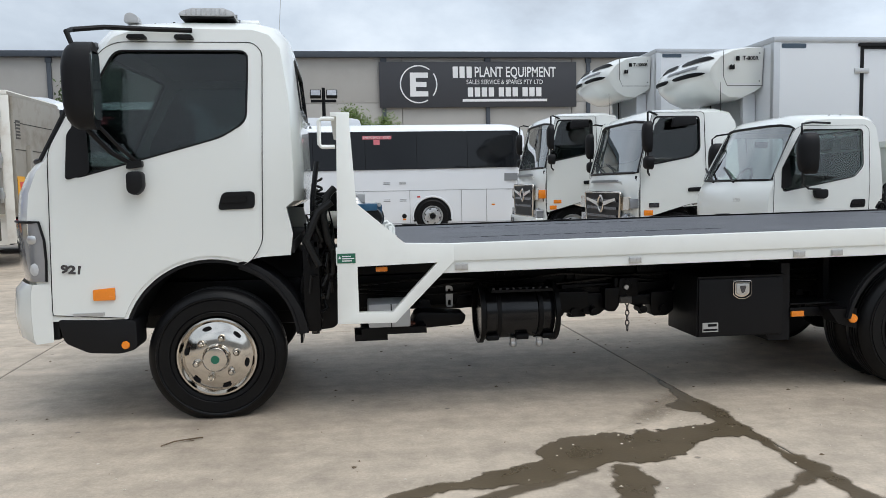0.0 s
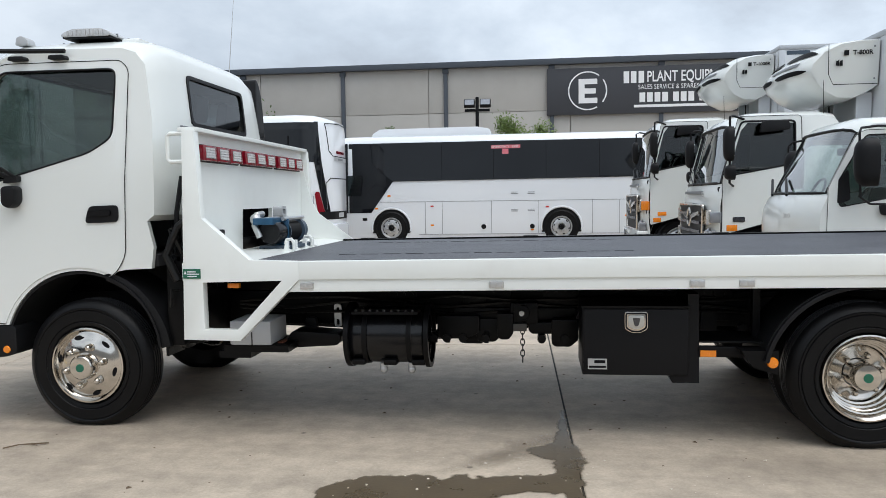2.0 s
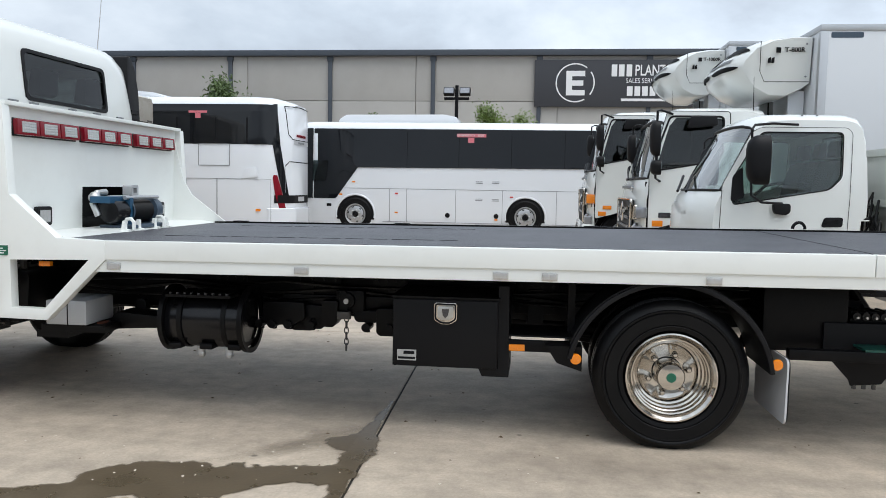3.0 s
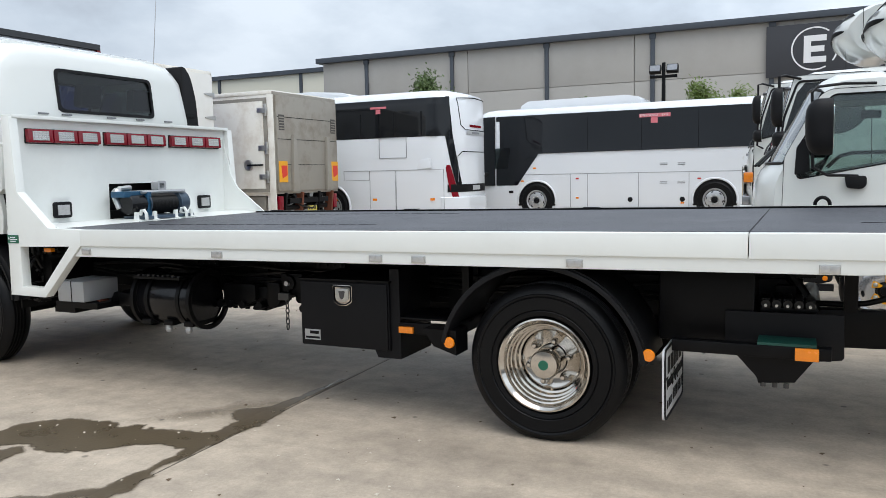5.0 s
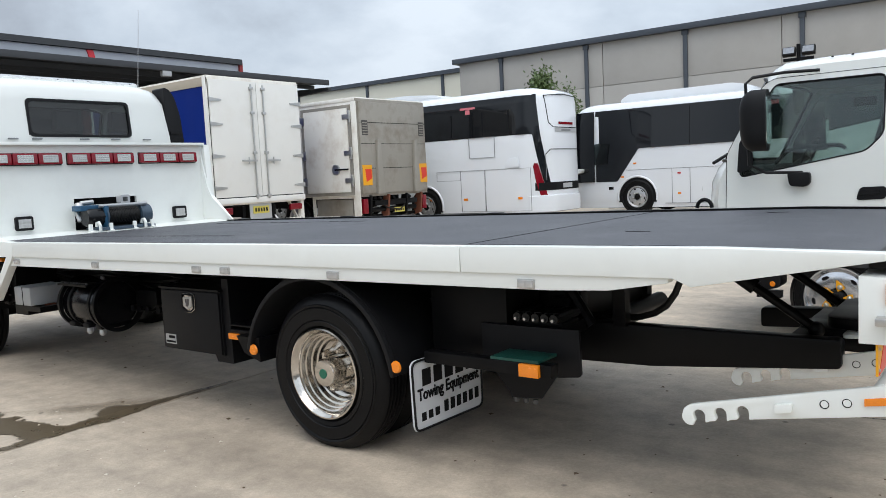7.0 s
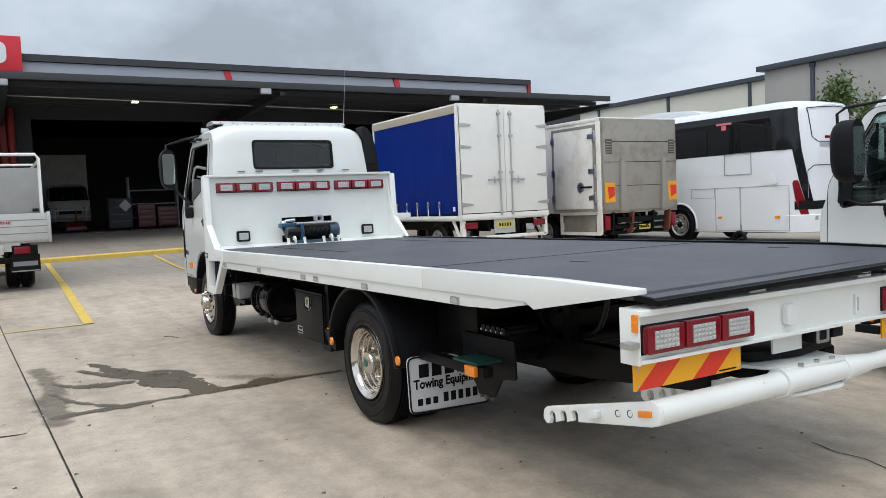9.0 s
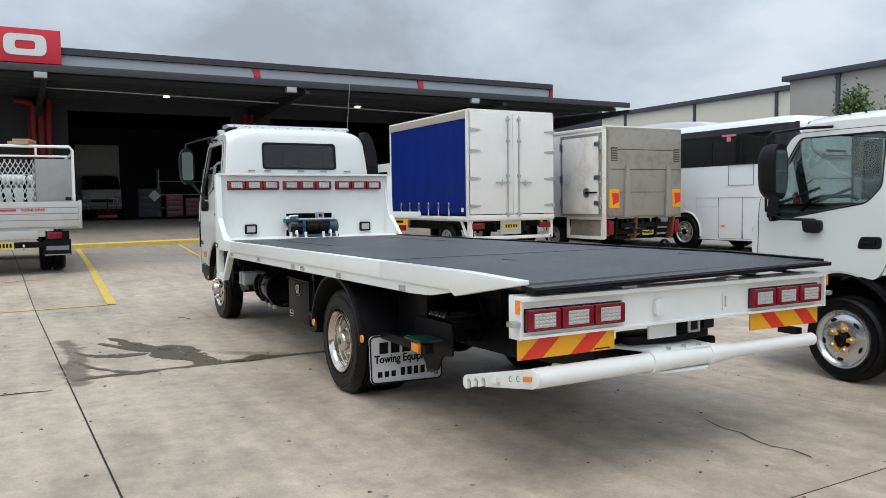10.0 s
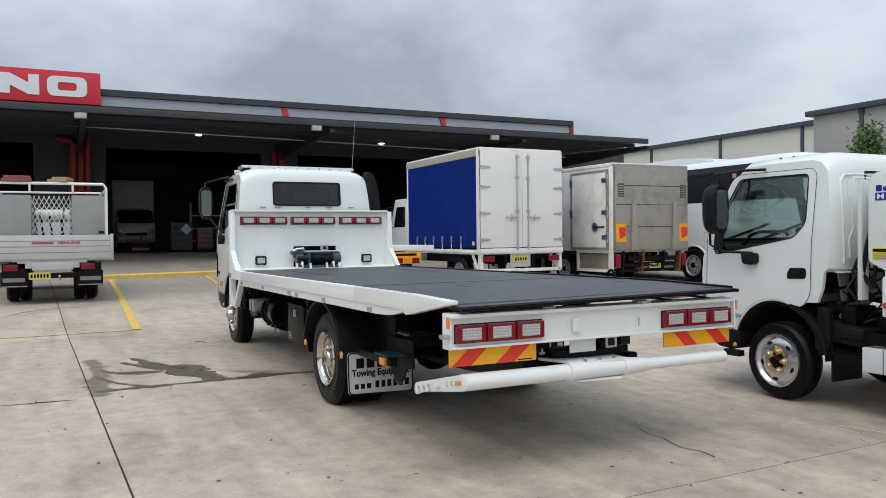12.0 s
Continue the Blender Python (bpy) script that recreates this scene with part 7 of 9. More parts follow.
def fridge_unit(root, x, hw, z0, z1, model):
    """A white refrigeration unit on the box's front wall: flat cheeks, a tapered nose with dark slots and a rounded belly."""
    sec = [(0.0, 0.0), (-0.30, 0.0), (-0.62, -0.04), (-0.88, -0.15), (-1.06, -0.33), (-1.09, -0.42), (-1.04, -0.55), (-0.86, -0.72), (-0.62, -0.83), (-0.36, -0.84), (-0.12, -0.74), (0.0, -0.66)]
    sec = [(px, z1 + pz * (z1 - z0) / 0.84) for px, pz in sec]
    us = [-1, -0.985, -0.95, -0.86, -0.7, -0.4, 0, 0.4, 0.7, 0.86, 0.95, 0.985, 1]

    def place(px, pz, u):
        a = abs(u)
        low = max(0.0, (z1 - pz) / (z1 - z0) - 0.62)
        return (x + px * (1 - 0.20 * a ** 5), u * hw * (1 - 0.35 * low - 0.05 * max(0.0, -px - 0.55)), pz - (pz - (z0 + z1) / 2) * 0.10 * a ** 10)

    rows = [[place(px, pz, u) for u in us] for px, pz in sec]
    s = Shape().grid(rows)
    for q in (0, -1):
        s.add([r[q] for r in rows], [tuple(range(len(rows)))])
    un = part("refrigeration_unit", s, WHITE, root, "white rounded refrigeration unit", smooth=45)

    def skin(t, u, out):
        """A point on the unit's rounded face, t counted along its section."""
        i = min(int(t), len(sec) - 2)
        (xa, za), (xb, zb_) = sec[i], sec[i + 1]
        px, pz = xa + (xb - xa) * (t - i), za + (zb_ - za) * (t - i)
        nx, nz = za - zb_, xb - xa
        ln = math.hypot(nx, nz)
        return place(px - out * nx / ln, pz - out * nz / ln, u)

    for ta, tb, ua, ub in ((2.95, 3.45, 0.08, 0.95), (2.95, 3.45, -0.95, -0.08), (4.75, 5.30, 0.08, 0.95), (4.75, 5.30, -0.95, -0.08)):
        patch = []
        for k in range(15):
            u = ua + (ub - ua) * k / 14
            f = 0.12 + 0.88 * (1 - abs(2 * k / 14 - 1) ** 6)
            mid = (ta + tb) / 2
            patch.append([skin(mid + (tb - ta) / 2 * f * q, u, 0.010) for q in (-1, -0.6, -0.2, 0.2, 0.6, 1)])
        part("dark_slot", Shape().grid(patch), INK, un)
    part("maker_bar", Shape().grid([[skin(3.80 + 0.35 * q, -0.80 + 1.0 * k / 10, 0.008) for q in (0, 0.5, 1)] for k in range(11)]), SEATLIGHT, un)
    cheek = lambda px, pz: (x + px, -hw - 0.003, pz)
    part("cheek_seam", Shape().pipe([cheek(-0.66, z1 - 0.08), cheek(-0.66, z1 - 0.48), cheek(-0.60, z1 - 0.62), cheek(-0.02, z1 - 0.62)], 0.005, 5), INK, un)
    lettering("model_mark", model, 0.085, INK, un, pose(x - 0.22, -hw - 0.006, z1 - 0.20, 90, 0, 0), bold=0.002)
    part("model_glyph", Shape().prism(rect(x - 0.46, x - 0.40, z1 - 0.235, z1 - 0.165), -hw - 0.007, -hw), INK, un)
    for dx in (-0.56, -0.515):
        part("side_vent", Shape().prism(bent([(x + dx, z1 - 0.37), (x + dx + 0.036, z1 - 0.37), (x + dx + 0.036, z1 - 0.29), (x + dx, z1 - 0.31)], 0.008), -hw - 0.006, -hw + 0.01), INK, un)
    for dz in (0.12, 0.55):
        part("cheek_screw", Shape().lathe([(0.014, 0.0), (0.010, -0.006), (0.0, -0.006)], 10).moved(Matrix.Translation((x - 0.07, -hw - 0.002, z1 - dz))), SEATLIGHT, un)
    for q in (-1, 1):
        part("bracket", Shape().prism(rect(x - 0.20, x, z0 - 0.42, z0 + 0.12), q * hw * 0.72 - 0.03, q * hw * 0.72 + 0.03), BODYWHITE, un)
        part("drain_hose", Shape().pipe([(x - 0.10, q * hw * 0.60, z0 + 0.1), (x - 0.09, q * hw * 0.60, z0 - 0.3), (x - 0.05, q * hw * 0.60, z0 - 0.8)], 0.012, 6), HOSE, un)
    return un


def insulated_box(root, x0, x1, hw, z0, z1):
    b = part("box_body", Shape().box(x0, x1, -hw, hw, z0, z1), BODYWHITE, root, "white insulated box body", bevel=0.01)
    part("top_rail", Shape().box(x0 - 0.01, x1, -hw - 0.015, hw + 0.015, z1 - 0.07, z1 + 0.012), ALLOY, b, bevel=0.005)
    part("corner_post", Shape().box(x0 - 0.012, x0 + 0.09, -hw - 0.012, -hw + 0.08, z0, z1 - 0.07), ALLOY, b, bevel=0.006)
    part("bottom_rail", Shape().box(x0, x1, -hw - 0.015, -hw + 0.05, z0 - 0.08, z0 + 0.02), ALLOY, b)
    part("maker_plate", Shape().prism(rect(x0 + 0.12, x0 + 0.52, z1 - 0.16, z1 - 0.09, 0.02), -hw - 0.004, -hw + 0.01), WINCHGREY, b)
    part("door_gap", Shape().prism(rect(x0 + 1.42, x1 - 0.8, z0 + 0.1, z1 - 0.1), -hw - 0.018, -hw + 0.01, "y", [rect(x0 + 1.47, x1 - 0.85, z0 + 0.15, z1 - 0.17)]), PLASTIC, b)
    part("door_rail", Shape().box(x0 + 1.38, x1, -hw - 0.05, -hw, z1 - 0.13, z1 - 0.085), PLASTIC, b)
    part("door_latch", Shape().box(x0 + 1.32, x0 + 1.56, -hw - 0.03, -hw, z1 - 0.54, z1 - 0.46), STEEL, b, bevel=0.01)
    return b


t4 = thing("refrigerated_truck", pose(3.06, 12.1, 0), "white refrigerated truck with mid-size cab and insulated box", "truck", group="parked white trucks")
medium_cab(t4, 1.2, 2.52)
insulated_box(t4, 2.27, 9.0, 1.24, 1.05, 3.52)
fridge_unit(t4, 2.25, 0.98, 2.62, 3.45, "T-800R")
lettering("model_badge", "500", 0.09, STEEL, t4, pose(-0.03, -0.86, 1.36, 90, 0, -90), wide=1.2)
t5 = thing("refrigerated_truck", pose(2.62, 15.9, 0), "taller white refrigerated truck with chrome grille", "truck", group="parked white trucks")
medium_cab(t5, 1.2, 2.82)
insulated_box(t5, 2.42, 9.4, 1.24, 1.1, 4.0)
fridge_unit(t5, 2.40, 1.0, 3.06, 3.93, "T-1000R")
lettering("model_badge", "500", 0.09, STEEL, t5, pose(-0.03, -0.86, 1.5, 90, 0, -90), wide=1.2)
for r in (t4, t5):
    for s in (-1, 1):
        wheel(r, 6.6, s * 1.2, 0.47, 0.47, "rear", s, ALLOY, 0.27)

# ---------------------------------------------------------------- light truck parked beside the tow truck
SILVER = material("bright_silver_wheel", (0.62, 0.63, 0.65), 0.22, metal=0.85, vary=0.05, scale=8)
K3 = 0.88
t3 = thing("light_truck", pose(4.19, 8.386, 0) @ Matrix.Scale(K3, 4), "small white cab truck with crane body, silver wheels", "truck", group="parked white trucks")
light_cab(t3, 1.0, CLEARGLASS, 0.10, ((-0.755, 1.395), (0.215, 1.57), (0.338, 1.70), (0.345, 2.165), (-0.47, 2.165), (-0.745, 1.70)), (0.09, -0.065), nose=0.05)
for s in (-1, 1):
    wheel(t3, 0.0, s * 0.925, 0.375, 0.375, "steel", s, SILVER, rim=0.262, studs=5, markers=True)
    mirror_head(t3, -0.57, s * 1.16, 1.86, 0.22, 0.25, 0.50)
    part("mirror_arm", Shape().pipe([(-0.12, s * 0.93, 2.24), (-0.38, s * 0.95, 2.25), (-0.6, s * 1.1, 2.22), (-0.64, s * 1.16, 2.17), (-0.62, s * 1.16, 1.50), (-0.5, s * 1.1, 1.43), (-0.25, s * 0.96, 1.42)], 0.013, 8), PLASTIC, t3)
    part("blind_spot_mirror", Shape().prism(bent([(-0.36, 1.42), (-0.18, 1.42), (-0.18, 1.33), (-0.22, 1.30), (-0.34, 1.31)], 0.03), s * 0.955, s * 1.02), PLASTIC, t3, bevel=0.02)
    part("wheel_chock_bar", Shape().box(-0.62, -0.42, s * 0.9, s * 0.98, 0.36, 0.42), PLASTIC, t3)
for y in (-0.45, 0.1):
    part("wiper", Shape().pipe([(-1.14, y, 1.53), (-1.08, y + 0.2, 1.60), (-0.98, y + 0.55, 1.72)], 0.016, 6), PLASTIC, t3)
lettering("model_badge", "300", 0.07, STEEL, t3, pose(-1.19, -0.62, 1.30, 90, 0, -72), wide=1.2)
def cab_back(y, z, out=0.0):
    x = 0.595 + (2.17 - z) * 0.1 if z > 1.87 else 0.625 + (1.87 - z) * 0.036
    return (x - 0.045 * (abs(y) / 0.95) ** 8 + out, y, z)


for run in ([(-0.79, 1.33), (-0.79, 2.08), (-0.74, 2.14), (-0.58, 2.15), (0.0, 2.15)], [(-0.72, 1.38), (-0.72, 1.56), (-0.67, 1.64), (-0.67, 1.86), (-0.70, 1.92), (-0.70, 2.08)], [(-0.62, 2.10), (-0.60, 2.12), (-0.30, 2.12), (-0.28, 2.10), (-0.28, 1.80), (-0.32, 1.77), (-0.60, 1.77), (-0.62, 1.80), (-0.62, 2.10)], [(-0.56, 1.70), (-0.2, 1.70), (0.2, 1.70)], [(-0.60, 1.36), (-0.60, 1.52), (-0.55, 1.60), (0.2, 1.60)]):
    path = []
    for (ya, za), (yb, zb) in zip(run, run[1:]):
        path += [cab_back(ya + (yb - ya) * k / 5, za + (zb - za) * k / 5, -0.004) for k in range(5)]
    part("back_rib", Shape().pipe(path + [cab_back(*run[-1], -0.004)], 0.014, 8), WHITE, t3)
part("back_flange", Shape().box(0.585, 0.66, -0.86, 0.86, 1.248, 1.262), WHITE, t3, bevel=0.004)
part("drain_plug", Shape().lathe([(0.018, 0.0), (0.014, -0.006), (0.0, -0.006)], 12).moved(pose(0.649, -0.62, 1.33, 0, 0, 90)), PLASTIC, t3)
part("grab_handle", Shape().pipe([(-0.50, -0.82, 1.50), (-0.40, -0.82, 1.60), (-0.30, -0.82, 1.63), (0.0, -0.82, 1.63), (0.05, -0.82, 1.60)], 0.018, 8), PLASTIC, t3)
part("inner_mirror", Shape().prism(bent([(-0.15, 2.02), (0.05, 2.02), (0.05, 2.11), (-0.15, 2.11)], 0.02), 0.80, 0.82), PLASTIC, t3, bevel=0.006)
for x in (-0.05, 0.10):
    part("roof_bolt", Shape().lathe([(0.012, 0.0), (0.009, 0.010), (0.0, 0.010)], 8).moved(pose(x, -0.80, 2.345, 90, 0, 0)), PLASTIC, t3)
# engine bay behind the wheel arch
rb = random.Random(12)
part("cab_mount", Shape().prism([(-0.66, 0.98), (-0.60, 0.98), (-0.56, 1.245), (-0.72, 1.245)], 0.50, 0.52, "x"), GREYBOX, t3, "pale grey cab mount plate", bevel=0.004)
part("cab_mount", Shape().prism([(-0.40, 0.96), (-0.12, 0.96), (-0.06, 1.245), (-0.36, 1.245)], 0.58, 0.60, "x"), GREYBOX, t3, "pale grey cab mount plate", bevel=0.004)
part("air_box", Shape().prism(bent([(0.50, 0.62), (0.86, 0.60), (0.88, 0.76), (0.52, 0.80)], 0.03), -0.86, -0.40), PLASTIC, t3, bevel=0.012)
part("side_guard", Shape().prism(bent([(0.44, 0.94), (0.56, 0.92), (0.56, 0.56), (0.40, 0.52)], 0.03), -0.90, -0.84), PLASTIC, t3, bevel=0.01)
part("step_bar", Shape().box(0.54, 0.92, -0.90, -0.84, 0.46, 0.52), BLACK, t3, bevel=0.008)
for k in range(14):
    a0, b0 = rb.uniform(-0.88, -0.50), rb.uniform(0.80, 1.22)
    part("engine_hose", Shape().pipe([(0.46, a0, b0), (0.56 + rb.uniform(0, 0.1), a0 + rb.uniform(-0.06, 0.1), b0 - rb.uniform(-0.05, 0.12)), (0.68, a0 + rb.uniform(-0.02, 0.2), b0 - rb.uniform(0, 0.2)), (0.82, a0 + rb.uniform(0.0, 0.3), b0 - rb.uniform(-0.1, 0.2))], rb.choice((0.007, 0.010, 0.016)), 7), HOSE, t3)
for k in range(9):
    y, z = rb.uniform(-0.84, -0.45), rb.uniform(0.82, 1.16)
    part("fitting", Shape().tube((0.60, y, z), (0.60, y + 0.07, z + rb.uniform(-0.02, 0.02)), rb.uniform(0.014, 0.035), n=10), rb.choice((BLACK, BLACK, STEEL)), t3)
part("rear_swage", Shape().prism(bent([(0.60, 1.25), (0.645, 1.25), (0.645, 2.1), (0.60, 2.1)], 0.01), -0.55, 0.55), WHITE, t3)
for s in (-1, 1):
    part("chassis_rail", Shape().box(-0.9, 5.4, s * 0.40 - 0.035, s * 0.40 + 0.035, 0.55, 0.77), BLACK, t3)
crane = part("crane_body", Shape().prism(bent([(1.10, 1.06), (2.6, 0.98), (2.6, 1.95), (1.20, 1.98), (1.10, 1.80)], 0.06), -0.92, 0.92), WHITE, t3, "white crane body with blue mark", bevel=0.02)
GREYGREEN = material("grey_green_frame_paint", (0.62, 0.64, 0.61), 0.5, vary=0.08, scale=5)
part("crane_frame", Shape().box(0.84, 0.88, -0.90, -0.80, 1.02, 2.02).box(0.84, 0.88, 0.80, 0.90, 1.02, 2.02).box(0.84, 0.88, -0.80, 0.80, 1.94, 2.02).box(0.845, 0.87, -0.80, 0.80, 1.40, 1.48), GREYGREEN, t3, "grey-green frame behind the cab", bevel=0.006)
part("frame_panel", Shape().box(0.88, 1.09, -0.79, 0.90, 1.30, 2.0), GREYGREEN, t3, bevel=0.01)
part("amber_beacon", Shape().lathe([(0.0, -0.075), (0.04, -0.072), (0.055, -0.05), (0.058, 0.0), (0.0, 0.0)], 16).moved(pose(0.70, 0.15, 2.14, -90, 0, 0)), AMBER, t3, "amber beacon behind the cab roof")
part("beacon_post", Shape().tube((0.70, 0.15, 1.96), (0.70, 0.15, 2.14), 0.016, n=8).tube((0.70, 0.15, 1.97), (0.86, 0.15, 1.97), 0.016, n=8), BLACK, t3)
cheek_ = part("crane_cover", Shape().prism(bent([(0.957, 1.36), (1.55, 1.08), (2.4, 1.05), (2.4, 2.12), (1.02, 2.13), (0.957, 2.06)], 0.05), -0.925, -0.80), WHITE, crane, "white crane side cover", bevel=0.012)
for xa, xb, za, zb in ((1.033, 1.085, 1.962, 2.014), (1.096, 1.13, 1.962, 2.0), (1.14, 1.17, 1.962, 2.014)):
    part("blue_mark", Shape().prism(bent([(xa, za), (xb, za), (xb, zb), (xa, zb)], 0.012), -0.929, -0.925), BLUEINK, cheek_)
part("blue_mark", Shape().prism(rect(1.027, 1.30, 1.885, 1.950), -0.929, -0.925), BLUEINK, cheek_)
part("white_mark", Shape().prism([(1.045, 1.895), (1.06, 1.895), (1.075, 1.925), (1.09, 1.895), (1.105, 1.895), (1.105, 1.94), (1.09, 1.94), (1.075, 1.915), (1.06, 1.94), (1.045, 1.94)], -0.931, -0.929), WHITEINK, cheek_)
yl = part("warning_sticker", Shape().prism(rect(0.998, 1.25, 1.377, 1.48), -0.929, -0.925), YELLOWINK, cheek_, "yellow warning sticker")
part("sticker_bar", Shape().prism(rect(1.005, 1.24, 1.447, 1.473), -0.931, -0.929), INK, yl)
for z in (1.43, 1.412, 1.394):
    part("sticker_bar", Shape().prism(rect(1.012, 1.23, z - 0.004, z + 0.004), -0.931, -0.929), SEATLIGHT, yl)
pn = part("valve_panel", Shape().prism(rect(1.083, 1.6, 0.895, 1.235, 0.02), -0.92, -0.86), WHITE, t3, "white panel with red button", bevel=0.006)
part("red_button", Shape().lathe([(0.028, 0.0), (0.022, -0.012), (0.0, -0.014)], 16).moved(Matrix.Translation((1.115, -0.92, 0.992))), REDINK, pn)
part("control_hose", Shape().pipe([(0.98, -0.86, 1.75), (0.92, -0.88, 1.5), (0.86, -0.86, 1.25), (0.95, -0.84, 1.12)], 0.022, 8), HOSE, t3)
part("control_hose", Shape().pipe([(0.99, -0.80, 1.7), (0.95, -0.8, 1.4), (0.92, -0.8, 1.15)], 0.018, 8), HOSE, t3)
for k in range(6):
    q_ = 0.25 + 0.55 * ((k * 0.618) % 1)
    part("crane_hose", Shape().pipe([(0.82, -0.88 + 0.05 * k, 1.02), (0.74 - 0.01 * k, -0.90 + 0.05 * k + 0.04 * math.sin(k), 1.02 + 0.4 * q_), (0.78, -0.82 + 0.10 * k * q_, 1.10 + 0.62 * q_), (0.84, -0.70 + 0.12 * k, 1.08 + 0.5 * q_), (0.87, -0.62 + 0.12 * k, 1.06)], 0.011 + 0.003 * (k % 3), 8), HOSE, t3)
tk = part("side_locker", Shape().box(0.895, 1.8, -0.92, -0.5, 0.40, 0.617), BODYWHITE, t3, "pale side locker", bevel=0.012)
part("locker_seam", Shape().box(1.088, 1.094, -0.922, -0.919, 0.402, 0.615), INK, tk)
part("side_rail", Shape().box(0.90, 2.6, -0.91, -0.86, 0.64, 0.74), BLACK, t3)
part("engine_block", Shape().box(0.45, 0.9, -0.6, 0.5, 0.5, 0.85).box(0.6, 0.75, -0.8, -0.5, 0.75, 0.95).box(0.62, 0.9, -0.88, -0.5, 0.66, 0.70), BLACK, t3, bevel=0.02)
part("rubber_flap", Shape().box(0.58, 0.60, -0.90, -0.5, 0.26, 0.6), RUBBER, t3)
for s in (-1, 1):
    wheel(t3, 3.6, s * 1.0, 0.385, 0.385, "rear", s, ALLOY)
part("flat_deck", Shape().box(2.6, 5.4, -0.98, 0.98, 0.86, 0.98), WHITE, t3, bevel=0.01)

# ---------------------------------------------------------------- blue curtain truck, seen from its tail
CURTAIN = material("blue_pvc_curtain", (0.002, 0.018, 0.165), 0.45, vary=0.12, scale=1.6, bump=0.2, bump_scale=1.8, spec=0.15)
BEIGE = material("faded_beige_valance", (0.40, 0.35, 0.28), 0.7, vary=0.1, scale=2)
DOORWHITE = material("white_truck_door_panel", (0.76, 0.755, 0.72), 0.4, vary=0.03, scale=1.0, dirt=(0.45, 0.38, 0.29), dirt_amount=0.16, dirt_scale=1.2)
c1 = thing("curtain_truck", pose(-8.15, 12.75, 0), "curtain-sided truck with blue curtain and white rear doors", "truck")
HW1 = 1.24
part("roof_panel", Shape().box(-4.45, 0.0, -HW1, HW1, 3.55, 3.64), OLDWHITE, c1, bevel=0.01)
part("deck_floor", Shape().box(-4.45, 0.0, -HW1, HW1, 0.95, 1.07), OLDWHITE, c1, bevel=0.01)
part("front_bulkhead", Shape().box(-4.45, -4.36, -HW1, HW1, 1.07, 3.55), OLDWHITE, c1)
for s in (-1, 1):
    wav = []
    for i in range(46):
        xx = -4.36 + 4.30 * i / 45
        wav.append([(xx, s * (HW1 - 0.005 + 0.012 * math.sin(i * 0.8) * f), z) for z, f in ((1.12, 1.0), (1.6, 1.2), (2.4, 0.7), (3.44, 0.2))])
    part("curtain", Shape().grid(wav), CURTAIN, c1, "blue side curtain")
    part("valance", Shape().box(-4.45, 0.0, s * HW1 - 0.015, s * HW1 + 0.015, 3.42, 3.60), BEIGE, c1, bevel=0.006)
    part("rear_post", Shape().box(-0.11, 0.0, s * HW1 - 0.02, s * HW1 + 0.02, 0.95, 3.6), DOORWHITE, c1, bevel=0.006)
    for kx in range(6):
        x = -3.7 + 0.55 * kx
        yo = s * (HW1 + 0.02)
        st_ = part("buckle_strap", Shape().box(x - 0.016, x + 0.016, yo - 0.006, yo + 0.006, 1.0, 1.42), WHITEINK, c1, "white curtain strap")
        part("buckle", Shape().box(x - 0.03, x + 0.035, yo - 0.016, yo + 0.016, 1.26, 1.34).box(x - 0.008, x + 0.05, yo - 0.02, yo + 0.02, 1.34, 1.38), STEEL, st_, bevel=0.004)
    part("tie_rail", Shape().box(-4.4, -0.1, s * HW1 - 0.02, s * HW1 + 0.02, 0.99, 1.02), DOORWHITE, c1)
    part("curtain_patch", Shape().box(-0.34, -0.24, s * (HW1 + 0.012) - 0.004, s * (HW1 + 0.012) + 0.004, 1.18, 1.28), WHITEINK, c1, "small pale patch on the curtain")
part("load", Shape().box(-4.2, -0.2, -1.1, 1.1, 1.07, 3.2), SHOPDARK, c1)
for s in (-1, 1):
    ya, yb = (-HW1 + 0.03, -0.006) if s < 0 else (0.006, HW1 - 0.03)
    d = part("rear_door", Shape().box(0.0, 0.05, ya, yb, 1.12, 3.56), DOORWHITE, c1, "white rear door with hinges and lock rod", bevel=0.008)
    part("lock_rod", Shape().tube((0.075, s * 0.16, 1.05), (0.075, s * 0.16, 3.5), 0.018, n=8), STEEL, d)
    for z in (1.12, 2.05, 2.9, 3.42):
        part("rod_keeper", Shape().box(0.05, 0.10, s * 0.16 - 0.05, s * 0.16 + 0.05, z - 0.03, z + 0.03), STEEL, d, bevel=0.008)
    part("lock_handle", Shape().box(0.08, 0.11, min(s * 0.12, s * 0.52), max(s * 0.12, s * 0.52), 1.86, 1.90).tube((0.09, s * 0.34, 1.80), (0.09, s * 0.34, 1.96), 0.014, n=8), STEEL, d)
    for z in (1.32, 1.98, 2.64, 3.14):
        h_ = [(s * (HW1 + 0.01), z - 0.05), (s * (HW1 - 0.30), z - 0.015), (s * (HW1 - 0.30), z + 0.015), (s * (HW1 + 0.01), z + 0.05)]
        part("strap_hinge", Shape().prism(h_, 0.05, 0.068, "x"), STEEL, d)
part("sill", Shape().box(-0.02, 0.06, -HW1, HW1, 0.98, 1.10), DOORWHITE, c1, bevel=0.01)
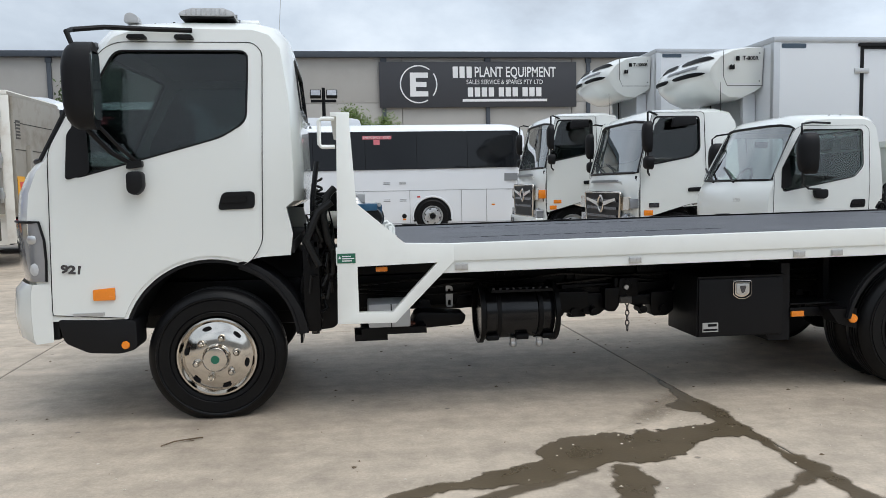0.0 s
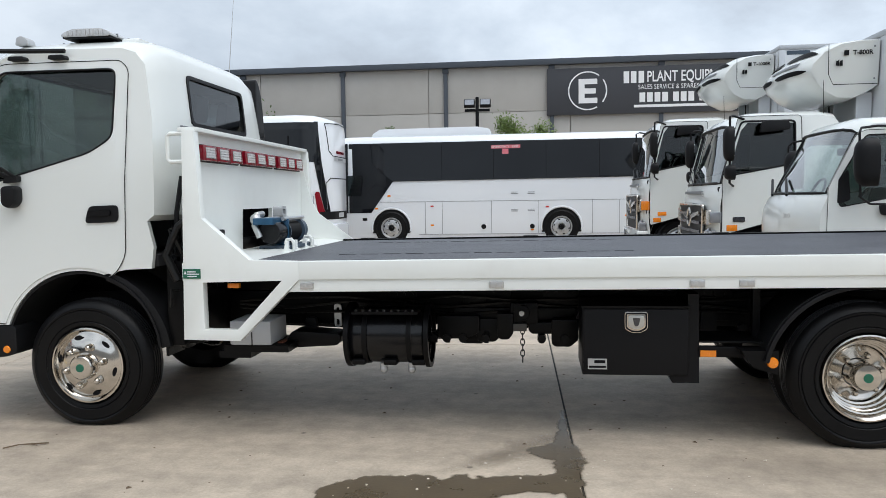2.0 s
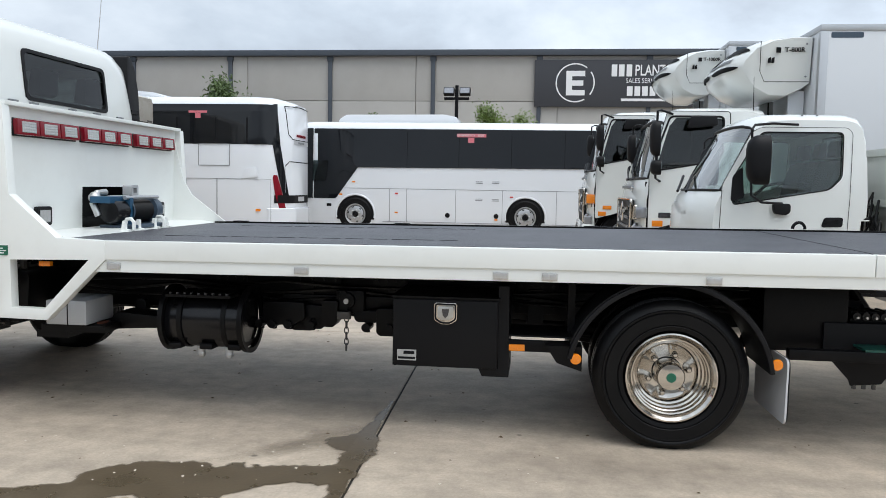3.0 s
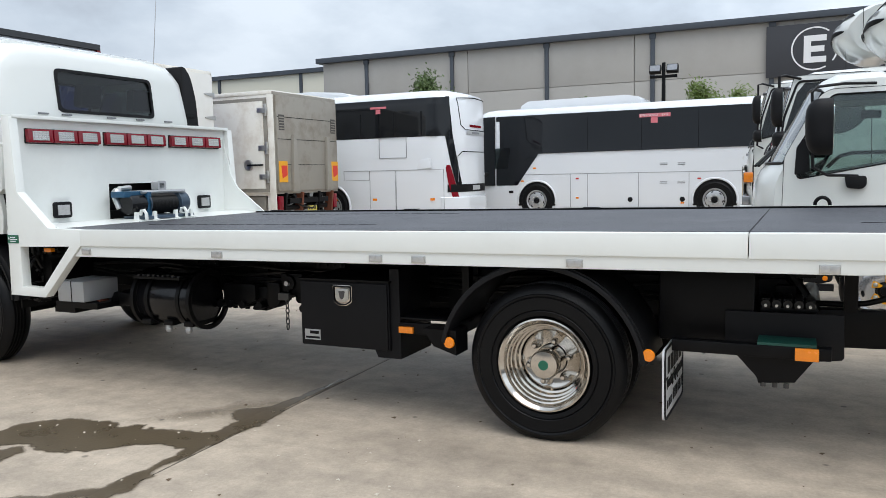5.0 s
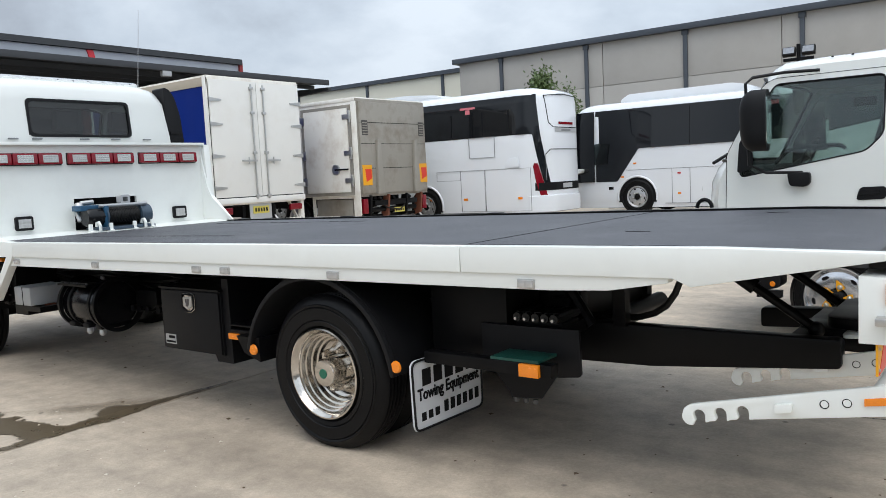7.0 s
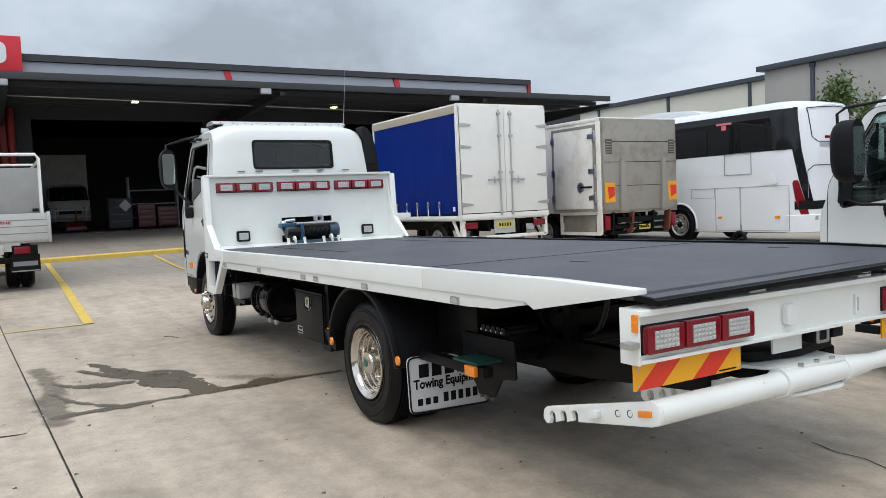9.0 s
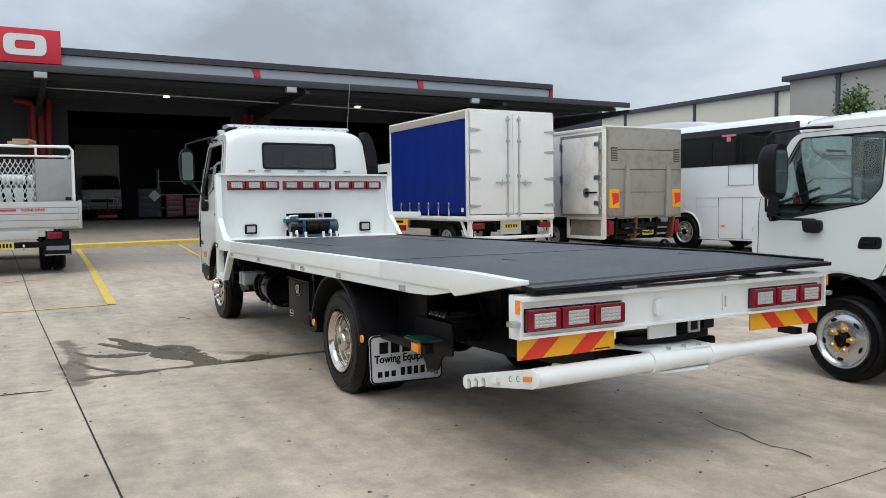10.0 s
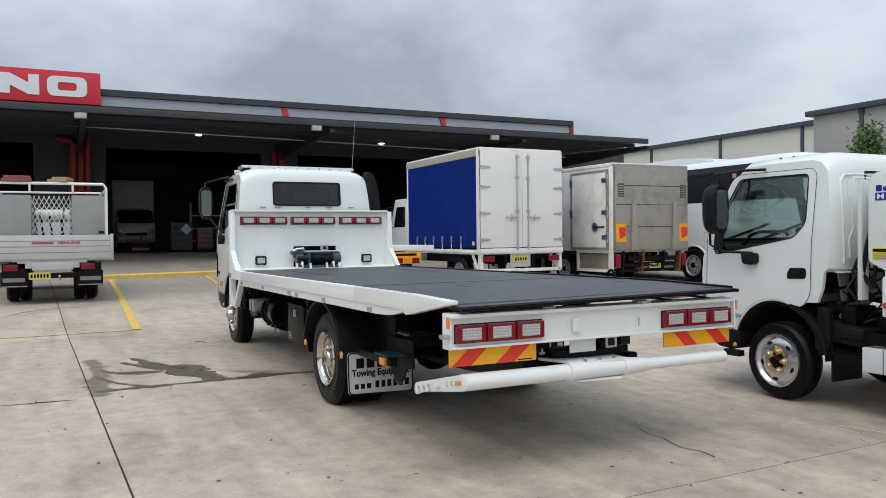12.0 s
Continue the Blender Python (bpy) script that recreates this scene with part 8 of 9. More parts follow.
for s in (-1, 1):
    part("tail_cluster", Shape().box(-0.04, 0.02, s * 0.98 - 0.17, s * 0.98 + 0.17, 0.76, 0.90), RED, c1, "red tail lamp", bevel=0.01)
    part("under_run_post", Shape().box(-0.1, 0.0, s * 1.18 - 0.05, s * 1.18 + 0.05, 0.52, 0.95), OLDWHITE, c1)
    part("chassis_rail", Shape().box(-6.4, -0.1, s * 0.42 - 0.04, s * 0.42 + 0.04, 0.68, 0.92), BLACK, c1)
    wheel(c1, -1.35, s * 1.12, 0.45, 0.45, "steel", s, ALLOY, 0.25)
    wheel(c1, -5.5, s * 1.05, 0.45, 0.45, "steel", s, ALLOY, 0.25)
    part("side_guard", Shape().prism([(-0.5, 0.95), (-0.42, 0.95), (-0.15, 0.55), (-0.23, 0.55)], s * 1.16, s * 1.20), OLDWHITE, c1)
part("under_run_bar", Shape().box(-0.08, 0.0, -1.2, 1.2, 0.50, 0.58), OLDWHITE, c1, bevel=0.01)
pl = part("number_plate", Shape().box(0.0, 0.012, -0.26, 0.18, 0.74, 0.90), PLATEY, c1, "yellow plate with dark bars")
for k in range(5):
    part("plate_bar", Shape().box(0.012, 0.014, -0.21 + 0.075 * k, -0.165 + 0.075 * k, 0.78, 0.86), INK, pl)
part("plate_frame", Shape().box(-0.02, 0.0, -0.34, 0.26, 0.62, 0.95), GREYBOX, c1)
part("cab", Shape().prism(bent([(-6.5, 0.7), (-4.75, 0.7), (-4.75, 2.45), (-4.95, 2.60), (-6.0, 2.60), (-6.4, 1.75)], 0.10), -0.98, 0.98), WHITE, c1, "white truck cab", bevel=0.05)
part("cab_window", Shape().prism(bent([(-6.1, 1.72), (-5.2, 1.72), (-5.2, 2.35), (-5.85, 2.35)], 0.06), -0.986, -0.97), COACHGLASS, c1)
mirror_head(c1, -6.05, -1.32, 2.05, 0.22, 0.18, 0.5)
part("mirror_arm", Shape().pipe([(-5.9, -1.05, 2.35), (-6.0, -1.3, 2.33), (-6.0, -1.3, 1.75), (-5.95, -1.05, 1.7)], 0.015, 6), PLASTIC, c1)

# ---------------------------------------------------------------- weathered box truck with tail lift
GRIME = material("grimy_aluminium", (0.33, 0.31, 0.27), 0.55, metal=0.2, vary=0.18, scale=1.4, dirt=(0.15, 0.115, 0.08), dirt_amount=0.75, dirt_scale=1.4, bump=0.05, bump_scale=8)
HW2 = 1.27
c2 = thing("tail_lift_truck", pose(-7.3, 16.28, 0), "weathered white box truck with raised grey tail lift", "truck")
part("box_body", Shape().box(-5.2, -0.06, -HW2, HW2, 0.98, 3.24), OLDWHITE, c2, "dirty white box body", bevel=0.012)
part("roof_cap", Shape().box(-5.22, -0.02, -HW2 - 0.02, HW2 + 0.02, 3.20, 3.29), OLDWHITE, c2, bevel=0.02)
part("rear_frame", Shape().prism(rect(-HW2 - 0.01, HW2 + 0.01, 0.95, 3.26), -0.06, 0.0, "x", [rect(-HW2 + 0.09, HW2 - 0.09, 1.05, 3.16)]), GRIME, c2, bevel=0.006)
lift2 = part("tail_lift", Shape().box(0.0, 0.05, -HW2 + 0.04, HW2 - 0.04, 1.02, 3.18), GRIME, c2, "grey aluminium tail lift platform", bevel=0.01)
for z in (1.62, 2.2, 2.7):
    part("platform_seam", Shape().box(0.05, 0.054, -HW2 + 0.05, HW2 - 0.05, z - 0.006, z + 0.006), BLACK, lift2)
for y in (-0.62, 0.78):
    part("lift_arm", Shape().prism([(y - 0.15, 1.0), (y + 0.09, 1.0), (y + 0.01, 2.3), (y - 0.09, 2.3)], 0.05, 0.13, "x"), GRIME, lift2, bevel=0.006)
for y in (-1.06, 1.06):
    lp = part("vent_panel", Shape().box(0.05, 0.056, y - 0.10, y + 0.10, 2.40, 2.75), DULLSTEEL, lift2)
    for k in range(5):
        part("vent_slat", Shape().box(0.056, 0.062, y - 0.085, y + 0.085, 2.43 + 0.062 * k, 2.455 + 0.062 * k), GRIME, lp)
    rf = part("reflector_board", Shape().box(0.055, 0.065, y - 0.16, y + 0.16, 1.22, 1.70), YELLOW, c2, "yellow and red rear reflector board")
    part("red_patch", Shape().prism([(y - 0.05, 1.30), (y + 0.14 * 1, 1.38), (y + 0.14, 1.60), (y - 0.08, 1.60)], 0.065, 0.067, "x"), REDSHEET, rf)
sd = part("side_door", Shape().box(-1.75, -0.28, -HW2 - 0.035, -HW2, 1.08, 3.05), OLDWHITE, c2, "off-white side door with hinges", bevel=0.008)
part("door_frame", Shape().prism(rect(-1.85, -0.18, 1.0, 3.13), -HW2 - 0.02, -HW2 + 0.01, "y", [rect(-1.76, -0.27, 1.07, 3.06)]), GRIME, sd)
for z in (1.35, 2.0, 2.85):
    part("hinge", Shape().box(-0.42, -0.14, -HW2 - 0.06, -HW2 - 0.03, z - 0.06, z + 0.06).box(-0.22, -0.16, -HW2 - 0.07, -HW2 - 0.03, z - 0.14, z + 0.14), STEEL, sd, bevel=0.01)
    part("hinge", Shape().box(-1.86, -1.72, -HW2 - 0.05, -HW2 - 0.02, z - 0.10, z + 0.10), STEEL, sd, bevel=0.01)
part("lock_dish", Shape().lathe([(0.13, 0.0), (0.13, -0.02), (0.10, -0.03), (0.05, -0.015), (0.0, -0.01)], 20).moved(Matrix.Translation((-0.72, -HW2 - 0.035, 1.62))), STEEL, sd)
part("lock_lever", Shape().box(-0.74, -0.30, -HW2 - 0.075, -HW2 - 0.05, 1.60, 1.64), PLASTIC, sd)
part("corner_post", Shape().box(-0.16, 0.0, -HW2 - 0.02, -HW2 + 0.01, 0.45, 3.2), OLDWHITE, c2, bevel=0.01)
part("under_box", Shape().box(-1.6, -0.4, -1.15, -0.8, 0.5, 0.90), GRIME, c2, "grey steel side step box", bevel=0.01)
part("under_frame", Shape().prism(rect(-1.7, -0.18, 0.42, 1.0), -1.2, -1.16, "y", [rect(-1.62, -0.3, 0.50, 0.92)]), OLDWHITE, c2)
for y in (-0.95, -0.30, 0.40, 0.98):
    part("lift_bracket", Shape().prism(bent([(-0.25, 0.40), (0.0, 0.46), (0.06, 0.98), (-0.12, 0.98)], 0.03), y - 0.03, y + 0.03), RUST if y in (-0.30, 0.98) else BLACK, c2, bevel=0.006)
part("lift_hose", Shape().pipe([(-0.1, -0.7, 0.9), (0.05, -0.4, 0.66), (0.02, 0.1, 0.58), (-0.05, 0.6, 0.8)], 0.02, 8), HOSE, c2)
lm = Shape().box(-0.5, 0.02, -0.8, 0.8, 0.72, 0.84).tube((-0.1, -0.85, 0.62), (-0.1, 0.85, 0.62), 0.06, n=10)
for y in (-0.6, -0.1, 0.5):
    lm.tube((-0.7, y, 0.45), (0.03, y, 0.9), 0.05, n=8)
part("lift_mechanism", lm, BLACK, c2)
part("lower_bar", Shape().box(-0.25, -0.18, -1.1, 1.1, 0.42, 0.50), BLACK, c2)
for s in (-1, 1):
    part("tail_lamp", Shape().box(-0.06, 0.02, s * 1.12 - 0.08, s * 1.12 + 0.08, 0.55, 0.90), RED, c2, bevel=0.01)
    part("chassis_rail", Shape().box(-6.5, -0.3, s * 0.42 - 0.04, s * 0.42 + 0.04, 0.68, 0.95), BLACK, c2)
    wheel(c2, -2.4, s * 1.12, 0.45, 0.45, "steel", s, ALLOY, 0.25)
    wheel(c2, -6.6, s * 1.05, 0.45, 0.45, "steel", s, ALLOY, 0.25)
pl2 = part("number_plate", Shape().box(0.0, 0.012, -0.08, 0.30, 0.52, 0.64), PLATEY, c2, "yellow plate with dark bars")
for k in range(5):
    part("plate_bar", Shape().box(0.012, 0.014, -0.04 + 0.066 * k, 0.0 + 0.066 * k, 0.55, 0.61), INK, pl2)
part("cab", Shape().prism(bent([(-7.2, 0.7), (-5.4, 0.7), (-5.4, 2.4), (-5.6, 2.55), (-6.7, 2.55), (-7.1, 1.75)], 0.10), -1.05, 1.05), WHITE, c2, "white truck cab", bevel=0.05)

# ---------------------------------------------------------------- far tow truck tail beside the blue curtain
ft = thing("flatbed_truck", pose(-9.0, 9.5, 0.0), "pale flatbed tow truck with yellow lamp board", "truck")
part("deck", Shape().box(-5.0, 0.0, -1.15, 1.15, 1.08, 1.2), TRAYWHITE, ft, bevel=0.01)
yb_ = part("lamp_board", Shape().box(0.0, 0.03, -1.1, 0.78, 0.74, 1.04), YELLOW, ft, "yellow lamp board with red lamps")
part("writing_bar", Shape().box(0.03, 0.033, -0.85, 0.66, 0.94, 1.0), INK, yb_)
for k in range(8):
    y = -0.96 + 0.228 * k
    part("lamp_cell", Shape().box(0.03, 0.05, y - 0.095, y + 0.095, 0.755, 0.885), RED if k % 3 else AMBER, yb_)
for s in (-1, 1):
    wheel(ft, -1.5, s * 1.05, 0.42, 0.42, "steel", s, ALLOY, 0.22)
    wheel(ft, -4.6, s * 1.05, 0.42, 0.42, "steel", s, ALLOY, 0.22)
part("chassis", Shape().box(-5.0, -0.2, -0.45, 0.45, 0.6, 1.05), BLACK, ft)


# ---------------------------------------------------------------- coaches
def coach(x0, x1, y0, width, roof, label, zbot=0.29, tuck=0.22, rnd=0.7):
    """A coach along x with its near side at y0. Skins are sheets with rounded roof edges; glazing is set on the side."""
    root = thing("coach", pose(0, y0, 0), label, "coach", group="parked coaches")
    xs0, xs1 = x0, x1
    # cross-section from near bottom over the roof to far bottom
    sec = [(0.03, zbot), (0.0, 0.55), (0.0, 1.3), (0.015, 1.9), (0.045, roof - 0.38), (0.09, roof - 0.20), (0.20, roof - 0.07), (0.40, roof - 0.015), (width / 2, roof)]
    sec = sec + [(width - a, z) for a, z in reversed(sec[:-1])]
    steps = [xs0 + rnd * f for f in (0.0, 0.06, 0.16, 0.32, 0.55, 1.0)] + [xs1 - rnd * f for f in (1.0, 0.55, 0.32, 0.16, 0.06, 0.0)]
    rows = []
    for x in steps:
        q = max(0.0, 1 - min(x - xs0, xs1 - x) / rnd) ** 2.6
        rows.append([(x, a + (width / 2 - a) * tuck * q, z - (0.16 * q if z > roof - 0.3 else 0.0)) for a, z in sec])
    body = Shape().grid(rows)
    for q in (0, -1):
        body.add(rows[q], [tuple(range(len(rows[q])))])
    part("body", body, COACHWHITE, root, "glossy white coach body", smooth=40)
    part("underfloor", Shape().box(x0 + 0.9, x1 - 0.9, 0.40, width - 0.40, zbot - 0.04, 0.75), BLACK, root)
    return root


bus1 = coach(-5.55, 4.22, 22.4, 2.45, 3.21, "white coach with black glazing, side on", zbot=0.20)
HWB = -0.012
glaze = bent([(-4.81, 0.95), (-4.15, 0.95), (-3.50, 1.86), (3.95, 1.90), (4.02, 2.0), (4.0, 2.91), (3.9, 2.98), (-4.81, 2.98)], 0.03, 3)
bus_lean = lambda x, y, z: (x, y + (0.06 * max(0, z - 1.9)), z)
gl1 = part("side_glazing", Shape().prism(glaze, HWB, 0.03, bend=bus_lean), COACHGLASS, bus1, "black side glazing")
front_way = [(-5.55 + 0.75 * (1 - k / 8), 1.225 * 0.22 * max(0.0, 1 - 0.75 * (1 - k / 8) / 0.7) ** 2.6) for k in range(9)] + [(-5.56, 0.27 + 0.20 * k) for k in range(1, 11)]
part("windscreen", Shape().grid([[(x - 0.030, y + HWB - 0.03 + 0.06 * max(0, z - 1.9), z) for x, y in front_way] for z in (0.95, 1.3, 1.9, 2.4, 2.98)]), COACHGLASS, bus1, "dark wrap-round windscreen", smooth=50)
part("wiper", Shape().pipe([(-5.585, 1.0, 1.0), (-5.585, 0.6, 1.5)], 0.012, 6), INK, bus1)
for x in (-2.05, -0.55, 0.95, 2.45):
    part("glass_joint", Shape().prism(rect(x - 0.006, x + 0.006, 1.9, 2.9), HWB - 0.003, HWB, bend=bus_lean), INK, gl1)
part("door_window", Shape().prism(bent([(-4.88, 1.45), (-4.45, 1.45), (-4.38, 2.05), (-4.84, 2.05)], 0.04), HWB - 0.006, HWB - 0.002), GLASS, gl1)
part("door_mirror", Shape().prism(bent([(-5.50, 1.18), (-5.19, 1.24), (-5.17, 1.36), (-5.46, 1.34)], 0.05), -0.28, 0.12), WHITE, bus1, "white coach mirror", bevel=0.03)
part("air_conditioner", Shape().prism(bent([(-4.2, 3.17), (-0.62, 3.17), (-0.68, 3.37), (-1.05, 3.44), (-3.95, 3.42), (-4.17, 3.29)], 0.06), 0.45, 2.0), COACHWHITE, bus1, "white roof air conditioner", bevel=0.04)
sk = lambda nm, x0, x1, z0, z1, m=None: part(nm, Shape().prism(rect(x0, x1, z0, z1), -0.006, 0.01), m or SEATLIGHT, bus1)
sk("panel_gap", -3.9, 3.95, 1.255, 1.265)
sk("panel_gap", -2.75, 3.95, 0.30, 0.312)
for x in (-2.55, -2.05, -0.62, 0.72, 2.25, 3.0):
    sk("panel_gap", x - 0.005, x + 0.005, 0.31, 1.255)
for x in (-0.85, 0.55):
    part("hatch_lock", Shape().lathe([(0.07, 0.0), (0.05, -0.02), (0.0, -0.02)], 14).moved(Matrix.Translation((x, -0.005, 0.52))), INK, bus1)
for x, z in ((0.05, 1.45), (0.05, 0.95), (0.52, 1.45), (0.52, 0.95)):
    sk("vent_slot", x - 0.1, x + 0.1, z, z + 0.02)
    sk("vent_slot", x - 0.1, x + 0.1, z + 0.05, z + 0.06)
for x, z, m in ((-2.35, 1.10, REDINK), (-2.35, 0.55, AMBER), (-4.0, 1.05, AMBER), (-3.62, 1.42, AMBER), (0.98, 1.05, REDINK), (0.55, 0.40, AMBER), (3.2, 0.78, AMBER)):
    sk("small_marker", x - 0.045, x + 0.045, z, z + 0.045, m)
sk("rear_vent", 3.55, 3.95, 1.5, 1.72)
sk("door_plate", -4.42, -4.28, 0.72, 0.80, INK)
ex = part("exit_decal", Shape().prism(rect(-0.62, 0.22, 2.76, 2.86), HWB - 0.004, HWB, bend=bus_lean), DECALPINK, gl1, "red exit decal with pale writing")
for word_, x in (("EMERGENCY", -0.345), ("EXIT", 0.08)):
    lettering("exit_word", word_, 0.085, WHITEINK, ex, pose(x, HWB + 0.04, 2.81, 90, 0, 0), wide=1.05)
part("exit_figure", Shape().prism(rect(-0.30, -0.12, 2.60, 2.75), HWB - 0.004, HWB, bend=bus_lean), DECALPINK, gl1)


def coach_wheel(root, x, r=0.50):
    part("wheel_arch", Shape().prism(arc(x, 0.50, r + 0.075, -15, 195, 20), -0.004, -0.002), INK, root)
    part("arch_lip", Shape().pipe([(px, -0.004, pz) for px, pz in arc(x, 0.50, r + 0.075, -10, 190, 20)], 0.030, 6), COACHWHITE, root)
    wheel(root, x, -0.03, r, r, "steel", -1, ALLOY, 0.28)
    wheel(root, x, 2.40, r, r, "steel", 1, ALLOY, 0.28)


coach_wheel(bus1, -3.56)
coach_wheel(bus1, 1.38)

bus2 = coach(-16.6, -4.42, 18.6, 2.5, 3.50, "white coach with black glazing and red tail lamps", zbot=0.32, tuck=0.50, rnd=0.85)
def bus2_lean(z):
    """How far the side of the second coach leans in at a height."""
    for (za, a), (zb, b) in zip(((1.3, 0.0), (1.9, 0.015), (3.12, 0.045), (3.30, 0.09), (3.43, 0.20)), ((1.9, 0.015), (3.12, 0.045), (3.30, 0.09), (3.43, 0.20), (3.5, 0.5))):
        if z <= zb:
            break
    return max(0.0, a + (b - a) * (z - za) / (zb - za))


def bus2_skin(x, z, out=0.008):
    """The near skin of the second coach, round its rear corner."""
    q = max(0.0, 1 - (-4.42 - x) / 0.85) ** 2.6
    lean = bus2_lean(z)
    return (x, lean + (1.25 - lean) * 0.5 * q - out, z)


def skin_patch(name, left, right, zs, mat, label=""):
    """A sheet that follows the skin between two edges given by height."""
    rows = [[bus2_skin(left(z) + (right(z) - left(z)) * (1 - (1 - i / 24) ** 3), z) for i in range(25)] for z in zs]
    return part(name, Shape().grid(rows), mat, bus2, label, smooth=60)


def along(pairs):
    """Straight pieces through height and x pairs, lowest first."""
    def at_(z):
        for (za, xa), (zb, xb) in zip(pairs, pairs[1:]):
            if z <= zb:
                break
        return xa + (xb - xa) * (z - za) / (zb - za)
    return at_


zz_ = [2.30 + 0.1 * k for k in range(9)] + [3.12, 3.20, 3.28]
gl2 = skin_patch("side_glazing", lambda z: -15.9, lambda z: -4.72, zz_, COACHGLASS, "black side glazing")
for x in (-7.2, -6.2, -5.4, -8.9, -10.6):
    part("glass_joint", Shape().prism(rect(x - 0.02, x + 0.02, 2.34, 2.95), -0.012, 0.0, bend=lambda xx, y, z: (xx, y + bus2_lean(z), z)), INK, gl2)
skin_patch("black_stripe", along([(0.90, -4.56), (1.5, -4.67), (2.3, -4.79), (3.3, -4.79)]), along([(0.90, -4.47), (1.5, -4.54), (2.3, -4.64), (3.3, -4.71)]), [0.90 + 0.1 * k for k in range(25)], COACHGLASS, "black stripe down the rear corner")
skin_patch("tail_lamp", along([(0.74, -4.66), (1.1, -4.74), (1.50, -4.79), (1.60, -4.75)]), along([(0.74, -4.54), (1.1, -4.60), (1.50, -4.68), (1.60, -4.71)]), [0.74 + 0.0745 * k for k in range(12)], RED, "tall red tail lamp")
part("air_conditioner", Shape().prism(bent([(-14.0, 3.46), (-7.6, 3.46), (-8.0, 3.60), (-9.0, 3.68), (-13.6, 3.68)], 0.08), 0.4, 2.1), COACHWHITE, bus2, "white roof air conditioner", bevel=0.04)


def bus2_rear(y, z, out=0.01):
    """The rear skin of the second coach, round both of its corners."""
    lean = bus2_lean(z)
    a = min(y, 2.5 - y)
    q = min(1.0, max(0.0, (a - lean) / ((1.25 - lean) * 0.5)))
    return (-4.42 - 0.85 * (1 - q ** (1 / 2.6)) + out, y, z)


def rear_line(name, pts, r, mat=SEATLIGHT):
    """A fine seam on the rear skin."""
    run = []
    for (ya, za), (yb, zb) in zip(pts, pts[1:]):
        run += [bus2_rear(ya + (yb - ya) * k / 12, za + (zb - za) * k / 12, 0.002) for k in range(12)]
    return part(name, Shape().pipe(run + [bus2_rear(*pts[-1], 0.002)], r, 5), mat, bus2)


def rear_patch(name, ya, yb, za, zb, mat, label="", out=0.012):
    return part(name, Shape().grid([[bus2_rear(ya + (yb - ya) * i / 20, za + (zb - za) * k / 4, out) for i in range(21)] for k in range(5)]), mat, bus2, label, smooth=60)


rear_line("rear_window_seam", [(0.42, 3.26), (0.50, 2.58), (0.62, 2.46), (1.88, 2.46), (2.00, 2.58), (2.08, 3.26)], 0.011, INK)
rear_line("rear_window_seam", [(0.42, 3.26), (1.25, 3.30), (2.08, 3.26)], 0.011, INK)
rear_line("engine_hatch_seam", [(0.40, 1.78), (0.52, 1.90), (1.98, 1.90), (2.10, 1.78)], 0.011, INK)
rear_line("engine_hatch_seam", [(0.40, 1.78), (0.40, 1.12)], 0.008)
rear_patch("high_lamp", 0.86, 1.64, 2.535, 2.60, RED, "red high stop lamp")
rear_patch("badge_strip", 0.66, 1.84, 2.34, 2.44, GREYBOX, "grey badge strip")
rear_patch("name_bar", 1.0, 1.5, 2.365, 2.415, SEATLIGHT, out=0.016)
rear_patch("rear_grille", 0.16, 2.34, 0.86, 1.06, INK, "black grille band")
rear_patch("reflector", 0.16, 0.30, 0.50, 0.58, REDINK)
rear_patch("plate_recess", 1.0, 1.5, 0.90, 1.02, GREYBOX, out=0.018)
part("rear_bumper", Shape().grid([[bus2_rear(0.06 + 2.38 * i / 24, z, o) for i in range(25)] for z, o in ((0.30, 0.0), (0.32, 0.05), (0.55, 0.06), (0.72, 0.05), (0.74, 0.0))]), COACHWHITE, bus2, smooth=50)
for x0_, x1_, z0_, z1_ in ((-6.64, -5.83, 1.77, 2.31), (-6.95, -6.175, 0.36, 1.455), (-6.16, -4.78, 0.36, 1.455), (-7.75, -6.96, 1.20, 1.455)):
    part("hatch_gap", Shape().prism(rect(x0_, x1_, z0_, z1_), -0.006, 0.01, "y", [rect(x0_ + 0.008, x1_ - 0.008, z0_ + 0.008, z1_ - 0.008)]), SEATLIGHT, bus2)
part("filler_flap", Shape().prism(bent([(-5.55, 1.45), (-5.1, 1.50), (-5.15, 1.75), (-5.45, 1.70)], 0.04), -0.012, 0.01), COACHWHITE, bus2, bevel=0.004)
for x in (-6.8, -5.1, -8.0):
    part("small_marker", Shape().prism(rect(x - 0.07, x + 0.05, 0.66, 0.72), -0.010, 0.01), AMBER, bus2)
part("exit_decal", Shape().prism(rect(-6.90, -6.42, 3.06, 3.115), -0.014, 0.0, bend=lambda x, y, z: (x, y + bus2_lean(z), z)), DECALPINK, bus2, "red exit decal")
part("exit_figure", Shape().prism(rect(-6.73, -6.59, 2.93, 3.05), -0.014, 0.0, bend=lambda x, y, z: (x, y + bus2_lean(z), z)), DECALPINK, bus2)
coach_wheel(bus2, -8.15)
coach_wheel(bus2, -14.2)


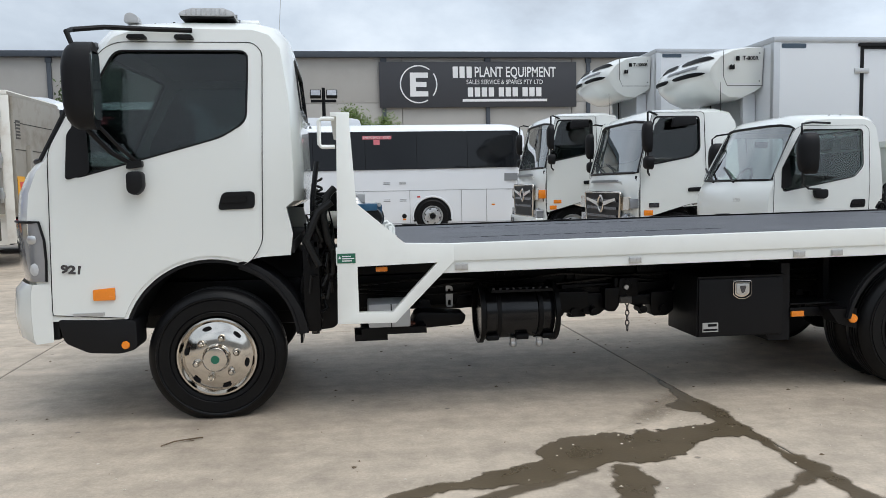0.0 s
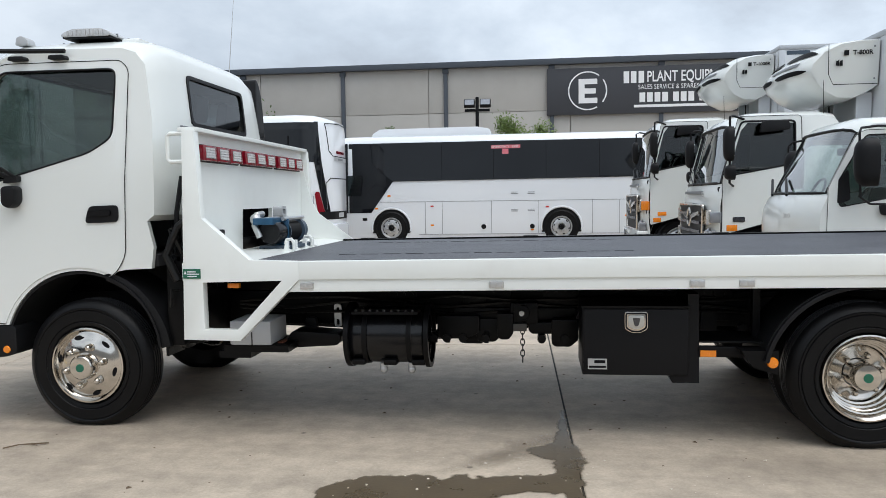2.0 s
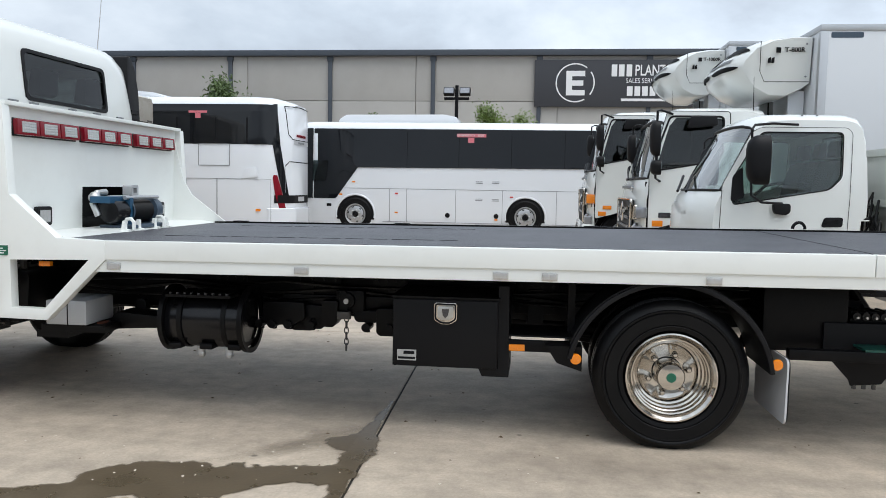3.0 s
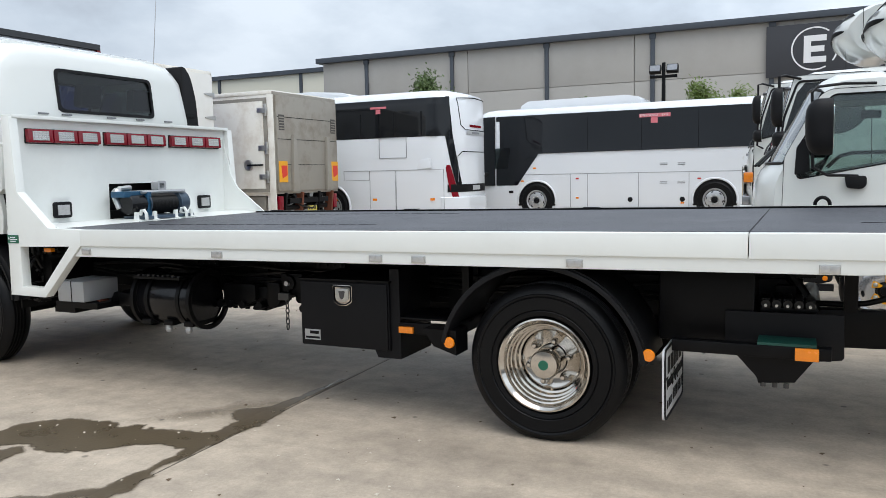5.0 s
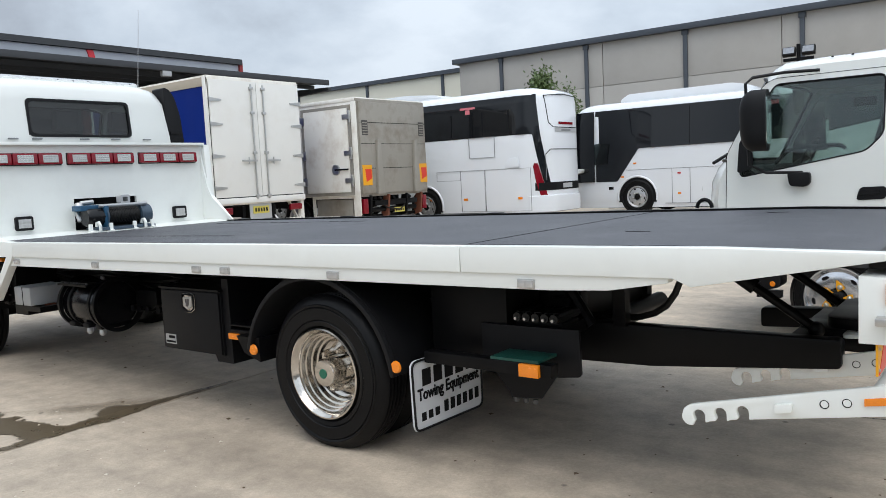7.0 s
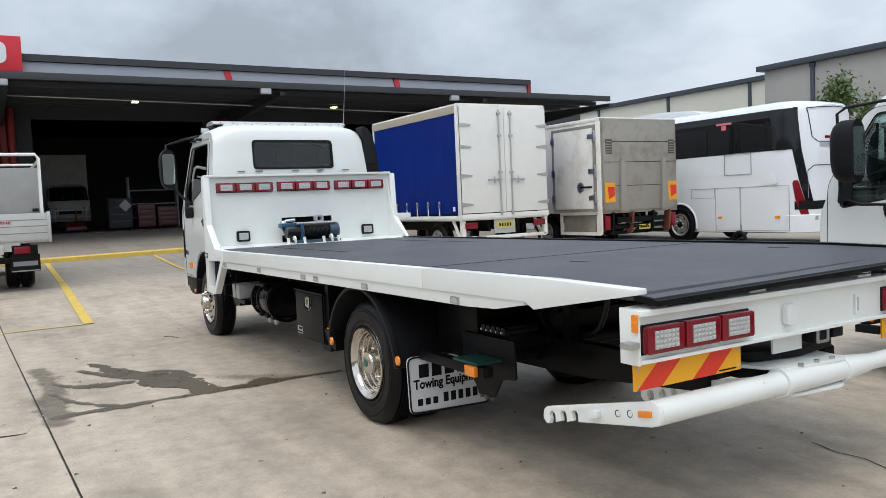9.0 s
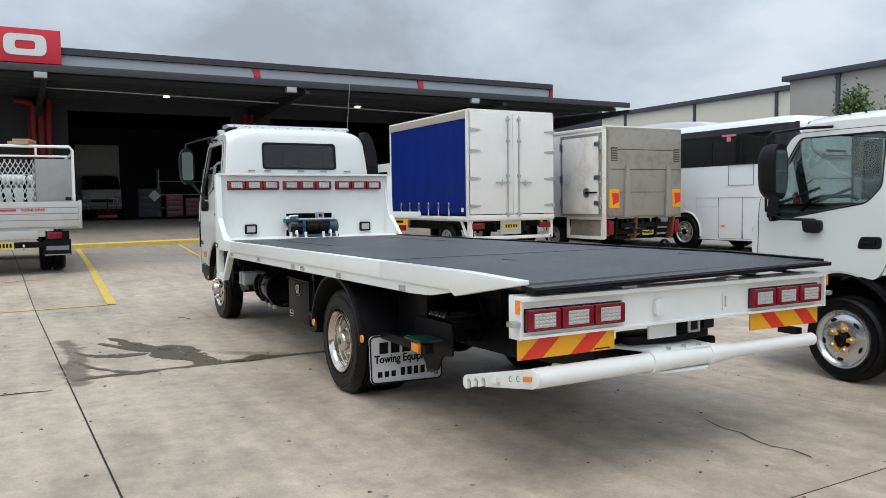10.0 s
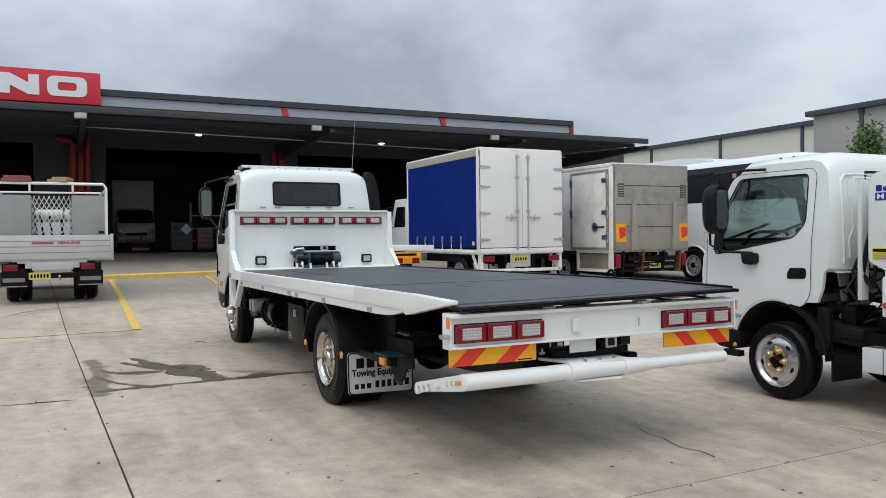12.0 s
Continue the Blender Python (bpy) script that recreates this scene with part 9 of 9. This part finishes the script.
# ---------------------------------------------------------------- tray truck seen from behind
GALV = material("galvanised_mesh_panel", (0.30, 0.30, 0.29), 0.5, metal=0.3, vary=0.12, scale=5, dirt=(0.22, 0.20, 0.18), dirt_amount=0.4, dirt_scale=2)
ALUTRAY = material("white_aluminium_dropside", (0.50, 0.50, 0.485), 0.42, metal=0.15, vary=0.08, scale=3, dirt=(0.36, 0.33, 0.29), dirt_amount=0.4, dirt_scale=2)
TIMBER = material("raw_timber", (0.38, 0.26, 0.15), 0.8, vary=0.25, scale=8)
ut = thing("tray_truck", pose(-8.3, 1.985, 0.20), "white tray truck with ladder rack and side boxes", "truck")
part("tray_floor", Shape().box(-3.4, 0.0, -1.07, 1.07, 0.70, 0.80), ALUTRAY, ut, bevel=0.01)
tg = part("tailgate", Shape().box(0.0, 0.045, -1.06, 1.06, 0.74, 1.21), ALUTRAY, ut, "white aluminium tailgate", bevel=0.006)
for z in (0.86, 0.98, 1.09):
    part("groove", Shape().box(0.045, 0.049, -1.05, 1.05, z, z + 0.012), SEATLIGHT, tg)
lettering("tray_words", "GENUINE", 0.062, REDINK, tg, pose(0.05, 0.29, 1.055, 90, 0, 90), bold=0.002, wide=1.55)
part("maker_bar", Shape().box(0.045, 0.05, -0.36, 0.02, 1.035, 1.073), REDINK, tg)
for y in (-0.9, -0.2, 0.75):
    part("hinge", Shape().box(0.046, 0.06, y - 0.10, y + 0.10, 0.735, 0.755), STEEL, tg)
for s in (-1, 1):
    part("tray_side", Shape().box(-3.4, 0.0, s * 1.07 - 0.025, s * 1.07 + 0.025, 0.76, 1.21), ALUTRAY, ut, bevel=0.006)
    part("corner_latch", Shape().box(-0.03, 0.07, s * 1.08 - 0.03, s * 1.08 + 0.03, 0.7, 1.23), STEEL, ut, bevel=0.008)
    part("side_box", Shape().box(-3.2, -0.05, min(s * 0.36, s * 1.0), max(s * 0.36, s * 1.0), 0.82, 2.0), GALV, ut, "grey metal side box", bevel=0.01)
    rack = Shape().pipe([(-0.05, s * 0.99, 1.2), (-0.05, s * 0.99, 2.16), (-0.05, s * 0.94, 2.23), (-0.05, 0.0, 2.23)], 0.028, 8)
    rack.pipe([(-0.05, s * 0.99, 2.12), (-3.3, s * 0.99, 2.12)], 0.024, 8).pipe([(-0.08, s * 0.9, 2.05), (-0.08, 0, 2.05)], 0.02, 8).pipe([(-0.05, s * 0.38, 2.23), (-0.05, s * 0.38, 2.05)], 0.02, 8)
    part("rack_hoop", rack, TRAYWHITE, ut, "white tube ladder rack")
    part("tail_lamp", Shape().box(-0.10, 0.0, s * 0.68 - 0.20, s * 0.68 + 0.20, 0.50, 0.66), BLACK, ut)
    part("red_lens", Shape().box(0.0, 0.02, s * 0.68 - 0.17, s * 0.68 + 0.08, 0.52, 0.64), RED, ut, bevel=0.006)
    fl = part("mud_flap", Shape().box(-0.06, -0.045, s * 0.68 - 0.23, s * 0.68 + 0.23, 0.20, 0.50), RUBBER, ut, "black mudflap with pale writing")
    part("writing_bar", Shape().box(-0.045, -0.043, s * 0.68 - 0.19, s * 0.68 + 0.19, 0.30, 0.38), SEATLIGHT, fl)
    part("flap_trim", Shape().box(-0.045, -0.042, s * 0.68 - 0.22, s * 0.68 + 0.22, 0.205, 0.225), GALV, fl)
    part("chassis_rail", Shape().box(-5.5, -0.1, s * 0.38 - 0.04, s * 0.38 + 0.04, 0.48, 0.68), BLACK, ut)
part("cross_bar", Shape().box(-0.1, 0.0, -0.62, 0.62, 0.56, 0.72).box(-0.02, 0.03, -0.36, 0.36, 0.52, 0.68), ALUTRAY, ut, bevel=0.01)
part("tow_bar", Shape().box(-0.3, 0.0, -0.45, 0.45, 0.36, 0.46), BLACK, ut, bevel=0.01)
part("tow_ball", Shape().ball((0.05, 0.12, 0.40), 0.03).tube((0.05, 0.12, 0.32), (0.05, 0.12, 0.40), 0.015, n=8), CHROME, ut)
up_ = part("number_plate", Shape().box(0.0, 0.01, -0.42, -0.04, 0.34, 0.48), PLATEY, ut, "yellow plate with dark bars")
for k in range(6):
    part("plate_bar", Shape().box(0.01, 0.012, -0.39 + 0.056 * k, -0.355 + 0.056 * k, 0.375, 0.445), INK, up_)
mesh_ = Shape()
for k in range(-4, 9):
    za, zb = 1.25, 2.0
    for d in (1, -1):
        ya = d * (-0.36 + 0.09 * k)
        mesh_.pipe([(-0.4, max(-0.36, min(0.36, ya)), za + max(0.0, (abs(ya) - 0.36)) * 1.6), (-0.4, max(-0.36, min(0.36, ya + d * 0.42)), zb - max(0.0, abs(ya + d * 0.42) - 0.36) * 1.6)], 0.010, 5)
part("mesh_screen", mesh_, TRAYWHITE, ut, "pale diamond mesh screen")
part("stowed_bin", Shape().box(-1.0, -0.55, -0.33, 0.33, 0.82, 1.20), RUST, ut, "rusty steel bin", bevel=0.01)
for ya, yb, z1, m_ in ((-0.26, -0.33, 1.85, RUST), (-0.12, -0.22, 1.68, BLACK), (0.02, -0.04, 1.60, BLACK), (0.14, 0.22, 1.72, DULLSTEEL), (0.24, 0.16, 1.55, BLACK)):
    part("tool_handle", Shape().tube((-0.62, ya, 0.9), (-0.55, yb, z1), 0.022, n=7), m_, ut)
part("pale_drum", Shape().tube((-1.3, -0.3, 1.62), (-1.3, 0.3, 1.62), 0.13, n=18), TRAYWHITE, ut)
part("work_light", Shape().box(0.0, 0.05, 0.84, 0.94, 1.235, 1.29), PLASTIC, ut, bevel=0.01)
part("cab", Shape().prism(bent([(-5.3, 0.45), (-3.6, 0.45), (-3.6, 1.75), (-3.75, 1.85), (-4.8, 1.85), (-5.2, 1.2)], 0.08), -0.85, 0.85), WHITE, ut, "white cab", bevel=0.05)
for ob in ut.children:
    ob.location.z += 0.115
for s in (-1, 1):
    for x, y in ((-0.85, 0.83), (-0.85, 0.60), (-4.4, 0.80)):
        wheel(ut, x, s * y, 0.395, 0.395, "steel", s, ALLOY)
solid("timber_offcut", Shape().box(-0.5, 0.10, -0.20, 0.14, 0, 0.05).box(-0.45, 0.08, -0.12, 0.16, 0.051, 0.10), TIMBER, "pale raw timber offcuts lying on the ladder rack", "timber", m=pose(-8.42, 2.13, 0.315 + 2.262, 0, 0, -14), bevel=0.006)
solid("red_plank", Shape().box(-0.8, 0.10, -0.28, 0.24, 0, 0.05).box(-0.8, 0.08, -0.24, 0.22, 0.051, 0.11), material("red_painted_board", (0.25, 0.07, 0.05), 0.6, vary=0.2, scale=6), "red boards lying on the ladder rack", "timber", m=pose(-8.4, 1.40, 0.315 + 2.262), bevel=0.006)

# ---------------------------------------------------------------- inside the workshop
van = thing("delivery_truck", pose(-36.0, 5.83, 0.78, 0, 0, 180) @ Matrix.Scale(0.97, 4), "pale box truck parked nose out in the workshop", "truck")
# dark glass stands in for a screen that mirrors no bright sky
light_cab(van, screen=PRIVACY)
for s in (-1, 1):
    wheel(van, 0, s * 0.925, 0.385, 0.385, "steel", s, ALLOY)
    wheel(van, 3.2, s * 0.925, 0.385, 0.385, "steel", s, ALLOY)
# workshop shade is put into the paint: darkened beige replaces the cab's white
DIMBEIGE = material("dimmed_beige_paint", (0.30, 0.29, 0.26), 0.6, vary=0.12, scale=2, dirt=(0.14, 0.12, 0.10), dirt_amount=0.5, dirt_scale=2)
part("box_body", Shape().box(0.6, 4.8, -1.08, 1.08, 0.95, 3.95), DIMBEIGE, van, "beige box body with the workshop's shade in its paint", bevel=0.02)
for ob in van.children:
    if ob.data and ob.data.materials and ob.data.materials[0] == WHITE:
        ob.data.materials[0] = DIMBEIGE
part("chassis", Shape().box(-0.9, 4.6, -0.45, 0.45, 0.5, 0.9), BLACK, van)
bull = Shape().pipe([(-1.45, -0.7, 0.5), (-1.45, -0.7, 1.05), (-1.45, 0.7, 1.05), (-1.45, 0.7, 0.5)], 0.035, 8).pipe([(-1.45, -0.9, 0.7), (-1.45, 0.9, 0.7)], 0.035, 8)
part("bull_bar", bull, ALLOY, van)
REDTOOL = material("red_tool_paint", (0.075, 0.006, 0.008), 0.4, vary=0.1, scale=5)


def tool_cabinet(x, y, w, h, m, label):
    r = thing("tool_cabinet", pose(x, y, 0.78), label, "cabinet", group="workshop cabinets")
    part("body", Shape().box(-0.5, 0.0, 0, w, 0.1, h), m, r, bevel=0.02)
    for k in range(4):
        z = 0.15 + (h - 0.2) * k / 4
        d = part("drawer", Shape().box(0.0, 0.02, 0.04, w - 0.04, z, z + (h - 0.2) / 4 - 0.02), m, r, bevel=0.006)
        part("handle", Shape().box(0.02, 0.04, 0.1, w - 0.1, z + (h - 0.2) / 4 - 0.07, z + (h - 0.2) / 4 - 0.05), DULLSTEEL, d)
    for yy in (0.08, w - 0.08):
        part("castor", Shape().lathe([(0.05, -0.02), (0.05, 0.02)], 12, (-0.1, yy, 0.05)), PLASTIC, r)


tool_cabinet(-31.0, 8.30, 0.75, 1.15, REDTOOL, "red tool cabinet on castors")
tool_cabinet(-31.25, 7.10, 1.0, 1.45, SHOPDARK, "dark grey workshop cabinet")
tool_cabinet(-31.4, 9.25, 0.9, 1.0, REDTOOL, "red tool cabinet on castors")
jack = thing("trolley_jack", pose(-31.2, 5.68, 0.78), "red trolley jack on the workshop floor", "jack")
part("frame", Shape().prism(bent([(-0.3, 0.08), (0.4, 0.08), (0.4, 0.25), (-0.2, 0.5)], 0.05), -0.4, 0.4), REDTOOL, jack, bevel=0.02)
part("handle", Shape().tube((0.2, 0, 0.3), (0.5, 0, 1.0), 0.03, n=8), REDTOOL, jack)
for y in (-0.42, 0.42):
    part("castor", Shape().lathe([(0.08, -0.03), (0.08, 0.03), (0, 0.03)], 12, (0.2, y, 0.08)), PLASTIC, jack)
solid("hazard_sign", Shape().prism([(-0.28, 0.0), (0.0, -0.28), (0.28, 0.0), (0.0, 0.28)], 0, 0.02, "x"), GALV, "pale diamond-shaped sign on a cabinet", "sign", m=pose(-31.2, 7.80, 1.89))
rack_ = thing("parts_rack", pose(-36, 9.5, 0.78), "dark steel parts rack with boxes", "rack")
for y in (-0.8, 1.6):
    part("upright", Shape().box(-0.3, 0.3, y - 0.03, y + 0.03, 0, 2.6), GREYBOX, rack_)
for z in (0.5, 1.2, 1.9):
    part("shelf", Shape().box(-0.3, 0.3, -0.8, 1.6, z, z + 0.05), GREYBOX, rack_)
